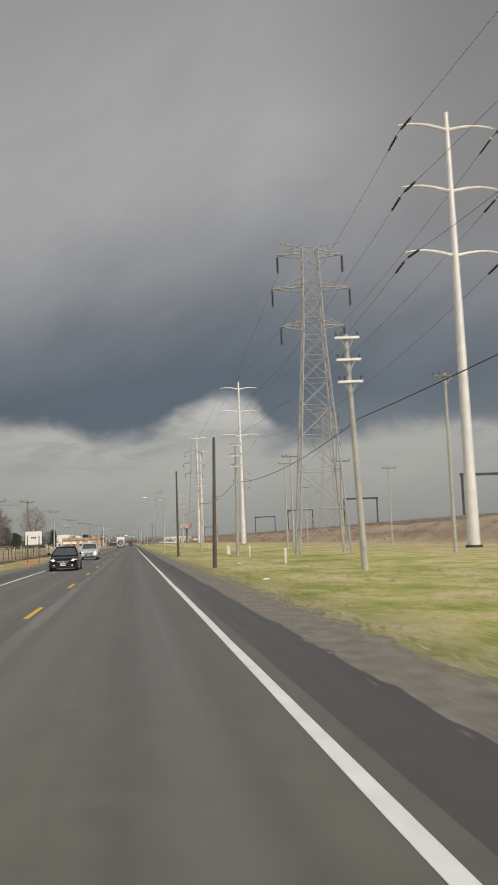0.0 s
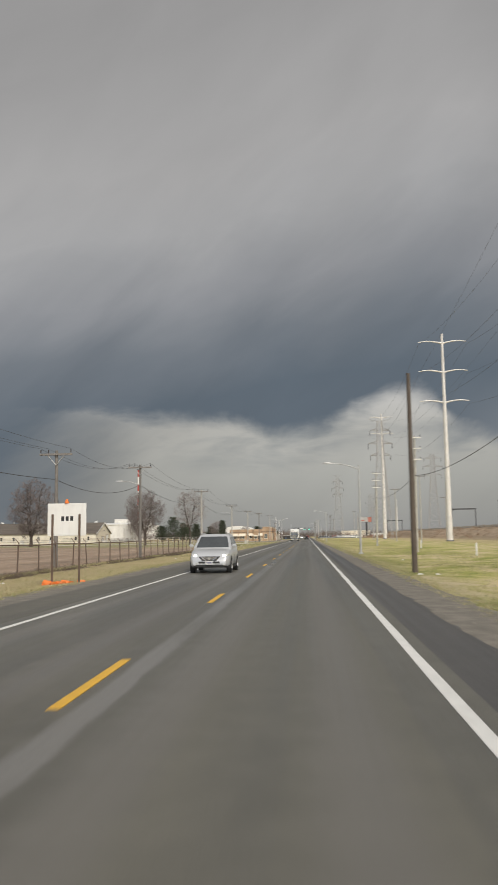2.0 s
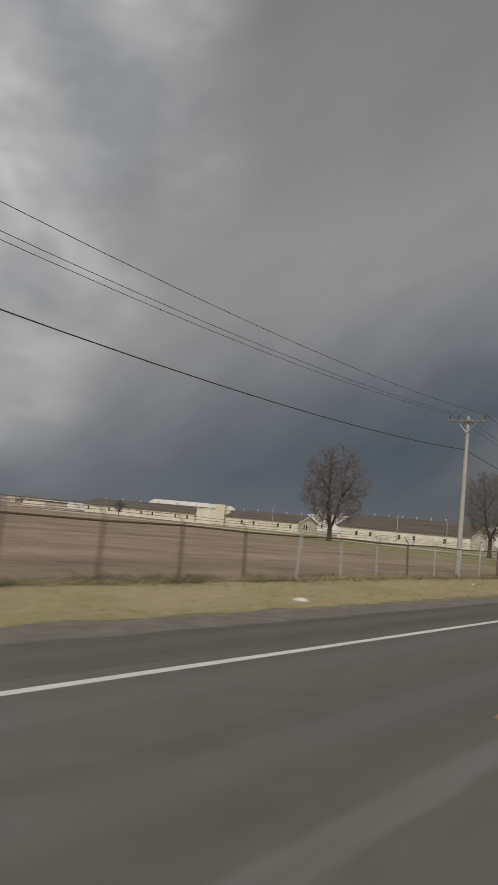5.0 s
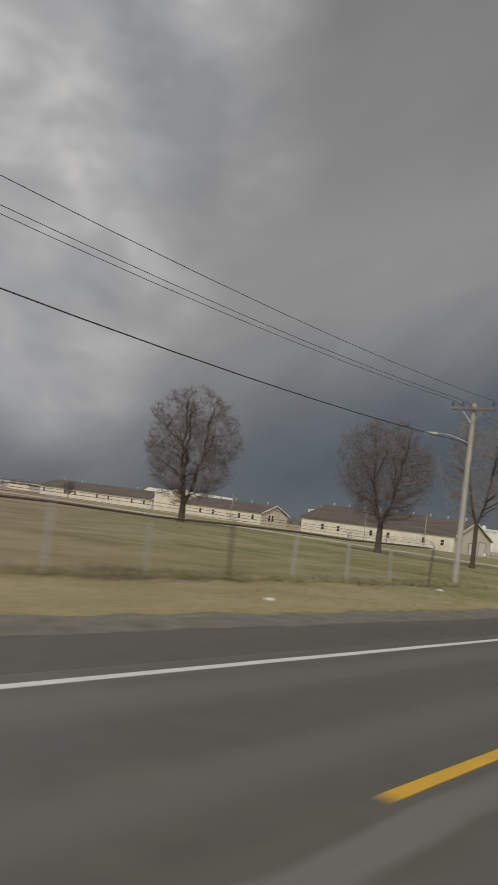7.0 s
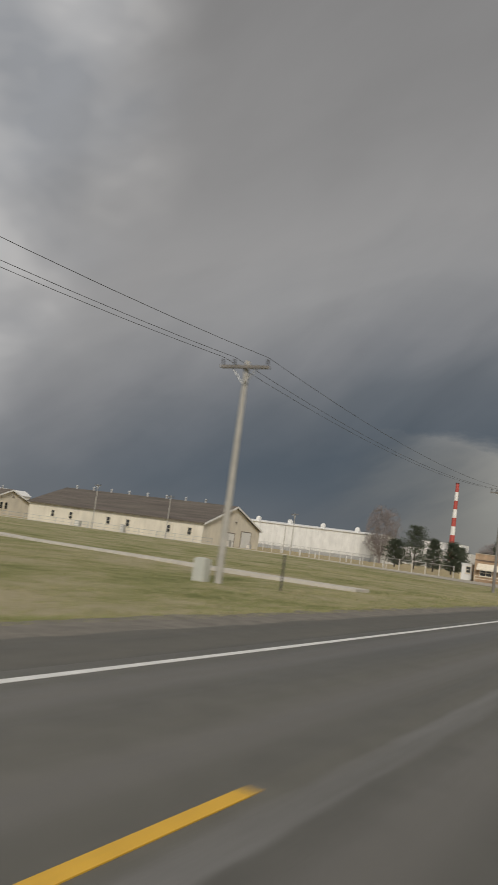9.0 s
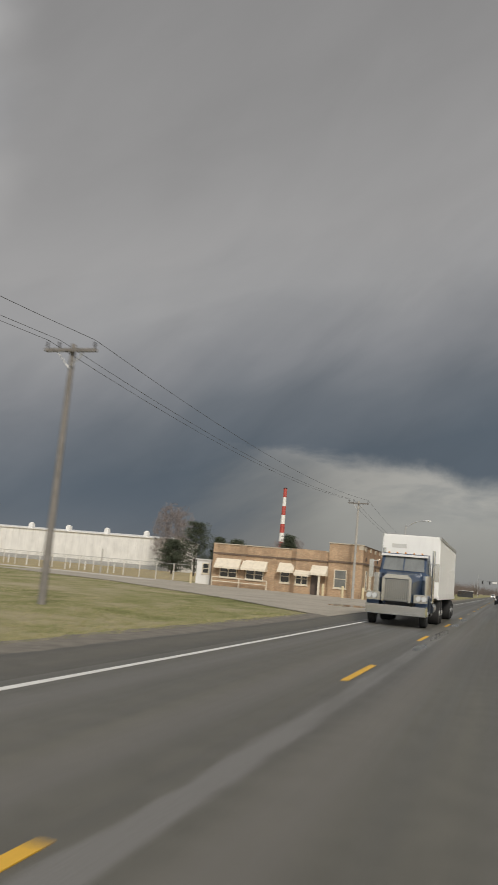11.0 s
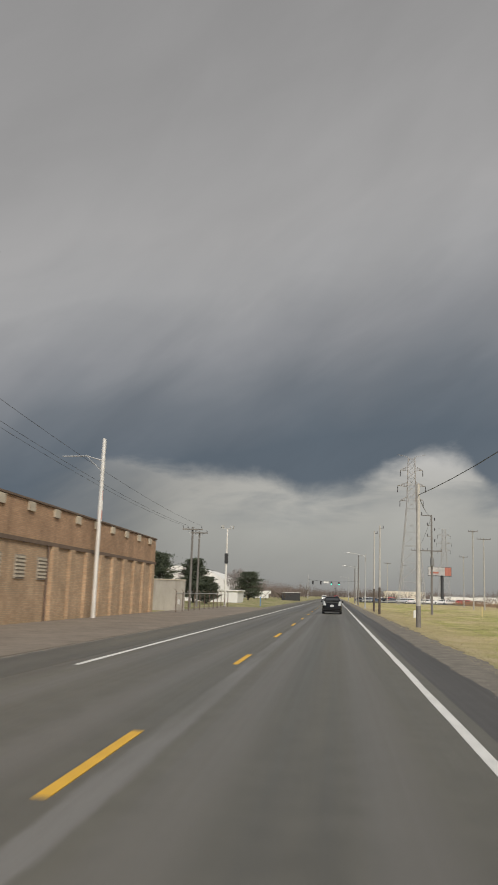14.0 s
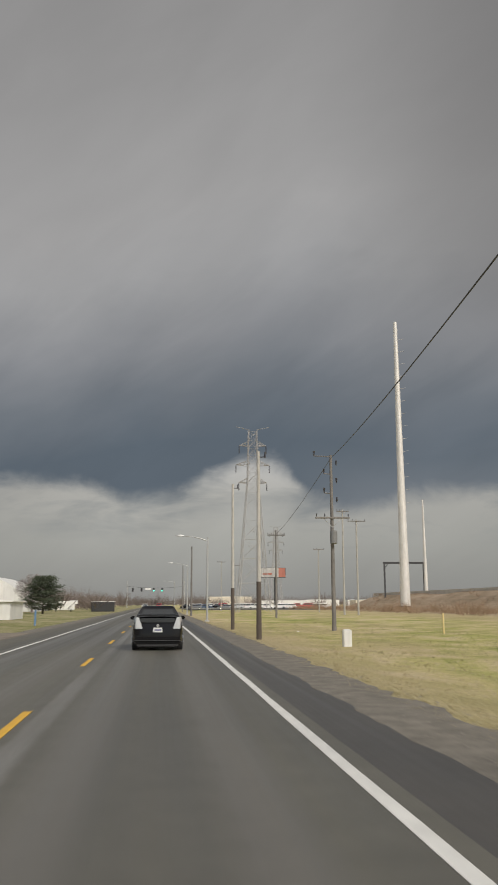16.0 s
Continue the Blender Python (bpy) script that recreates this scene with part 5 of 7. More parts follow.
def shed(x0, x1, y0, y1, eave, peak, label, mat, windows=8, vents=7, z0=-0.15, doors=(), gable_windows=()):
    """Long gabled shed; its ridge runs along x, a gable faces the road."""
    p = thing("shed", (x1, y0, z0), label, "shed", "sheds")
    L, Wd = x1 - x0, y1 - y0
    ym = Wd / 2
    part("long_wall", Form().box(-L, 0, 0, 0.25, 0, eave), mat, p)
    part("long_wall", Form().box(-L, 0, Wd - 0.25, Wd, 0, eave), mat, p)
    for xx in (-L, -0.25):
        part("gable_wall", Form().slab([(xx, 0.26, 0), (xx, Wd - 0.26, 0), (xx, Wd - 0.26, eave), (xx, ym, peak - 0.05), (xx, 0.26, eave)], (0.25, 0, 0)), mat, p)
    t = 0.22
    ov = 0.5
    sl = (peak - eave) / ym
    for s, yy in ((0, -ov), (1, Wd + ov)):
        part("roof", Form().slab([(-L - ov, yy, eave - sl * ov), (ov, yy, eave - sl * ov), (ov, ym, peak), (-L - ov, ym, peak)], (0, 0, t)), SHINGLE, p)
        part("barge_board", Form().slab([(ov + 0.01, yy, eave - sl * ov - 0.15), (ov + 0.01, yy, eave - sl * ov + t), (ov + 0.01, ym, peak + t), (ov + 0.01, ym, peak - 0.15)], (0.06, 0, 0)), WHITE, p)
    for i in range(vents):
        xx = -L * (i + 0.5) / vents
        v = part("roof_vent", Form().rod((xx, ym, peak + 0.1), (xx, ym, peak + 0.75), 0.22, n=10).rod((xx, ym, peak + 0.75), (xx, ym, peak + 1.0), 0.36, 0.12, 10), GALV, p, smooth=True)
    for i in range(windows):
        if i % 3 != 2:
            window(p, (-L * (i + 0.6) / windows, 0, 1.3), 1.0, 1.5, -1, "x")
    for y0_, y1_, hgt in doors:
        d = part("door", Form().box(0.0, 0.07, y0_, y1_, 0, hgt), WHITE, p, "pale panelled door", bevel=0.01)
        part("door_frame", Form().box(0.0, 0.1, y0_ - 0.14, y0_, 0, hgt + 0.14).box(0.0, 0.1, y1_, y1_ + 0.14, 0, hgt + 0.14).box(0.0, 0.1, y0_, y1_, hgt, hgt + 0.14), BAND, p)
        part("handle", Form().box(0.07, 0.12, y1_ - 0.3, y1_ - 0.22, 1.0, 1.2), DARKSTEEL, d)
    for yy in gable_windows:
        window(p, (0.0, yy, 1.5), 1.1, 1.7, 1, "y")
    part("wall_lamp", Form().box(0.0, 0.25, ym + 0.6, ym + 1.0, eave + 0.9, eave + 1.15), DARKSTEEL, p, bevel=0.03)
    return p


shed(-123.5, -80.0, 375.3, 398.6, 3.95, 8.0, "long cream sided shed with a brown shingle roof and roof vents", CREAM, 9, 9, doors=((9.0, 12.3, 2.7), (15.2, 19.4, 3.3)))
shed(-172.3, -142.0, 382.0, 395.4, 3.65, 6.15, "long cream sided shed with a brown roof behind the field", CREAM, 6, 5, gable_windows=(4.0, 5.6))
blk = thing("flat_roofed_block", (-180, 386, -0.1), "tall cream rendered flat-roofed block between the sheds", "building")
part("wall", Form().box(-7.6, 7.6, -1.5, 9, 0, 5.5), CREAM, blk)
part("roof", Form().box(-7.8, 7.8, -1.7, 9.2, 5.5, 5.75), TRIM, blk, bevel=0.04)
part("lean_to", Form().box(2.4, 6.2, -3.2, -1.5, 0, 7.6), TRIM, blk, "tan boxed stair tower", bevel=0.03)
shed(-245.0, -188.0, 384.0, 398.0, 3.5, 6.0, "very long cream shed with a brown roof far across the field", CREAM, 10, 6)
wr_ = thing("white_roofed_hall", (-305, 522, -0.1), "distant hall with a white roof behind the sheds", "building")
part("wall", Form().box(-24, 24, 0, 24, 0, 8.6), PALE, wr_)
part("roof", Form().loft([[(x, y, z) for x, z in ((-24.5, 8.6), (24.5, 8.6), (20, 11.0), (-20, 11.0))] for y in (-0.5, 24.5)]), WHITE, wr_)

wb = thing("warehouse", (-98, 522, -0.1), "very long white metal warehouse with roof ventilators", "warehouse")
part("wall", Form().box(-120, 0, 0, 30, 0, 9.4), PALE, wb)
part("roof", Form().slab([(-120.3, -0.4, 9.4), (0.4, -0.4, 9.4), (0.4, 15, 10.4), (-120.3, 15, 10.4)], (0, 0, 0.25)), PALE, wb)
part("roof", Form().slab([(-120.3, 30.4, 9.4), (0.4, 30.4, 9.4), (0.4, 15, 10.4), (-120.3, 15, 10.4)], (0, 0, 0.25)), PALE, wb)
part("gable_wall", Form().slab([(0.003, 0.1, 9.39), (0.003, 29.9, 9.39), (0.003, 15, 10.38)], (-0.3, 0, 0)), PALE, wb)
part("base_band", Form().box(-120, 0.05, -0.08, 0.0, 0, 1.3), GALV, wb)
for i in range(9):
    part("roof_vent", Form().box(-8 - 13.5 * i, -6.6 - 13.5 * i, 3, 4.6, 9.5, 11.3).rod((-7.3 - 13.5 * i, 3.8, 11.3), (-7.3 - 13.5 * i, 3.8, 11.7), 0.8, 0.5, 8), PALE, wb, bevel=0.05)

ch = thing("chimney", (-200.5, 1045, -0.5), "very tall red and white banded chimney stack far behind the sheds", "chimney")
for i in range(10):
    z0, z1 = i * 8.4, i * 8.4 + 8.39
    part("band", Form().rod((0, 0, z0), (0, 0, z1), 2.8 - 0.12 * i, 2.68 - 0.12 * i, 20), RED if i % 2 else WHITE, ch, smooth=True)
part("rim", Form().rod((0, 0, 84), (0, 0, 84.6), 1.9, n=20), DARKSTEEL, ch)
pl = thing("power_plant_hall", (-215, 1060, -0.5), "large pale industrial hall at the foot of the chimney", "building")
part("hall", Form().box(-40, 30, 0, 40, 0, 18).box(-20, 20, 5, 35, 18, 26), PALE, pl)

# white arched hall and yard at the road's far end
hall = thing("storage_hall", (-31.2, 596, -0.1), "white round-roofed storage hall behind the evergreens", "building")
part("shell", Form().loft([[(-13.3 + 15.5 * math.cos(math.pi * (1 - k / 16)), yy, 8.8 * math.sin(math.pi * k / 16) ** 0.95) for k in range(17)] for yy in (0, 34)]), PALE, hall, smooth=True)
part("gutter", Form().box(1.9, 2.3, 0, 34, 0.9, 1.1), GALV, hall)
yard = thing("yard_wall", (-15.6, 424.5, -0.1), "pale block wall round the yard beyond the brick building", "wall")
part("wall", Form().box(0, 3.6, 0, 0.25, 0, 2.45).box(0, 0.25, 0.25, 14, 0, 2.45), CONCRETE, yard)
part("coping", Form().box(-0.06, 3.66, -0.06, 0.31, 2.45, 2.53), COPING, yard)
low = thing("low_building", (-25.9, 498, -0.1), "low white flat-roofed building beyond the yard fence", "building")
part("wall", Form().box(0, 9.6, 0, 9, 0, 1.9), PALE, low)
part("roof", Form().box(-0.3, 9.9, -0.3, 9.3, 1.9, 2.1), WHITE, low, bevel=0.03)

# ---------- brick building ----------
BLIND = plain("glass_with_pale_blind", (0.17, 0.175, 0.165), 0.1, grain=0.3, size=1.2, bump=0, sheen=0.04)
bb = thing("brick_building", (-13.1, 372.0, -0.05), "single-storey tan brick building with stepped parapet and cream awnings", "building")
# local: x leftwards negative, y away along the road
part("front_wall", Form().box(-15.5, -3.35, 0.0, 0.35, 0, 4.3), BRICK, bb)
part("tower_wall", Form().box(-3.35, 0.0, -0.25, 0.1, 0, 5.2).box(-3.35, -3.0, 0.1, 4.2, 4.3, 5.2), BRICK, bb)
part("street_wall", Form().box(-0.35, 0.0, 0.1, 46.0, 0, 3.5), BRICK, bb)
part("parapet", Form().box(-0.35, 0.0, 0.1, 46.0, 3.5, 5.15), PARAPET_BRICK, bb, "darker red-brown brick parapet")
part("back_wall", Form().box(-15.5, -0.35, 45.65, 46.0, 0, 4.6), BRICK, bb)
part("end_wall", Form().box(-15.5, -15.15, 0.35, 45.65, 0, 4.3), BRICK, bb)
part("roof", Form().box(-15.15, -0.35, 0.35, 45.65, 3.7, 3.85), plain("tar_roof", (0.06, 0.058, 0.055), 0.9), bb)
bay = Form().loft([[(-7.2, 0.0, z), (-6.6, -0.55, z), (-4.2, -0.55, z), (-3.6, 0.0, z)] for z in (0.0, 4.42)])
part("entrance_bay", bay, BRICK, bb)
part("string_course", Form().box(-15.55, -7.2, -0.1, 0.0, 3.28, 3.45).box(-3.4, 0.06, -0.35, -0.25, 3.38, 3.55), BAND, bb)
part("string_course", Form().box(0.0, 0.1, -0.25, 46.0, 3.38, 3.55), BAND, bb)
part("string_course", Form().loft([[(-7.3, 0.0, z), (-6.66, -0.65, z), (-4.14, -0.65, z), (-3.5, 0.0, z)] for z in (3.3, 3.46)]), BAND, bb)
part("coping", Form().box(-15.6, -3.38, -0.08, 0.43, 4.3, 4.4), COPING, bb, bevel=0.015)
part("coping", Form().box(-3.43, 0.08, -0.33, 0.18, 5.2, 5.3), COPING, bb, bevel=0.015)
part("coping", Form().box(-0.43, 0.08, 0.18, 46.1, 5.15, 5.25), BAND, bb, bevel=0.015)
for xx in (-15.3, -12.2, -9.0):
    part("pilaster", Form().box(xx - 0.22, xx + 0.22, -0.08, 0.0, 0, 4.3), BRICK, bb)
for i in range(14):
    yy = 1.0 + 3.3 * i
    part("parapet_block", Form().box(0.0, 0.09, yy - 0.35, yy + 0.35, 4.72, 5.12), COPING, bb, bevel=0.01)
for i in range(9):
    yy = 24.0 + 2.6 * i
    part("pilaster", Form().box(0.0, 0.16, yy - 0.3, yy + 0.3, 0, 3.38), BRICK, bb)
for yy in (10.6, 13.0, 17.4, 20.0, 22.6):
    v = part("wall_vent", Form().box(0.0, 0.05, yy - 0.55, yy + 0.55, 1.85, 2.85), plain("vent_backing", (0.30, 0.26, 0.21), 0.8), bb)
    for k in range(6):
        part("slat", Form().box(0.05, 0.085, yy - 0.5, yy + 0.5, 1.92 + 0.155 * k, 2.0 + 0.155 * k), COPING, v)
for xx, ww, z0, hh in ((-13.75, 1.9, 0.95, 1.1), (-10.95, 1.9, 0.95, 1.1)):
    window(bb, (xx, 0, z0), ww, hh, -1, "x", 2)
window(bb, (-7.75, 0, 0.95), 1.0, 1.3, -1, "x")
window(bb, (-5.9, -0.55, 0.9), 1.3, 1.2, -1, "x", 2)
window(bb, (-2.1, -0.25, 0.9), 1.25, 1.8, -1, "x", pane=BLIND)
window(bb, (0.0, 2.3, 0.9), 1.0, 1.9, 1, "y", pane=BLIND)
window(bb, (0.0, 4.55, 0.9), 0.66, 1.9, 1, "y", pane=BLIND)
window(bb, (0.0, 5.35, 0.9), 0.66, 1.9, 1, "y", pane=BLIND)
part("corner_stone", Form().box(-0.42, 0.03, -0.28, 0.28, 4.78, 5.17), COPING, bb, "pale weathered corner stone", bevel=0.02)
for yy in (1.6, 9.5):
    part("scupper", Form().box(0.0, 0.06, yy - 0.12, yy + 0.12, 3.75, 4.15), DARKSTEEL, bb)
for yy in (8.2, 16.0, 23.2, 31.0, 40.0):
    part("downpipe", Form().rod((0.07, yy, 0.0), (0.07, yy, 3.38), 0.05, n=8), RUST, bb, smooth=True)
dr = part("door", Form().box(-4.95, -4.0, -0.62, -0.55, 0.05, 2.1), plain("dark_door_paint", (0.1, 0.075, 0.06), 0.5), bb, bevel=0.01)
part("handle", Form().box(-4.15, -4.08, -0.68, -0.62, 1.0, 1.15), CHROME, dr)


def awning(x0, x1, z0, z1, y_wall, out):
    a = part("awning", Form().slab([(x0, y_wall, z1), (x1, y_wall, z1), (x1, y_wall - out, z0 + 0.18), (x0, y_wall - out, z0 + 0.18)], (0, 0, 0.03)), AWNING, bb)
    part("valance", Form().box(x0, x1, y_wall - out - 0.02, y_wall - out, z0, z0 + 0.2), AWNING, a)
    for xx in (x0, x1 - 0.02):
        part("side_panel", Form().slab([(xx, y_wall, z1), (xx, y_wall, z0), (xx, y_wall - out, z0), (xx, y_wall - out, z0 + 0.18)], (0.02, 0, 0)), AWNING, a)


awning(-15.1, -12.45, 1.85, 2.85, 0.0, 0.8)
awning(-12.25, -9.65, 1.85, 2.85, 0.0, 0.8)
awning(-8.4, -6.75, 1.95, 2.9, -0.003, 0.9)
awning(-6.6, -5.0, 1.75, 2.3, -0.555, 0.6)
awning(-4.9, -3.3, 1.95, 2.9, -0.56, 1.0)
part("porch_post", Form().box(-4.05, -3.85, -1.5, -1.3, 0, 1.95), TRIM, bb, bevel=0.01)
rl = thing("pipe_rail", (-13.1, 371.2, -0.02), "cream painted pipe rail along the brick front", "railing")
for xx in (-15.2, -12.3, -9.4):
    part("post", Form().rod((xx, 0, 0), (xx, 0, 0.95), 0.06, n=8), TRIM, rl, smooth=True)
for z in (0.5, 0.9):
    part("rail", Form().rod((-15.2, 0, z), (-9.4, 0, z), 0.05, n=8), TRIM, rl, smooth=True)
BOLLARD = plain("faded_yellow_paint", (0.70, 0.60, 0.38), 0.6, grain=0.15, size=4, stain=0.3)
for at in ((-16.6, 370.6), (-14.6, 370.2), (-12.75, 370.9), (-30.5, 371.0)):
    b = thing("bollard", (*at, 0), "faded yellow concrete-filled pipe bollard", "bollard", "bollards")
    part("pipe", Form().rod((0, 0, 0), (0, 0, 1.05), 0.12, n=14), BOLLARD, b, smooth=True)
    part("cap", Form().rod((0, 0, 1.05), (0, 0, 1.13), 0.118, 0.05, 14), BOLLARD, b, smooth=True)
bt = thing("guard_booth", (-30.2, 374.5, -0.02), "small white guard booth beside the brick building", "booth")
part("wall", Form().box(-0.8, 0.8, -0.8, 0.8, 0, 2.5), WHITE, bt, bevel=0.02)
part("roof", Form().box(-0.95, 0.95, -0.95, 0.95, 2.5, 2.62), WHITE, bt, bevel=0.02)
window(bt, (0.25, -0.8, 1.1), 0.8, 1.1, -1, "x")
dv = thing("drain_cover", (-9.5, 345, 0.004), "dark wet drain patch in the forecourt", "drain")
part("cover", Form().loft([[(1.3 * math.cos(a) * q, 2.4 * math.sin(a) * q, z) for a in [k * 0.5236 for k in range(12)]] for q, z in ((1.0, 0.0), (0.93, 0.006))]), plain("wet_patch", (0.05, 0.046, 0.042), 0.12, grain=0.2), dv)

# ---------- vehicles ----------
def wheel(parent, at, r, w_, out):
    x, y, z = at
    ring = [(r * 0.62, -w_ / 2), (r * 0.93, -w_ / 2), (r, -w_ * 0.36), (r, w_ * 0.36), (r * 0.93, w_ / 2), (r * 0.62, w_ / 2)]
    f = Form().loft([[(x + b, y + a * math.cos(t), z + a * math.sin(t)) for t in [k * math.pi / 9 for k in range(18)]] for a, b in ring])
    wh = part("wheel", f, RUBBER, parent, "black rubber tyre on a metal rim", smooth=True)
    g = Form().rod((x - out * 0.02, y, z), (x + out * (w_ / 2 - 0.02), y, z), r * 0.62, r * 0.58, 18)
    if r > 0.45:
        g.rod((x + out * (w_ / 2 - 0.03), y, z), (x + out * (w_ / 2 + 0.03), y, z), r * 0.26, r * 0.2, 14)
        for k in range(10):
            a = k * 0.6283
            q = (y + 0.38 * r * math.cos(a), z + 0.38 * r * math.sin(a))
            g.rod((x + out * (w_ / 2 - 0.03), *q), (x + out * (w_ / 2 + 0.006), *q), 0.018, n=6)
    for k in range(5 if r < 0.45 else 0):
        a = k * 1.2566
        g.rod((x + out * (w_ / 2 - 0.02), y, z), (x + out * (w_ / 2 + 0.004), y + 0.52 * r * math.cos(a), z + 0.52 * r * math.sin(a)), r * 0.13, r * 0.09, 6)
    part("rim", g, CHROME if r < 0.45 else GALV, wh, smooth=True)


def shell(fn, s0, s1, t0, t1, ns, nt, out, thick=0.02):
    """A curved pane cut from the surface fn(s, t), a little proud of it; out: a point inside the body."""
    top, low, o = [], [], Vector(out)
    for j in range(nt + 1):
        for i in range(ns + 1):
            a, b = s0 + (s1 - s0) * i / ns, t0 + (t1 - t0) * j / nt
            p = Vector(fn(a, b))
            n = (Vector(fn(a + 0.01, b)) - p).cross(Vector(fn(a, b + 0.01)) - p).normalized()
            n = -n if n.dot(p - o) < 0 else n
            top.append(p + n * 0.007)
            low.append(p - n * (thick - 0.007))
    m, k = ns + 1, len(top)
    fs = [(j * m + i, j * m + i + 1, (j + 1) * m + i + 1, (j + 1) * m + i) for j in range(nt) for i in range(ns)]
    rim = [i for i in range(m)] + [j * m + ns for j in range(1, nt + 1)] + [nt * m + i for i in range(ns - 1, -1, -1)] + [j * m for j in range(nt - 1, 0, -1)]
    return Form().add(top + low, fs + [tuple(q + k for q in reversed(f)) for f in fs] + [(a, b, b + k, a + k) for a, b in zip(rim, rim[1:] + rim[:1])])


def car(at, turn, label, paint, L, Wd, H, hatch, suv, lit=False, group="cars"):
    """A car that faces its own +y: lofted body, curved cabin and panes, lamps, grille, wheels."""
    c = thing("car", at, label, "car", group, turn)
    hw, g = Wd / 2, 0.25 if suv else 0.18
    nose, tail = L / 2, -L / 2
    belt = H * (0.640 if suv else 0.635)
    if suv:
        prof = ((0, 0.42, 0.80, 0.16), (0.02, 0.60, 0.91, 0.06), (0.06, 0.64, 0.96, 0.02), (0.15, 0.655, 0.99, 0), (0.45, 0.65, 1.0, 0), (0.68, 0.632, 1.0, 0), (0.75, 0.612, 0.99, 0), (0.87, 0.565, 0.965, 0), (0.94, 0.525, 0.93, 0.01), (0.98, 0.44, 0.86, 0.05), (1, 0.33, 0.78, 0.09))
        fb, ft, rt, rb = 0.725, 0.555, 0.11, 0.035
    elif hatch:
        prof = ((0, 0.50, 0.86, 0.04), (0.015, 0.71, 0.93, 0.0), (0.05, 0.765, 0.96, 0), (0.12, 0.74, 0.975, 0), (0.25, 0.665, 0.99, 0), (0.5, 0.635, 1.0, 0), (0.72, 0.615, 0.99, 0), (0.80, 0.585, 0.98, 0), (0.9, 0.53, 0.94, 0), (0.96, 0.46, 0.87, 0.03), (1, 0.32, 0.76, 0.08))
        fb, ft, rt, rb = 0.79, 0.53, 0.30, 0.03
    else:
        prof = ((0, 0.48, 0.82, 0.14), (0.02, 0.62, 0.92, 0.05), (0.06, 0.665, 0.965, 0.01), (0.2, 0.66, 0.99, 0), (0.5, 0.635, 1.0, 0), (0.68, 0.62, 0.99, 0), (0.76, 0.60, 0.985, 0), (0.88, 0.55, 0.95, 0), (0.95, 0.49, 0.89, 0.02), (1, 0.33, 0.77, 0.07))
        fb, ft, rt, rb = 0.74, 0.54, 0.30, 0.14
    fr = [q[0] for q in prof]
    grid = np.unique(np.concatenate((np.linspace(0, 0.08, 6), np.linspace(0.08, 0.88, 18), np.linspace(0.88, 1, 8))))
    zt, kw, zl = (np.interp(grid, fr, [q[n] for q in prof]) for n in (1, 2, 3))
    for v in (zt, kw, zl):
        v[1:-1] = (v[:-2] + 2 * v[1:-1] + v[2:]) / 4
    cut = ((0.84, 0), (0.93, 0.04), (0.972, 0.14), (0.985, 0.30), (1.0, 0.50), (0.992, 0.66), (0.972, 0.80), (0.95, 0.90), (0.88, 0.965), (0.66, 0.995), (0.33, 1.008))
    rings = []
    for f, z1, k, z0 in zip(grid, zt * H, kw, zl + g):
        half = [(hw * k * q, tail + L * f, z0 + (z1 - z0) * t) for q, t in cut]
        rings.append(half + [(-x, y, z) for x, y, z in reversed(half)])
    part("body", Form().loft(rings), paint, c, smooth=True)

    def wide(f):
        return hw * float(np.interp(f, grid, kw))
    wb, wt, bow = hw * 0.925, hw * (0.73 if suv else 0.67), 0.10

    def half(t):
        return wb + (wt - wb) * max(t, 0) ** 1.2

    def high(t):
        return belt - 0.02 + (H - 0.05 - belt) * t

    def fore(s_, t):
        return (s_ * half(t), tail + L * (fb + (ft - fb) * t) - bow * s_ * s_, high(t))

    def aft(s_, t):
        return (s_ * half(t), tail + L * (rb + (rt - rb) * t ** (0.9 if hatch and not suv else 1.0)) + bow * 0.6 * s_ * s_, high(t))
    cab = []
    for t in (0.0, 0.25, 0.5, 0.75, 0.93, 1.0):
        a, b = [fore(q, t) for q in np.linspace(-0.93, 0.93, 7)], [aft(q, t) for q in np.linspace(0.93, -0.93, 7)]
        y0, y1 = b[0][1] + 0.06, a[0][1] - 0.06
        cab.append(a + [(half(t), y1 + (y0 - y1) * q, high(t)) for q in (0, 0.33, 0.66, 1)] + b + [(-half(t), y0 + (y1 - y0) * q, high(t)) for q in (0, 0.33, 0.66, 1)])
    sunk = [(x, y, z - 0.16) for x, y, z in cab[0]]
    cy = sum(p[1] for p in cab[-1]) / len(cab[-1])
    roof = [[(x * q, cy + (y - cy) * q, H - 0.05 + dz) for x, y, z in cab[-1]] for q, dz in ((0.94, 0.026), (0.75, 0.043), (0.35, 0.05))]
    part("cabin", Form().loft([sunk] + cab + roof), paint, c, smooth=True)
    mid = (0, tail + L * 0.42, belt * 0.9)
    part("windscreen", shell(fore, -0.86, 0.86, 0.05, 0.90, 8, 5, mid), SCREEN, c, "windscreen with the grey sky reflection in its tint", smooth=True)
    part("rear_window", shell(aft, -0.82, 0.82, 0.10, 0.86, 8, 4, mid), GLASS, c, "dark rear window", smooth=True)
    for s in (-1, 1):
        def flank(q, t):
            y0, y1 = aft(0.93, t)[1] + 0.06, fore(0.93, t)[1] - 0.06
            return (s * half(t), y0 + (y1 - y0) * q, high(t))
        for a, b in ((0.04, 0.27), (0.30, 0.60), (0.63, 0.955)) if hatch else ((0.08, 0.52), (0.56, 0.955)):
            part("side_window", shell(flank, a, b, 0.10, 0.86, 4, 4, mid), GLASS, c, smooth=True)
        r = 0.35 if suv else 0.315
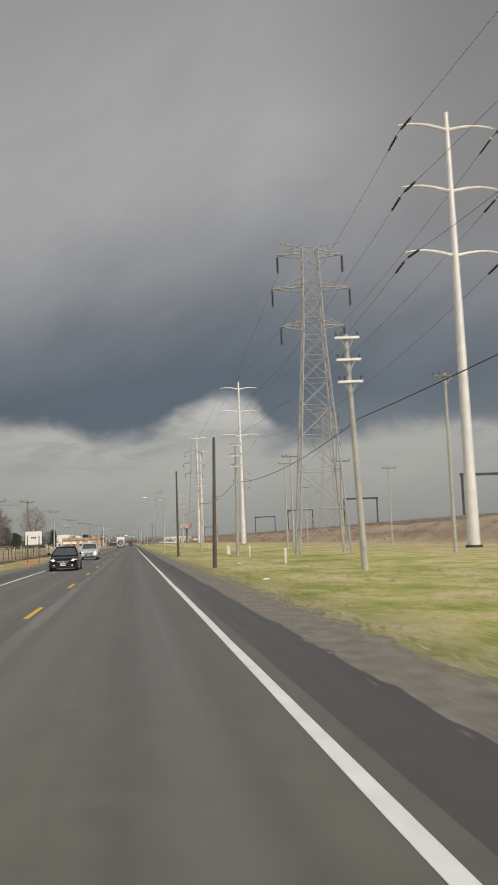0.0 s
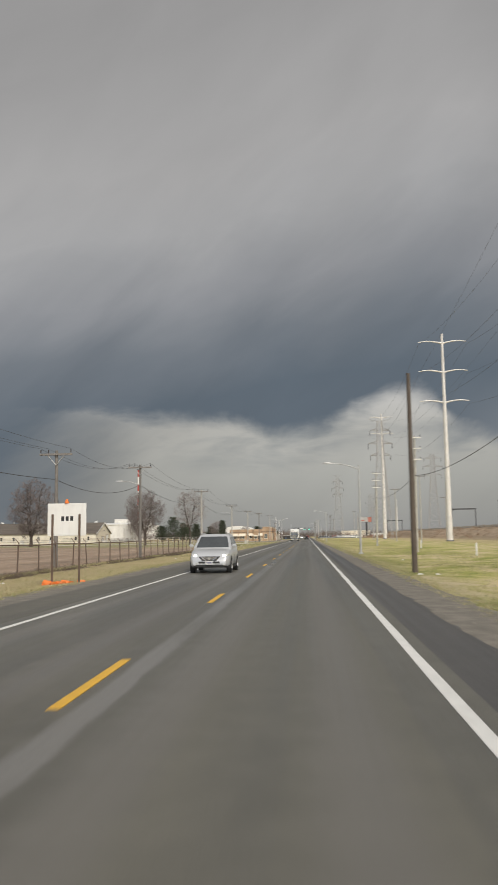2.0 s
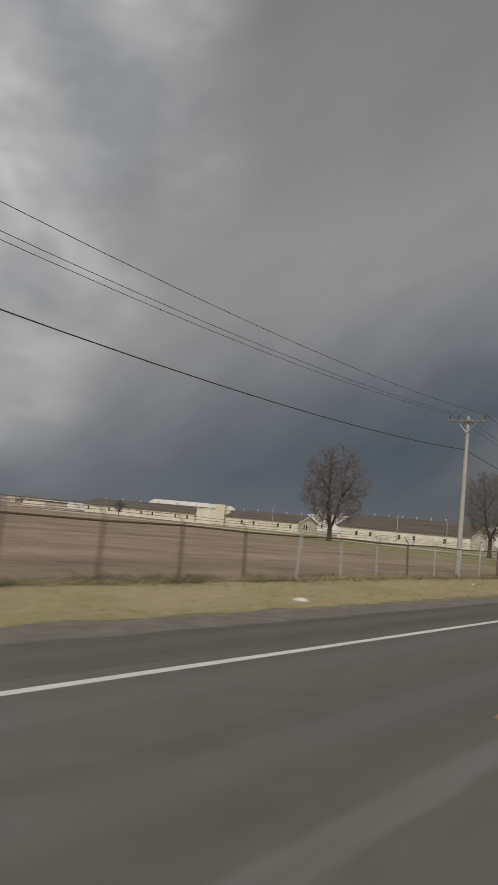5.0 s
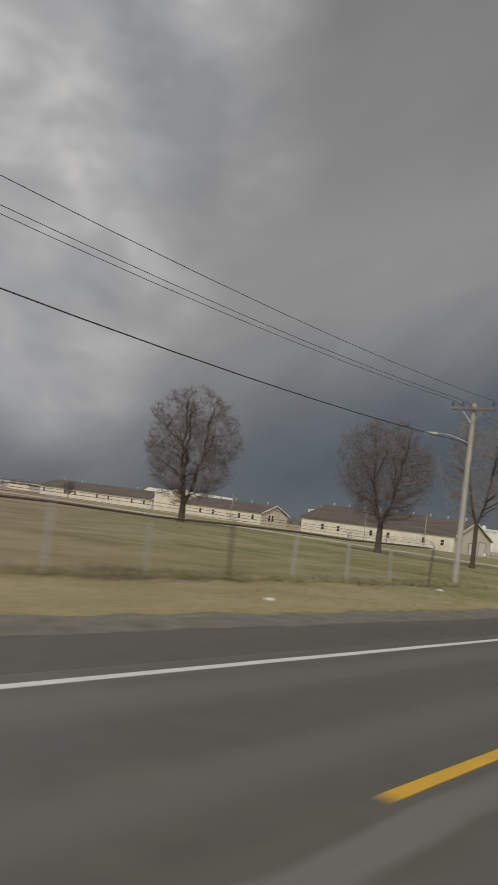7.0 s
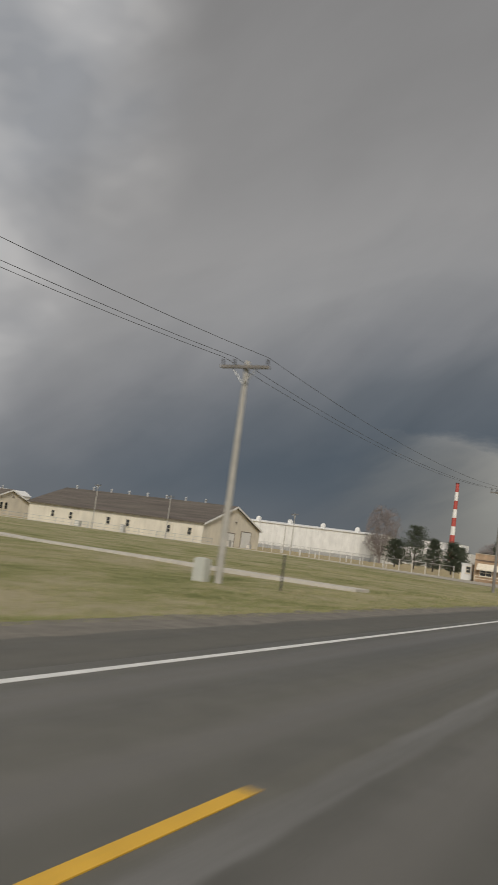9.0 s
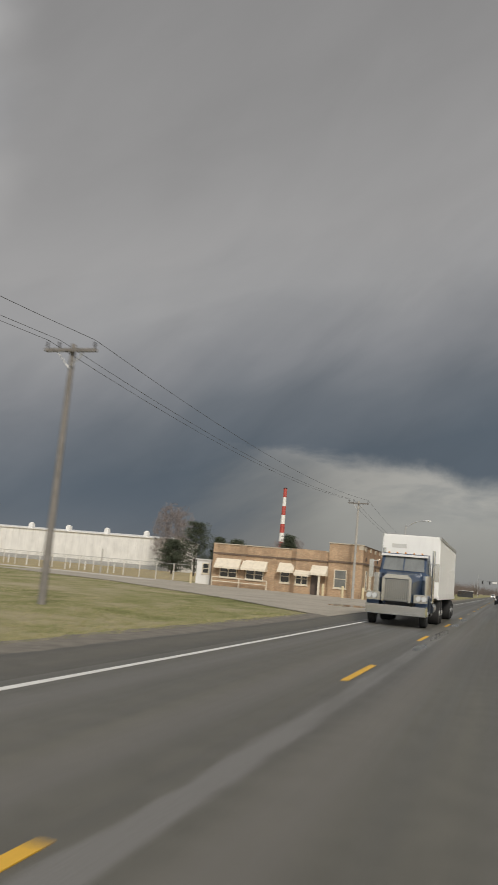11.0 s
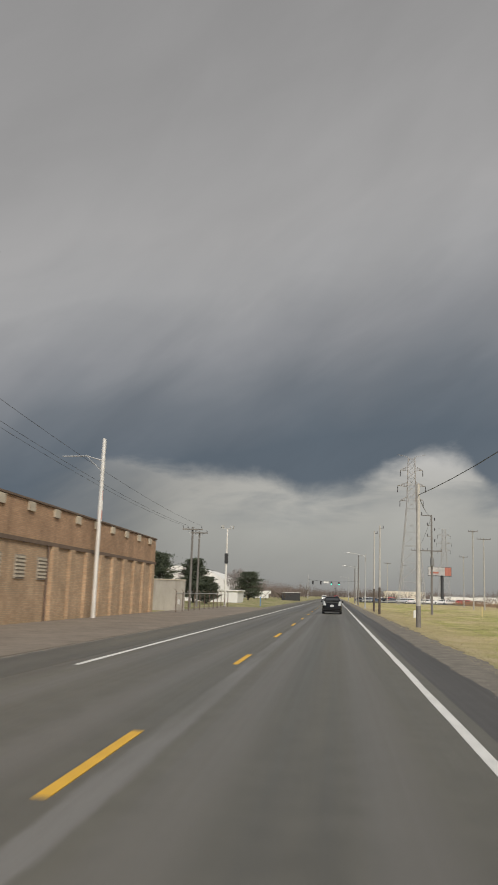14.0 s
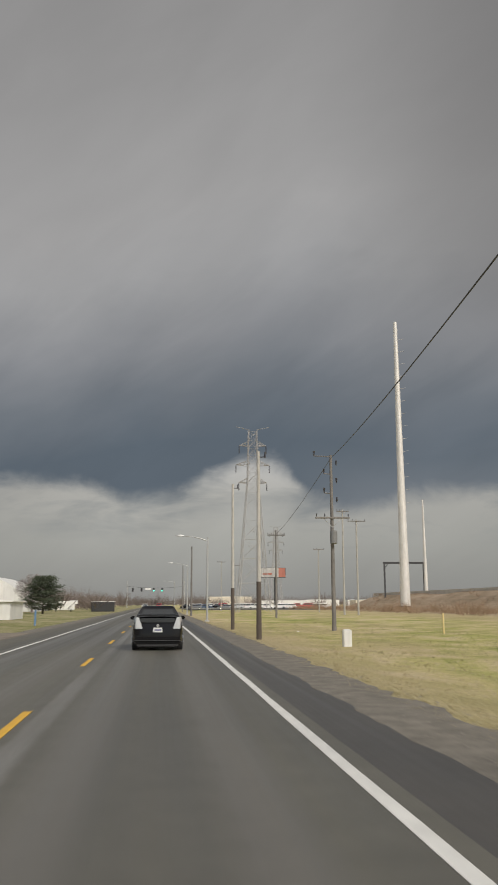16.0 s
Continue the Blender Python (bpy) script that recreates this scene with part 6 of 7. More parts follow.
        for y in (nose - 0.185 * L, tail + 0.19 * L):
            k = wide((y - tail) / L)
            part("wheel_arch", Form().rod((s * (k - 0.2), y, r), (s * (k + 0.004), y, r), r * 1.13, n=24), PLASTIC, c, smooth=True)
            wheel(c, (s * (k - 0.095), y, r), r, 0.205, s)
        lo, hi = sorted((s * hw * 0.95, s * (hw * 0.95 + 0.2)))
        part("mirror", Form().box(lo, hi, tail + L * (fb - 0.05) - 0.06, tail + L * (fb - 0.05) + 0.07, belt + 0.02, belt + 0.16), paint, c, bevel=0.04, smooth=True)
        sill = sorted((s * hw * 0.95, s * (hw * 0.985 + 0.008)))
        part("side_skirt", Form().box(*sill, tail + 0.31 * L, nose - 0.31 * L, g - 0.03, g + 0.11), PLASTIC, c, bevel=0.02)
        for q in (0.36, 0.565) if hatch else (0.34, 0.55):
            seam = sorted((s * hw * 0.955, s * (hw * 1.0 + 0.003)))
            part("door_seam", Form().box(*seam, tail + q * L - 0.005, tail + q * L + 0.005, g + 0.14, g + (belt - g) * 0.60), PLASTIC, c)
            grip = sorted((s * hw * 0.985, s * (hw * 1.0 + 0.022)))
            part("door_handle", Form().box(*grip, tail + q * L + 0.06, tail + q * L + 0.24, belt * 0.80, belt * 0.80 + 0.035), paint, c, bevel=0.01)
        # lamps follow the corner of the nose and the tail
        lens = Form().loft([[(s * wide(f) * q, tail + L * f + dy, H * z) for q, z, dy in ((0.60, 0.405, 0.03), (0.985, 0.43, 0.0), (0.985, 0.485, 0.0), (0.66, 0.455, 0.02))] for f in (0.915, 0.972)])
        hl = part("headlight", lens, LENS, c, smooth=True, bevel=0.012)
        if lit:
            part("bulb", Form().rod((s * wide(0.972) * 0.78, tail + L * 0.965, H * 0.438), (s * wide(0.972) * 0.78, tail + L * 0.972 + 0.03, H * 0.438), 0.062, 0.05, 14), LAMPLIT, hl, "lit headlight bulb")
        part("fog_lamp", Form().rod((s * hw * 0.6, nose - 0.12, g + 0.14), (s * hw * 0.6, nose + 0.01, g + 0.14), 0.06, n=12), LENS, c)
        if suv:
            z0, z1, q0 = 0.44, 0.60, 0.64
        elif hatch:
            z0, z1, q0 = 0.47, 0.74, 0.66
        else:
            z0, z1, q0 = 0.50, 0.62, 0.62
        rear = Form().loft([[(s * wide(f) * q, tail + L * f - 0.02, H * z) for q, z in ((q0, z0), (1.0, z0 + 0.01), (0.97, z1), (q0 + (0.18 if hatch and not suv else 0.08), z1))] for f in (0.002, 0.06)])
        part("tail_light", rear, TAIL if suv or not hatch else LENS, c, "red tail light" if suv or not hatch else "pale lens tail light", bevel=0.015, smooth=True)
        if hatch and not suv:
            part("stop_light", Form().loft([[(s * wide(0.02) * q, tail - 0.026, H * z), (s * wide(0.02) * q, tail + 0.03, H * z)] for q, z in ((0.84, 0.47), (0.95, 0.47))] + [[(s * wide(0.02) * q, tail - 0.026, H * z), (s * wide(0.02) * q, tail + 0.03, H * z)] for q, z in ((0.95, 0.52), (0.84, 0.52))]), TAIL, c)
    part("rear_bumper", Form().loft([[(q * hw * 0.98, tail + L * 0.05, z) for q, z in ((-1, g + 0.08), (1, g + 0.08), (1, H * 0.34), (-1, H * 0.34))], [(q * hw * 0.86, tail - 0.06, z) for q, z in ((-1, g + 0.10), (1, g + 0.10), (1, H * 0.33), (-1, H * 0.33))]]), PLASTIC if suv else paint, c, bevel=0.04, smooth=True)
    part("lower_lip", Form().loft([[(q * hw * 0.94, nose - 0.34, z) for q, z in ((-1, g - 0.02), (1, g - 0.02), (1, g + 0.12), (-1, g + 0.12))], [(q * hw * 0.66, nose + 0.015, z) for q, z in ((-1, g + 0.02), (1, g + 0.02), (1, g + 0.15), (-1, g + 0.15))]]), PLASTIC, c, bevel=0.025, smooth=True)
    part("air_intake", Form().box(-hw * 0.52, hw * 0.52, nose - 0.1, nose + 0.02, g + 0.16, g + 0.27), PLASTIC, c, bevel=0.02)
    gz0, gz1 = H * 0.315, H * 0.425
    gr_f = part("grille", Form().loft([[(q * hw, y + dy, z) for q, z, dy in ((-0.34, gz0, 0.03), (0.34, gz0, 0.03), (0.52, gz1, -0.05), (-0.52, gz1, -0.05))] for y in (nose - 0.18, nose + 0.0)]), PLASTIC, c, bevel=0.012)
    for k in range(3):
        z = gz0 + (gz1 - gz0) * (0.25 + 0.25 * k)
        part("grille_bar", Form().box(-hw * 0.36, hw * 0.36, nose - 0.02, nose + 0.022 - 0.02 * k, z - 0.008, z + 0.008), CHROME, gr_f)
    if suv:
        for s in (-1, 1):
            part("grille_trim", Form().rod((s * hw * 0.16, nose + 0.035, gz0 + 0.01), (s * hw * 0.42, nose - 0.02, gz1 + 0.01), 0.02, n=6), CHROME, gr_f)
    part("grille_badge", Form().rod((0, nose - 0.02, (gz0 + gz1) / 2), (0, nose + 0.03, (gz0 + gz1) / 2), 0.06, n=14), CHROME, gr_f)
    for y, z in ((tail - 0.055, H * (0.40 if suv else 0.455)), (nose + 0.03, g + 0.20)):
        pl_ = part("licence_plate", Form().box(-0.155, 0.155, y - 0.012, y + 0.06, z - 0.075, z + 0.08), PLATE, c, "blank pale plate", bevel=0.004)
        part("plate_bar", Form().box(-0.11, 0.11, y - 0.015, y + 0.063, z - 0.025, z + 0.03), plain("plate_ink", (0.2, 0.2, 0.3), 0.6), pl_)
    if hatch and not suv:
        part("spoiler", Form().loft([[(q * hw * 0.80, y, z) for q in (-1, 1)] + [(q * hw * 0.78, y, z + 0.035) for q in (1, -1)] for y, z in ((tail + 0.0, H * 0.775), (tail + 0.26, H * 0.785))]), paint, c, bevel=0.012, smooth=True)
        part("lower_rear_window", Form().box(-hw * 0.66, hw * 0.66, tail - 0.004, tail + 0.06, H * 0.62, H * 0.72), GLASS, c, bevel=0.015)
        part("bumper_trim", Form().loft([[(q * hw * 0.92, tail + 0.06, z) for q, z in ((-1, 0.33), (1, 0.33), (1, 0.35), (-1, 0.35))], [(q * hw * 0.84, tail - 0.075, z) for q, z in ((-1, 0.325), (1, 0.325), (1, 0.343), (-1, 0.343))]]), DARKSTEEL, c, "grey trim line on the bumper")
        part("badge", Form().rod((0, tail - 0.03, H * 0.555), (0, tail + 0.02, H * 0.555), 0.05, n=12), CHROME, c)
        part("under_valance", Form().box(-hw * 0.8, hw * 0.8, tail + 0.02, tail + 0.1, 0.13, 0.3), PLASTIC, c, bevel=0.02)
    if suv:
        part("roof_spoiler", Form().box(-wt * 0.9, wt * 0.9, tail + L * rt - 0.14, tail + L * rt + 0.1, H - 0.07, H - 0.03), paint, c, bevel=0.015)
    if hatch:
        w0 = Vector(aft(-0.05, 0.12))
        part("rear_wiper", Form().rod(w0 - Vector((0, 0.03, 0)), Vector(aft(0.45, 0.2)) - Vector((0, 0.03, 0)), 0.012, n=5), PLASTIC, c)
    return c


car((-0.35, 435.0, 0.003), 0, "black hatchback seen from behind on the road", BLACKPAINT, 4.45, 1.75, 1.49, True, False)
car((-4.05, 70.6, 0.003), 180, "black sedan with lit headlights coming along the road", BLACKPAINT, 4.6, 1.8, 1.46, False, False, True)
suv = car((-4.15, 102.9, 0.003), 180, "silver crossover with lit headlights coming along the road", SILVERPAINT, 4.6, 1.84, 1.70, True, True, True)
part("roof_rail", Form().rod((-0.6, -1.4, 1.72), (-0.6, 0.2, 1.72), 0.025, n=6), GALV, suv)
part("roof_rail", Form().rod((0.6, -1.4, 1.72), (0.6, 0.2, 1.72), 0.025, n=6), GALV, suv)

# lorry: tractor and box trailer, facing back along the road
tr = thing("truck_tractor", (-3.92, 323.9, 0.003), "dark blue long-nosed truck tractor with chrome grille and bumper", "truck", turn=180)
# local: front at y = 0, the truck reaches to -y
part("bumper", Form().loft([[(-1.22, -0.32, 0.42), (1.22, -0.32, 0.42), (1.22, -0.32, 0.84), (-1.22, -0.32, 0.84)], [(-1.16, 0.0, 0.44), (1.16, 0.0, 0.44), (1.16, 0.0, 0.80), (-1.16, 0.0, 0.80)]]), CHROME, tr, "wide chrome bumper", bevel=0.03, smooth=True)
hood = Form().loft([[(-0.56 - q * 0.2, y, 0.95), (0.56 + q * 0.2, y, 0.95), (0.60 + q * 0.28, y, z - 0.25), (0.42 + q * 0.3, y, z), (-0.42 - q * 0.3, y, z), (-0.60 - q * 0.28, y, z - 0.25)] for y, z, q in ((-0.22, 1.98, 0), (-0.9, 2.06, 0.3), (-2.1, 2.16, 1.0))])
part("hood", hood, BLUEPAINT, tr, smooth=True)
gr = part("grille", Form().box(-0.48, 0.48, -0.20, -0.12, 0.95, 1.82), plain("grille_mesh", (0.22, 0.22, 0.21), 0.35, 0.8), tr, bevel=0.01)
for k in range(13):
    part("grille_bar", Form().box(-0.46 + 0.076 * k, -0.435 + 0.076 * k, -0.12, -0.095, 0.98, 1.80), CHROME, gr)
part("grille_surround", Form().box(-0.58, -0.48, -0.22, -0.06, 0.93, 1.86).box(0.48, 0.58, -0.22, -0.06, 0.93, 1.86).loft([[(-0.58, y, 1.84), (0.58, y, 1.84), (0.42, y, 2.0), (-0.42, y, 2.0)] for y in (-0.24, -0.06)]), CHROME, tr, "polished grille shell", bevel=0.012)
for s in (-1, 1):
    fen = Form().loft([[(s * a, -1.05 + 0.72 * math.cos(t), 0.55 + 0.72 * math.sin(t)) for a in (0.72, 1.2)] + [(s * a, -1.05 + 0.62 * math.cos(t), 0.55 + 0.62 * math.sin(t)) for a in (1.18, 0.74)] for t in [k * math.pi / 10 for k in range(11)]])
    part("fender", fen, BLUEPAINT, tr, smooth=True)
    part("headlight", Form().rod((s * 0.86, -0.28, 1.12), (s * 0.86, -0.10, 1.12), 0.11, 0.1, 14).rod((s * 1.08, -0.3, 1.12), (s * 1.08, -0.12, 1.12), 0.1, n=14), LENS, tr, smooth=True)
    part("headlight_bracket", Form().box(min(s * 0.66, s * 1.2), max(s * 0.66, s * 1.2), -0.34, -0.29, 0.95, 1.28), CHROME, tr, bevel=0.02)
    part("air_cleaner", Form().rod((s * 0.98, -1.9, 1.25), (s * 0.98, -1.9, 2.05), 0.2, n=16), CHROME, tr, smooth=True)
    part("mirror", Form().box(min(s * 1.28, s * 1.46), max(s * 1.28, s * 1.46), -2.35, -2.27, 1.85, 2.6).rod((s * 1.05, -2.4, 2.6), (s * 1.38, -2.3, 2.5), 0.02, n=5).rod((s * 1.05, -2.4, 1.9), (s * 1.38, -2.3, 1.95), 0.02, n=5), CHROME, tr, bevel=0.01)
    part("fuel_tank", Form().rod((s * 0.92, -3.0, 0.72), (s * 0.92, -4.4, 0.72), 0.33, n=18), CHROME, tr, "polished fuel tank", smooth=True)
    part("exhaust_pipe", Form().rod((s * 1.08, -3.95, 0.9), (s * 1.08, -3.95, 3.2), 0.07, n=10), CHROME, tr, smooth=True)
    wheel(tr, (s * 1.02, -1.05, 0.52), 0.52, 0.28, s)
    for y in (-5.6, -6.9):
        wheel(tr, (s * 1.05, y, 0.52), 0.52, 0.5, s)
    part("step", Form().box(min(s * 0.75, s * 1.2), max(s * 0.75, s * 1.2), -2.9, -2.2, 0.45, 0.55), CHROME, tr, bevel=0.02)
cabf = Form().loft([[(-1.0 * q, y, 0.9), (1.0 * q, y, 0.9), (1.02 * q, y, 2.1), (0.93 * q, y, z), (-0.93 * q, y, z), (-1.02 * q, y, 2.1)] for y, z, q in ((-2.1, 2.2, 0.98), (-2.45, 2.92, 1.0), (-3.7, 2.98, 1.0))])
part("cab", cabf, BLUEPAINT, tr, smooth=True)
# pale base colour paints the sky's reflection into the truck's windscreen
part("windscreen", Form().slab([(-0.86, -2.10, 2.2), (0.86, -2.10, 2.2), (0.8, -2.40, 2.80), (-0.8, -2.40, 2.80)], (0, 0.03, 0.012)), plain("sky_toned_truck_screen", (0.20, 0.21, 0.205), 0.08, grain=0.2, size=1.5, bump=0, sheen=0.06), tr, "windscreen with the pale sky reflection in its tint")
part("screen_divider", Form().slab([(-0.02, -2.06, 2.2), (0.02, -2.06, 2.2), (0.02, -2.36, 2.80), (-0.02, -2.36, 2.80)], (0, 0.02, 0.012)), BLUEPAINT, tr)
part("sun_visor", Form().slab([(-0.98, -2.44, 2.86), (0.98, -2.44, 2.86), (0.98, -2.24, 2.80), (-0.98, -2.24, 2.80)], (0, 0, 0.035)), WHITE, tr, "pale sun visor")
for k in range(5):
    part("roof_light", Form().rod((-0.7 + 0.35 * k, -2.62, 2.95), (-0.7 + 0.35 * k, -2.54, 2.97), 0.045, 0.03, 8), plain("amber_lens", (0.75, 0.3, 0.04), 0.3), tr)
for s in (-1, 1):
    part("side_window", Form().slab([(s * 1.03, -2.5, 2.05), (s * 1.03, -3.4, 2.05), (s * 0.97, -3.4, 2.7), (s * 0.97, -2.55, 2.7)], (s * 0.012, 0, 0)), GLASS, tr)
part("chassis", Form().box(-0.45, 0.45, -7.6, -0.4, 0.62, 0.92), DARKSTEEL, tr, bevel=0.02)
part("fifth_wheel", Form().rod((0, -6.2, 0.92), (0, -6.2, 1.08), 0.5, n=18), DARKSTEEL, tr)

tl_ = thing("semi_trailer", (-3.92, 328.5, 0.003), "long white ribbed box semi-trailer with a grey top rail", "trailer", turn=180)
TL, TW, T0, T1 = 12.5, 1.28, 1.15, 3.86
part("box", Form().box(-TW, TW, -TL, 0.0, T0, T1), TRAILER, tl_, bevel=0.03)
rib = Form().box(0, 0.005, -0.014, 0.014, T0 + 0.22, T1 - 0.14).mesh("rib", TRAILER)
for s in (-1, 1):
    for k in range(20):
        r_ = new("rib", rib)
        r_.parent = tl_
        r_.location = (TW if s > 0 else -TW - 0.005, -0.3 - 0.62 * k, 0)
    part("top_rail", Form().box(min(s * (TW - 0.04), s * (TW + 0.03)), max(s * (TW - 0.04), s * (TW + 0.03)), -TL - 0.02, 0.02, T1 - 0.13, T1 + 0.02), GALV, tl_, bevel=0.01)
    part("bottom_rail", Form().box(min(s * (TW - 0.04), s * (TW + 0.03)), max(s * (TW - 0.04), s * (TW + 0.03)), -TL - 0.02, 0.02, T0 - 0.05, T0 + 0.12), TRAILER, tl_, bevel=0.01)
    for y in (-TL + 1.6, -TL + 2.9):
        wheel(tl_, (s * 1.02, y, 0.52), 0.52, 0.5, s)
        part("mud_flap", Form().box(s * 1.02 - 0.28, s * 1.02 + 0.28, y - 0.72, y - 0.70, 0.15, 0.85), RUBBER, tl_)
    part("landing_leg", Form().box(s * 0.75 - 0.07, s * 0.75 + 0.07, -3.2, -3.05, 0.25, T0), DARKSTEEL, tl_, bevel=0.01)
    part("underframe", Form().box(s * 0.5 - 0.06, s * 0.5 + 0.06, -TL + 0.2, -0.4, T0 - 0.35, T0 - 0.05), DARKSTEEL, tl_)
part("rear_guard", Form().box(-1.1, 1.1, -TL - 0.02, -TL + 0.1, 0.5, 0.62).box(-0.7, -0.6, -TL, -TL + 0.1, 0.62, T0).box(0.6, 0.7, -TL, -TL + 0.1, 0.62, T0), DARKSTEEL, tl_)
part("front_mark", Form().box(0.2, 0.85, 0.0, 0.006, T1 - 0.6, T1 - 0.42), plain("faded_grey_mark", (0.62, 0.61, 0.58), 0.6), tl_, "faded grey lettering bar")

# far traffic and parked cars
far_w = car((0.3, 690.0, 0.003), 0, "red pickup far ahead on the road", REDPAINT, 5.2, 1.95, 1.85, True, True)
far_s = car((-3.9, 655.0, 0.003), 180, "white crossover far ahead with lit headlights", WHITE, 4.6, 1.84, 1.68, True, True, True)
lot = random.Random(12)
GREYPAINT = plain("grey_car_paint", (0.16, 0.165, 0.17), 0.3, 0.3, grain=0.05, size=0.5, bump=0, coat=0.35, sheen=0.03)
base_cars = [far_s, suv, far_w]
for row_y, count in ((640, 8), (656, 15), (700, 18), (716, 18)):
    for i in range(count):
        x = 10 + i * 2.9 + lot.uniform(-0.5, 0.5)
        if lot.random() < 0.28:
            continue
        at_, turn_ = (x, row_y + lot.uniform(-0.9, 0.9), 0.0), lot.choice((84, 90, -88, -94))
        pick = lot.random()
        if len(base_cars) < 6:
            paint_ = (GREYPAINT, BLUEPAINT, BLACKPAINT)[len(base_cars) - 3]
            cc = car(at_, turn_, "parked car in the far lot", paint_, 4.5, 1.8, 1.5, len(base_cars) != 5, False, group="parked cars")
            base_cars.append(cc)
            continue
        src = base_cars[2] if pick < 0.06 else base_cars[lot.choice((0, 0, 0, 1, 1, 3, 4, 5))]
        cc = copy_thing(src, pose(*at_, 0, 0, turn_))
        tagged(cc, "parked car in the far lot", "car", "parked cars")
lotp = Form().slab([(8, 632, -0.06), (110, 632, -0.06), (110, 740, -0.06), (8, 740, -0.06)], (0, 0, 0.09))
solid("pavement", lotp, SHOULDER, "asphalt car park at the far junction", "pavement", kind="structure")
for i, (x, y) in enumerate(((-22.0, 602), (-12.9, 602))):
    v = thing("camper_van" if i == 0 else "storage_container", (x, y, -0.1), "white camper parked on the grass" if i == 0 else "dark storage container beside the road", "camper" if i == 0 else "container", turn=8)
    part("body", Form().box(-2.6, 2.6, -1.2, 1.2, 0.35 if i == 0 else 0.0, 2.4 if i == 0 else 2.2), WHITE if i == 0 else PLASTIC, v, bevel=0.12 if i == 0 else 0.03)
    if i == 0:
        part("cab_over", Form().box(1.6, 3.3, -1.15, 1.15, 1.7, 2.55), WHITE, v, bevel=0.1)
        part("window", Form().box(-1.5, -0.5, -1.23, -1.19, 1.3, 1.9), GLASS, v)
        for xx in (-1.6, 1.8):
            wheel(v, (xx, -1.0, 0.34), 0.34, 0.22, -1)
    else:
        part("roof", Form().box(-2.7, 2.7, -1.3, 1.3, 2.2, 2.3), WHITE, v)

gdr = thing("guard_rail", (8.5, 629, -0.05), "grey steel guard rail along the far car park", "guard rail")
part("rail", Form().box(0, 19, 0, 0.06, 0.42, 0.6), GALV, gdr, bevel=0.02)
for i in range(8):
    part("post", Form().box(0.2 + i * 2.6, 0.32 + i * 2.6, 0.06, 0.2, -0.1, 0.78), GALV, gdr)
# traffic signals across the far junction
sig = thing("traffic_signal", (-14, 790, 0), "span wire with hanging traffic signals at the far junction", "traffic signal")
for x in (0, 26):
    part("pole", Form().rod((x, 0, -0.2), (x, 0, 12.0), 0.2, 0.14, 10), GALV, sig, smooth=True)
part("span_wire", Form().tube(sag((0, 0, 9.6), (26, 0, 9.6), 0.8), 0.05, 5), WIRE, sig)
for x in (2.5, 6.5, 12.0, 15.8):
    hd = part("signal_head", Form().box(x - 0.4, x + 0.4, -0.25, 0.25, 7.2, 8.9), PLASTIC, sig, bevel=0.05)
    part("signal_lamp", Form().rod((x, -0.25, 7.55), (x, -0.3, 7.55), 0.25, n=12), SIGNAL_G if x > 10 else INSUL, hd)
part("street_sign", Form().box(8.0, 10.6, -0.05, 0.05, 7.9, 8.8), WHITE, sig, bevel=0.02)

# billboard on its own post
bl = thing("billboard", (46.5, 750, 0), "billboard with a red and white poster on a dark steel post", "billboard")
part("post", Form().rod((2.2, 0, -0.2), (2.2, 0, 12.6), 0.75, 0.7, 16), DARKSTEEL, bl, smooth=True)
fr_ = part("frame", Form().box(-4.2, 6.4, -0.3, 0.3, 12.4, 16.4), DARKSTEEL, bl, bevel=0.05)
part("poster", Form().box(-4.05, 3.4, -0.34, -0.3, 12.55, 16.25), plain("faded_poster", (0.48, 0.46, 0.43), 0.6, grain=0.3, size=0.5), fr_)
part("poster", Form().box(3.4, 6.25, -0.34, -0.3, 12.55, 16.25), BOARD_R, fr_)
part("poster_bar", Form().box(-3.2, 0.6, -0.37, -0.34, 13.4, 14.2), BOARD_R, fr_)
part("catwalk", Form().box(-4.2, 6.4, -1.2, -0.35, 12.2, 12.3), DARKSTEEL, bl)

# low store and works at the horizon
rb = random.Random(5)
for i in range(16):
    x = 60 + i * 26 + rb.uniform(-8, 8)
    hgt = rb.uniform(4, 9)
    y = rb.uniform(880, 1150)
    b = thing("far_building", (x, y, -0.2), "low pale industrial building on the horizon", "building", "far buildings")
    part("wall", Form().box(-rb.uniform(8, 20), rb.uniform(8, 18), 0, 18, 0, hgt), PALE if i % 3 else CREAM, b)
    part("roof", Form().box(-8, 8, 1, 16, hgt, hgt + 0.5), GALV, b)
for i, (x, y, wd, hgt) in enumerate(((-372, 470, 9, 3.2), (-430, 560, 22, 5.0), (-520, 600, 30, 5.5), (-640, 640, 30, 6.0))):
    b = thing("far_building", (x, y, -0.2), "low pale industrial building on the horizon", "building", "far buildings")
    part("wall", Form().box(-wd, wd, 0, 18, 0, hgt), PALE if i % 2 else CREAM, b)
    part("roof", Form().box(-wd - 0.5, wd + 0.5, -0.5, 18.5, hgt, hgt + 0.4), SHINGLE, b)

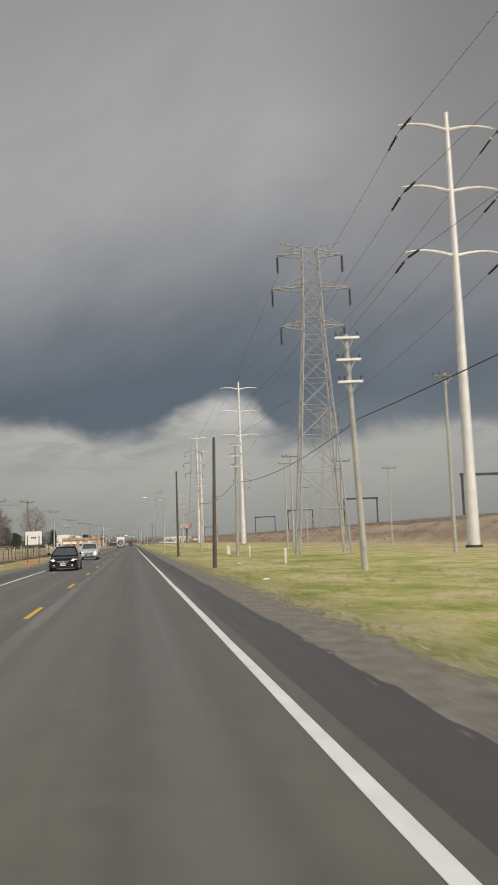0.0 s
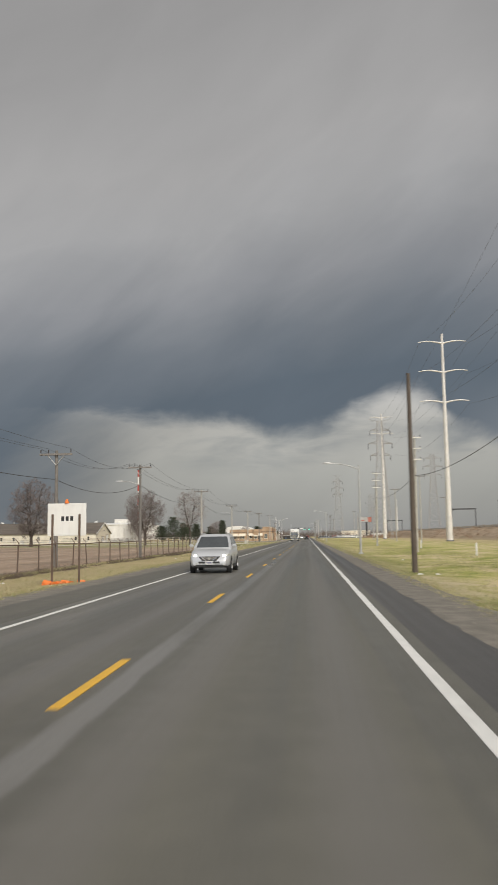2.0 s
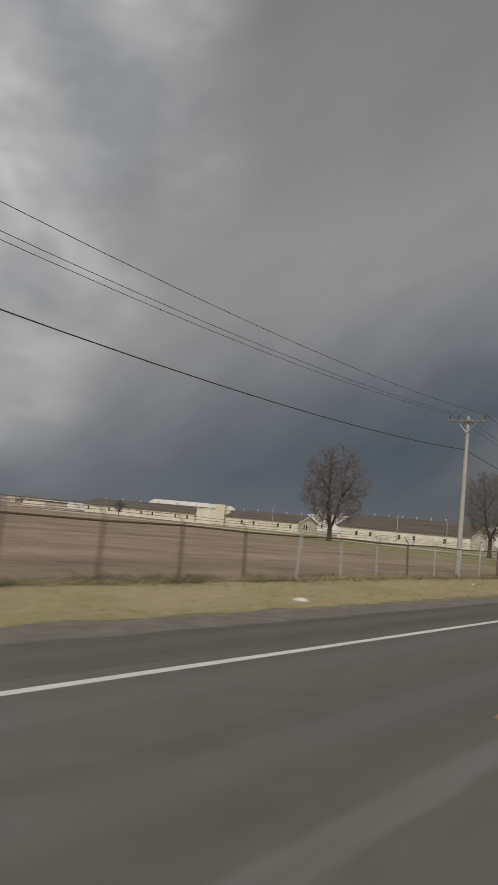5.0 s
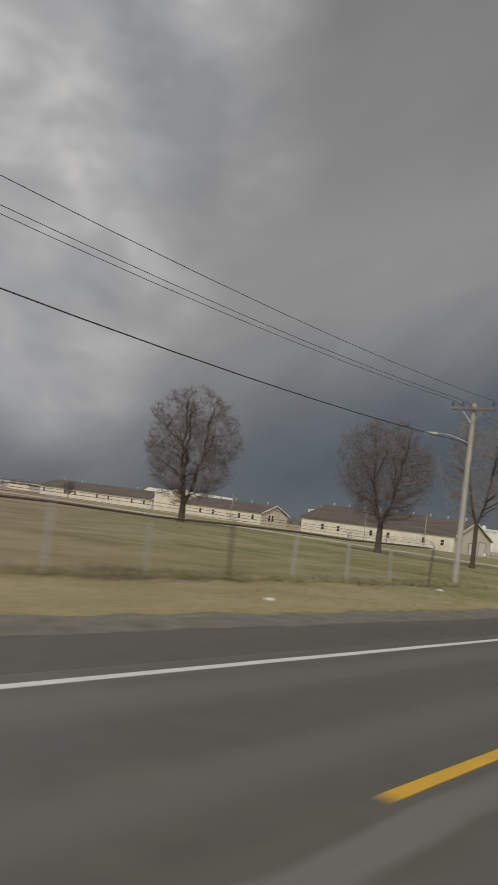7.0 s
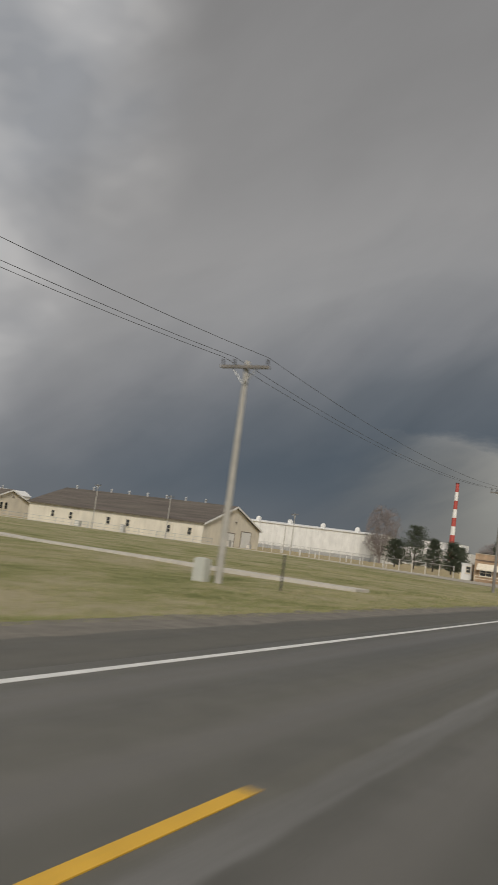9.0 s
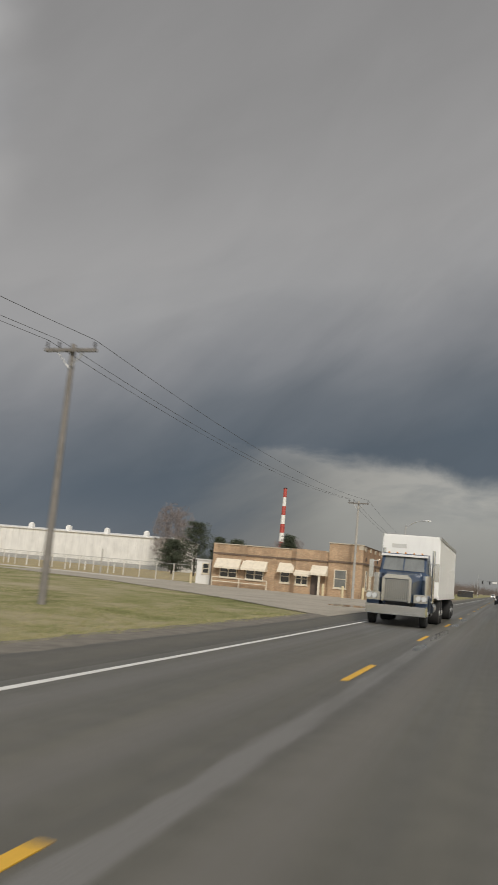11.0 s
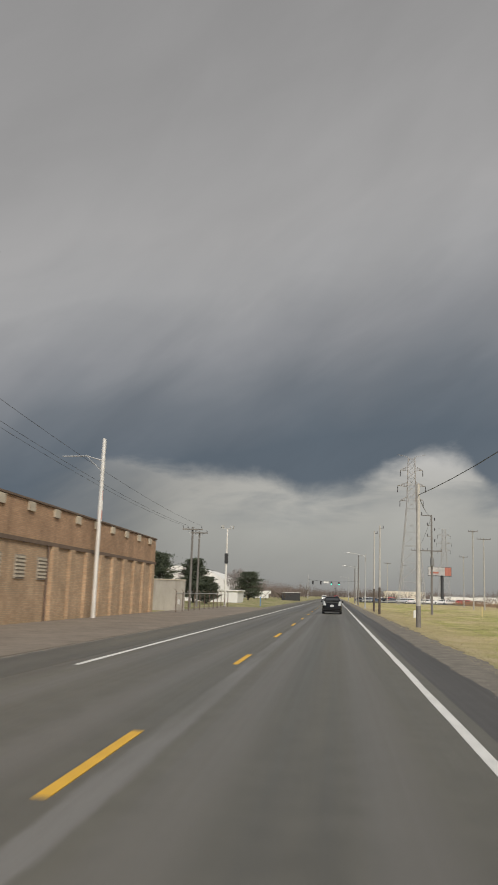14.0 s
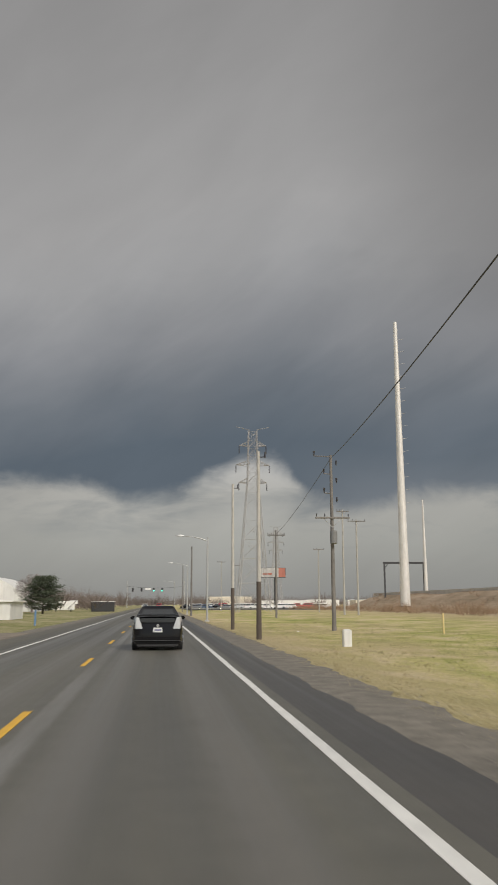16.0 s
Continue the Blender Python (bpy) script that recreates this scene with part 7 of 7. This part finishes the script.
# ---------- far woods, brush and grass ----------
def woods(name, spots, label, material, lo, hi, width, seed, blades=26):
    """Many thin upright twigs and stems in ragged clumps."""
    r = np.random.RandomState(seed)
    vs, fs = [], []
    for x, y, z in spots:
        h = r.uniform(lo, hi)
        for _ in range(blades):
            a, t = r.normal(0, width * 0.35), r.uniform(0.15, 1.0)
            b = r.normal(0, width * 0.35)
            base = np.array((x + a * 0.5, y + b * 0.5, z + h * t * 0.25))
            tip = np.array((x + a * (1 + t), y + b * (1 + t), z + h * (0.55 + 0.45 * r.rand()) * (1 - 0.25 * abs(a) / width)))
            s = np.array((r.uniform(0.05, 0.16) * width * 0.12, 0, 0))
            o = len(vs)
            vs.extend([tuple(base - s), tuple(base + s), tuple(tip)])
            fs.append((o, o + 1, o + 2))
    return tagged(new(name, raw(name, vs, fs, material)), label, "woods", kind="stuff")


wr = random.Random(77)
woods("far_woods", [(wr.uniform(-420, 420), wr.uniform(980, 1350), 0) for _ in range(700)], "grey brown leafless woods along the horizon", BRUSH, 7, 13, 9, 1)
woods("far_woods", [(wr.uniform(-900, -330), wr.uniform(520, 900), 0) for _ in range(600)], "grey brown leafless woods along the horizon", BRUSH, 6, 11, 9, 2)
woods("roadside_brush", [(wr.uniform(-75, -14), wr.uniform(600, 760), 0) for _ in range(90)], "leafless brown thicket beside the far road", plain("brown_thicket", (0.165, 0.132, 0.115), 0.95, grain=0.3, size=0.1, bump=0), 5, 9, 6, 3, 60)
woods("embankment_brush", [(x, wr.uniform(-20, 600), ground_z(x, 100)) for x in [wr.uniform(44.5, 52) for _ in range(420)]], "dry reddish brown brush on the embankment", plain("dry_brush", (0.27, 0.185, 0.12), 0.95, grain=0.3, size=0.2, bump=0), 0.5, 1.5, 1.6, 4, 16)

DEAD_WEED = plain("dead_weed", (0.105, 0.078, 0.06), 0.95, grain=0.35, size=0.8, bump=0)
woods("fence_weeds", [(wr.uniform(-14.2, -12.9), wr.uniform(60, 224), ground_z(-13.4, 150)) for _ in range(1500)], "dark dead weeds at the foot of the wire fence", DEAD_WEED, 0.12, 0.42, 0.9, 9, 14)
woods("dry_brush", [(wr.uniform(36, 46), wr.uniform(480, 640), 0) for _ in range(170)], "dry reddish brown brush at the foot of the embankment", plain("dry_brush", (0.27, 0.185, 0.12), 0.95), 1.0, 2.6, 2.2, 8, 22)
gr_ = np.random.RandomState(6)
vs, fs = [], []
def tufts(n, x0, x1, y0, y1, h):
    xs, ys = gr_.uniform(x0, x1, n), gr_.uniform(y0, y1, n)
    for x, y in zip(xs, ys):
        z = ground_z(x, y) - 0.01
        for _ in range(4):
            a, r0, hh = gr_.uniform(0, 6.28), gr_.uniform(0.006, 0.017), gr_.uniform(0.4, 1.0) * h
            ox, oy = gr_.normal(0, 0.06, 2)
            c, s = math.cos(a) * r0, math.sin(a) * r0
            o = len(vs)
            lean_x, lean_y = gr_.normal(0, 0.06, 2)
            vs.extend([(x + ox - c, y + oy - s, z), (x + ox + c, y + oy + s, z), (x + ox + lean_x, y + oy + lean_y, z + hh)])
            fs.append((o, o + 1, o + 2))


tufts(19000, 3.9, 14, 5, 375, 0.10)
tufts(13000, 3.45, 4.3, 5, 375, 0.09)
tufts(14000, -8.8, -7.9, 50, 326, 0.09)
tufts(14000, -12.8, -8.2, 70, 326, 0.10)
tufts(9000, -13.6, -13.3, 36, 225, 0.2)
tufts(9000, -30, -12.8, 225, 326, 0.08)
tufts(6000, 7.0, 17, 375, 480, 0.09)
tagged(new("grass_tufts", raw("grass_tufts", vs, fs, BLADE)), "straw and green grass tufts on the verges", "grass", kind="stuff")
vs, fs = [], []
tufts(7000, 3.7, 7.6, 375, 480, 0.07)
tufts(4000, 3.45, 4.2, 375, 480, 0.05)
tagged(new("dry_grass_tufts", raw("dry_grass_tufts", vs, fs, plain("dry_grass", (0.46, 0.40, 0.25), 0.9, grain=0.25, size=0.6, bump=0, spec=0.15))), "dry straw-coloured grass tufts on the verge", "grass", kind="stuff")

sv_, sf_ = [], []
for x, y, s in zip(np.where(gr_.rand(7000) < 0.62, gr_.uniform(2.5, 4.1, 7000), gr_.uniform(-8.5, -6.9, 7000)), gr_.uniform(12, 470, 7000), gr_.uniform(0.010, 0.032, 7000)):
    z, o = -0.012, len(sv_)
    j = gr_.uniform(0.6, 1.2, 5) * s
    sv_.extend([(x - j[0], y, z), (x, y - j[1], z), (x + j[2], y, z), (x, y + j[3], z), (x + gr_.normal(0, 0.3) * s, y, z + j[4] * 0.8)])
    sf_.extend([(o, o + 1, o + 4), (o + 1, o + 2, o + 4), (o + 2, o + 3, o + 4), (o + 3, o, o + 4)])
tagged(new("loose_gravel", raw("loose_gravel", sv_, sf_, plain("pale_stone", (0.26, 0.235, 0.205), 0.9, grain=0.4, size=6))), "loose grey stones scattered on the gravel verge", "gravel", kind="stuff")

# litter along the fence
lit_ = random.Random(3)
for i in range(16):
    x, y = (lit_.uniform(-12.8, -9.5), lit_.uniform(80, 250)) if i % 2 else (lit_.uniform(4.2, 9), lit_.uniform(20, 460))
    s = lit_.uniform(0.08, 0.2)
    o = solid("litter", Form().loft([[(s * q * math.cos(a) * lit_.uniform(0.7, 1.2), s * q * math.sin(a) * lit_.uniform(0.7, 1.2), z * s) for a in [k * 1.2566 for k in range(5)]] for q, z in ((1.0, 0.0), (0.8, 0.25), (0.3, 0.4))]), WHITE, "crumpled pale scrap of litter in the grass", "litter", "litter")
    o.location = (x, y, ground_z(x, y) + 0.01)
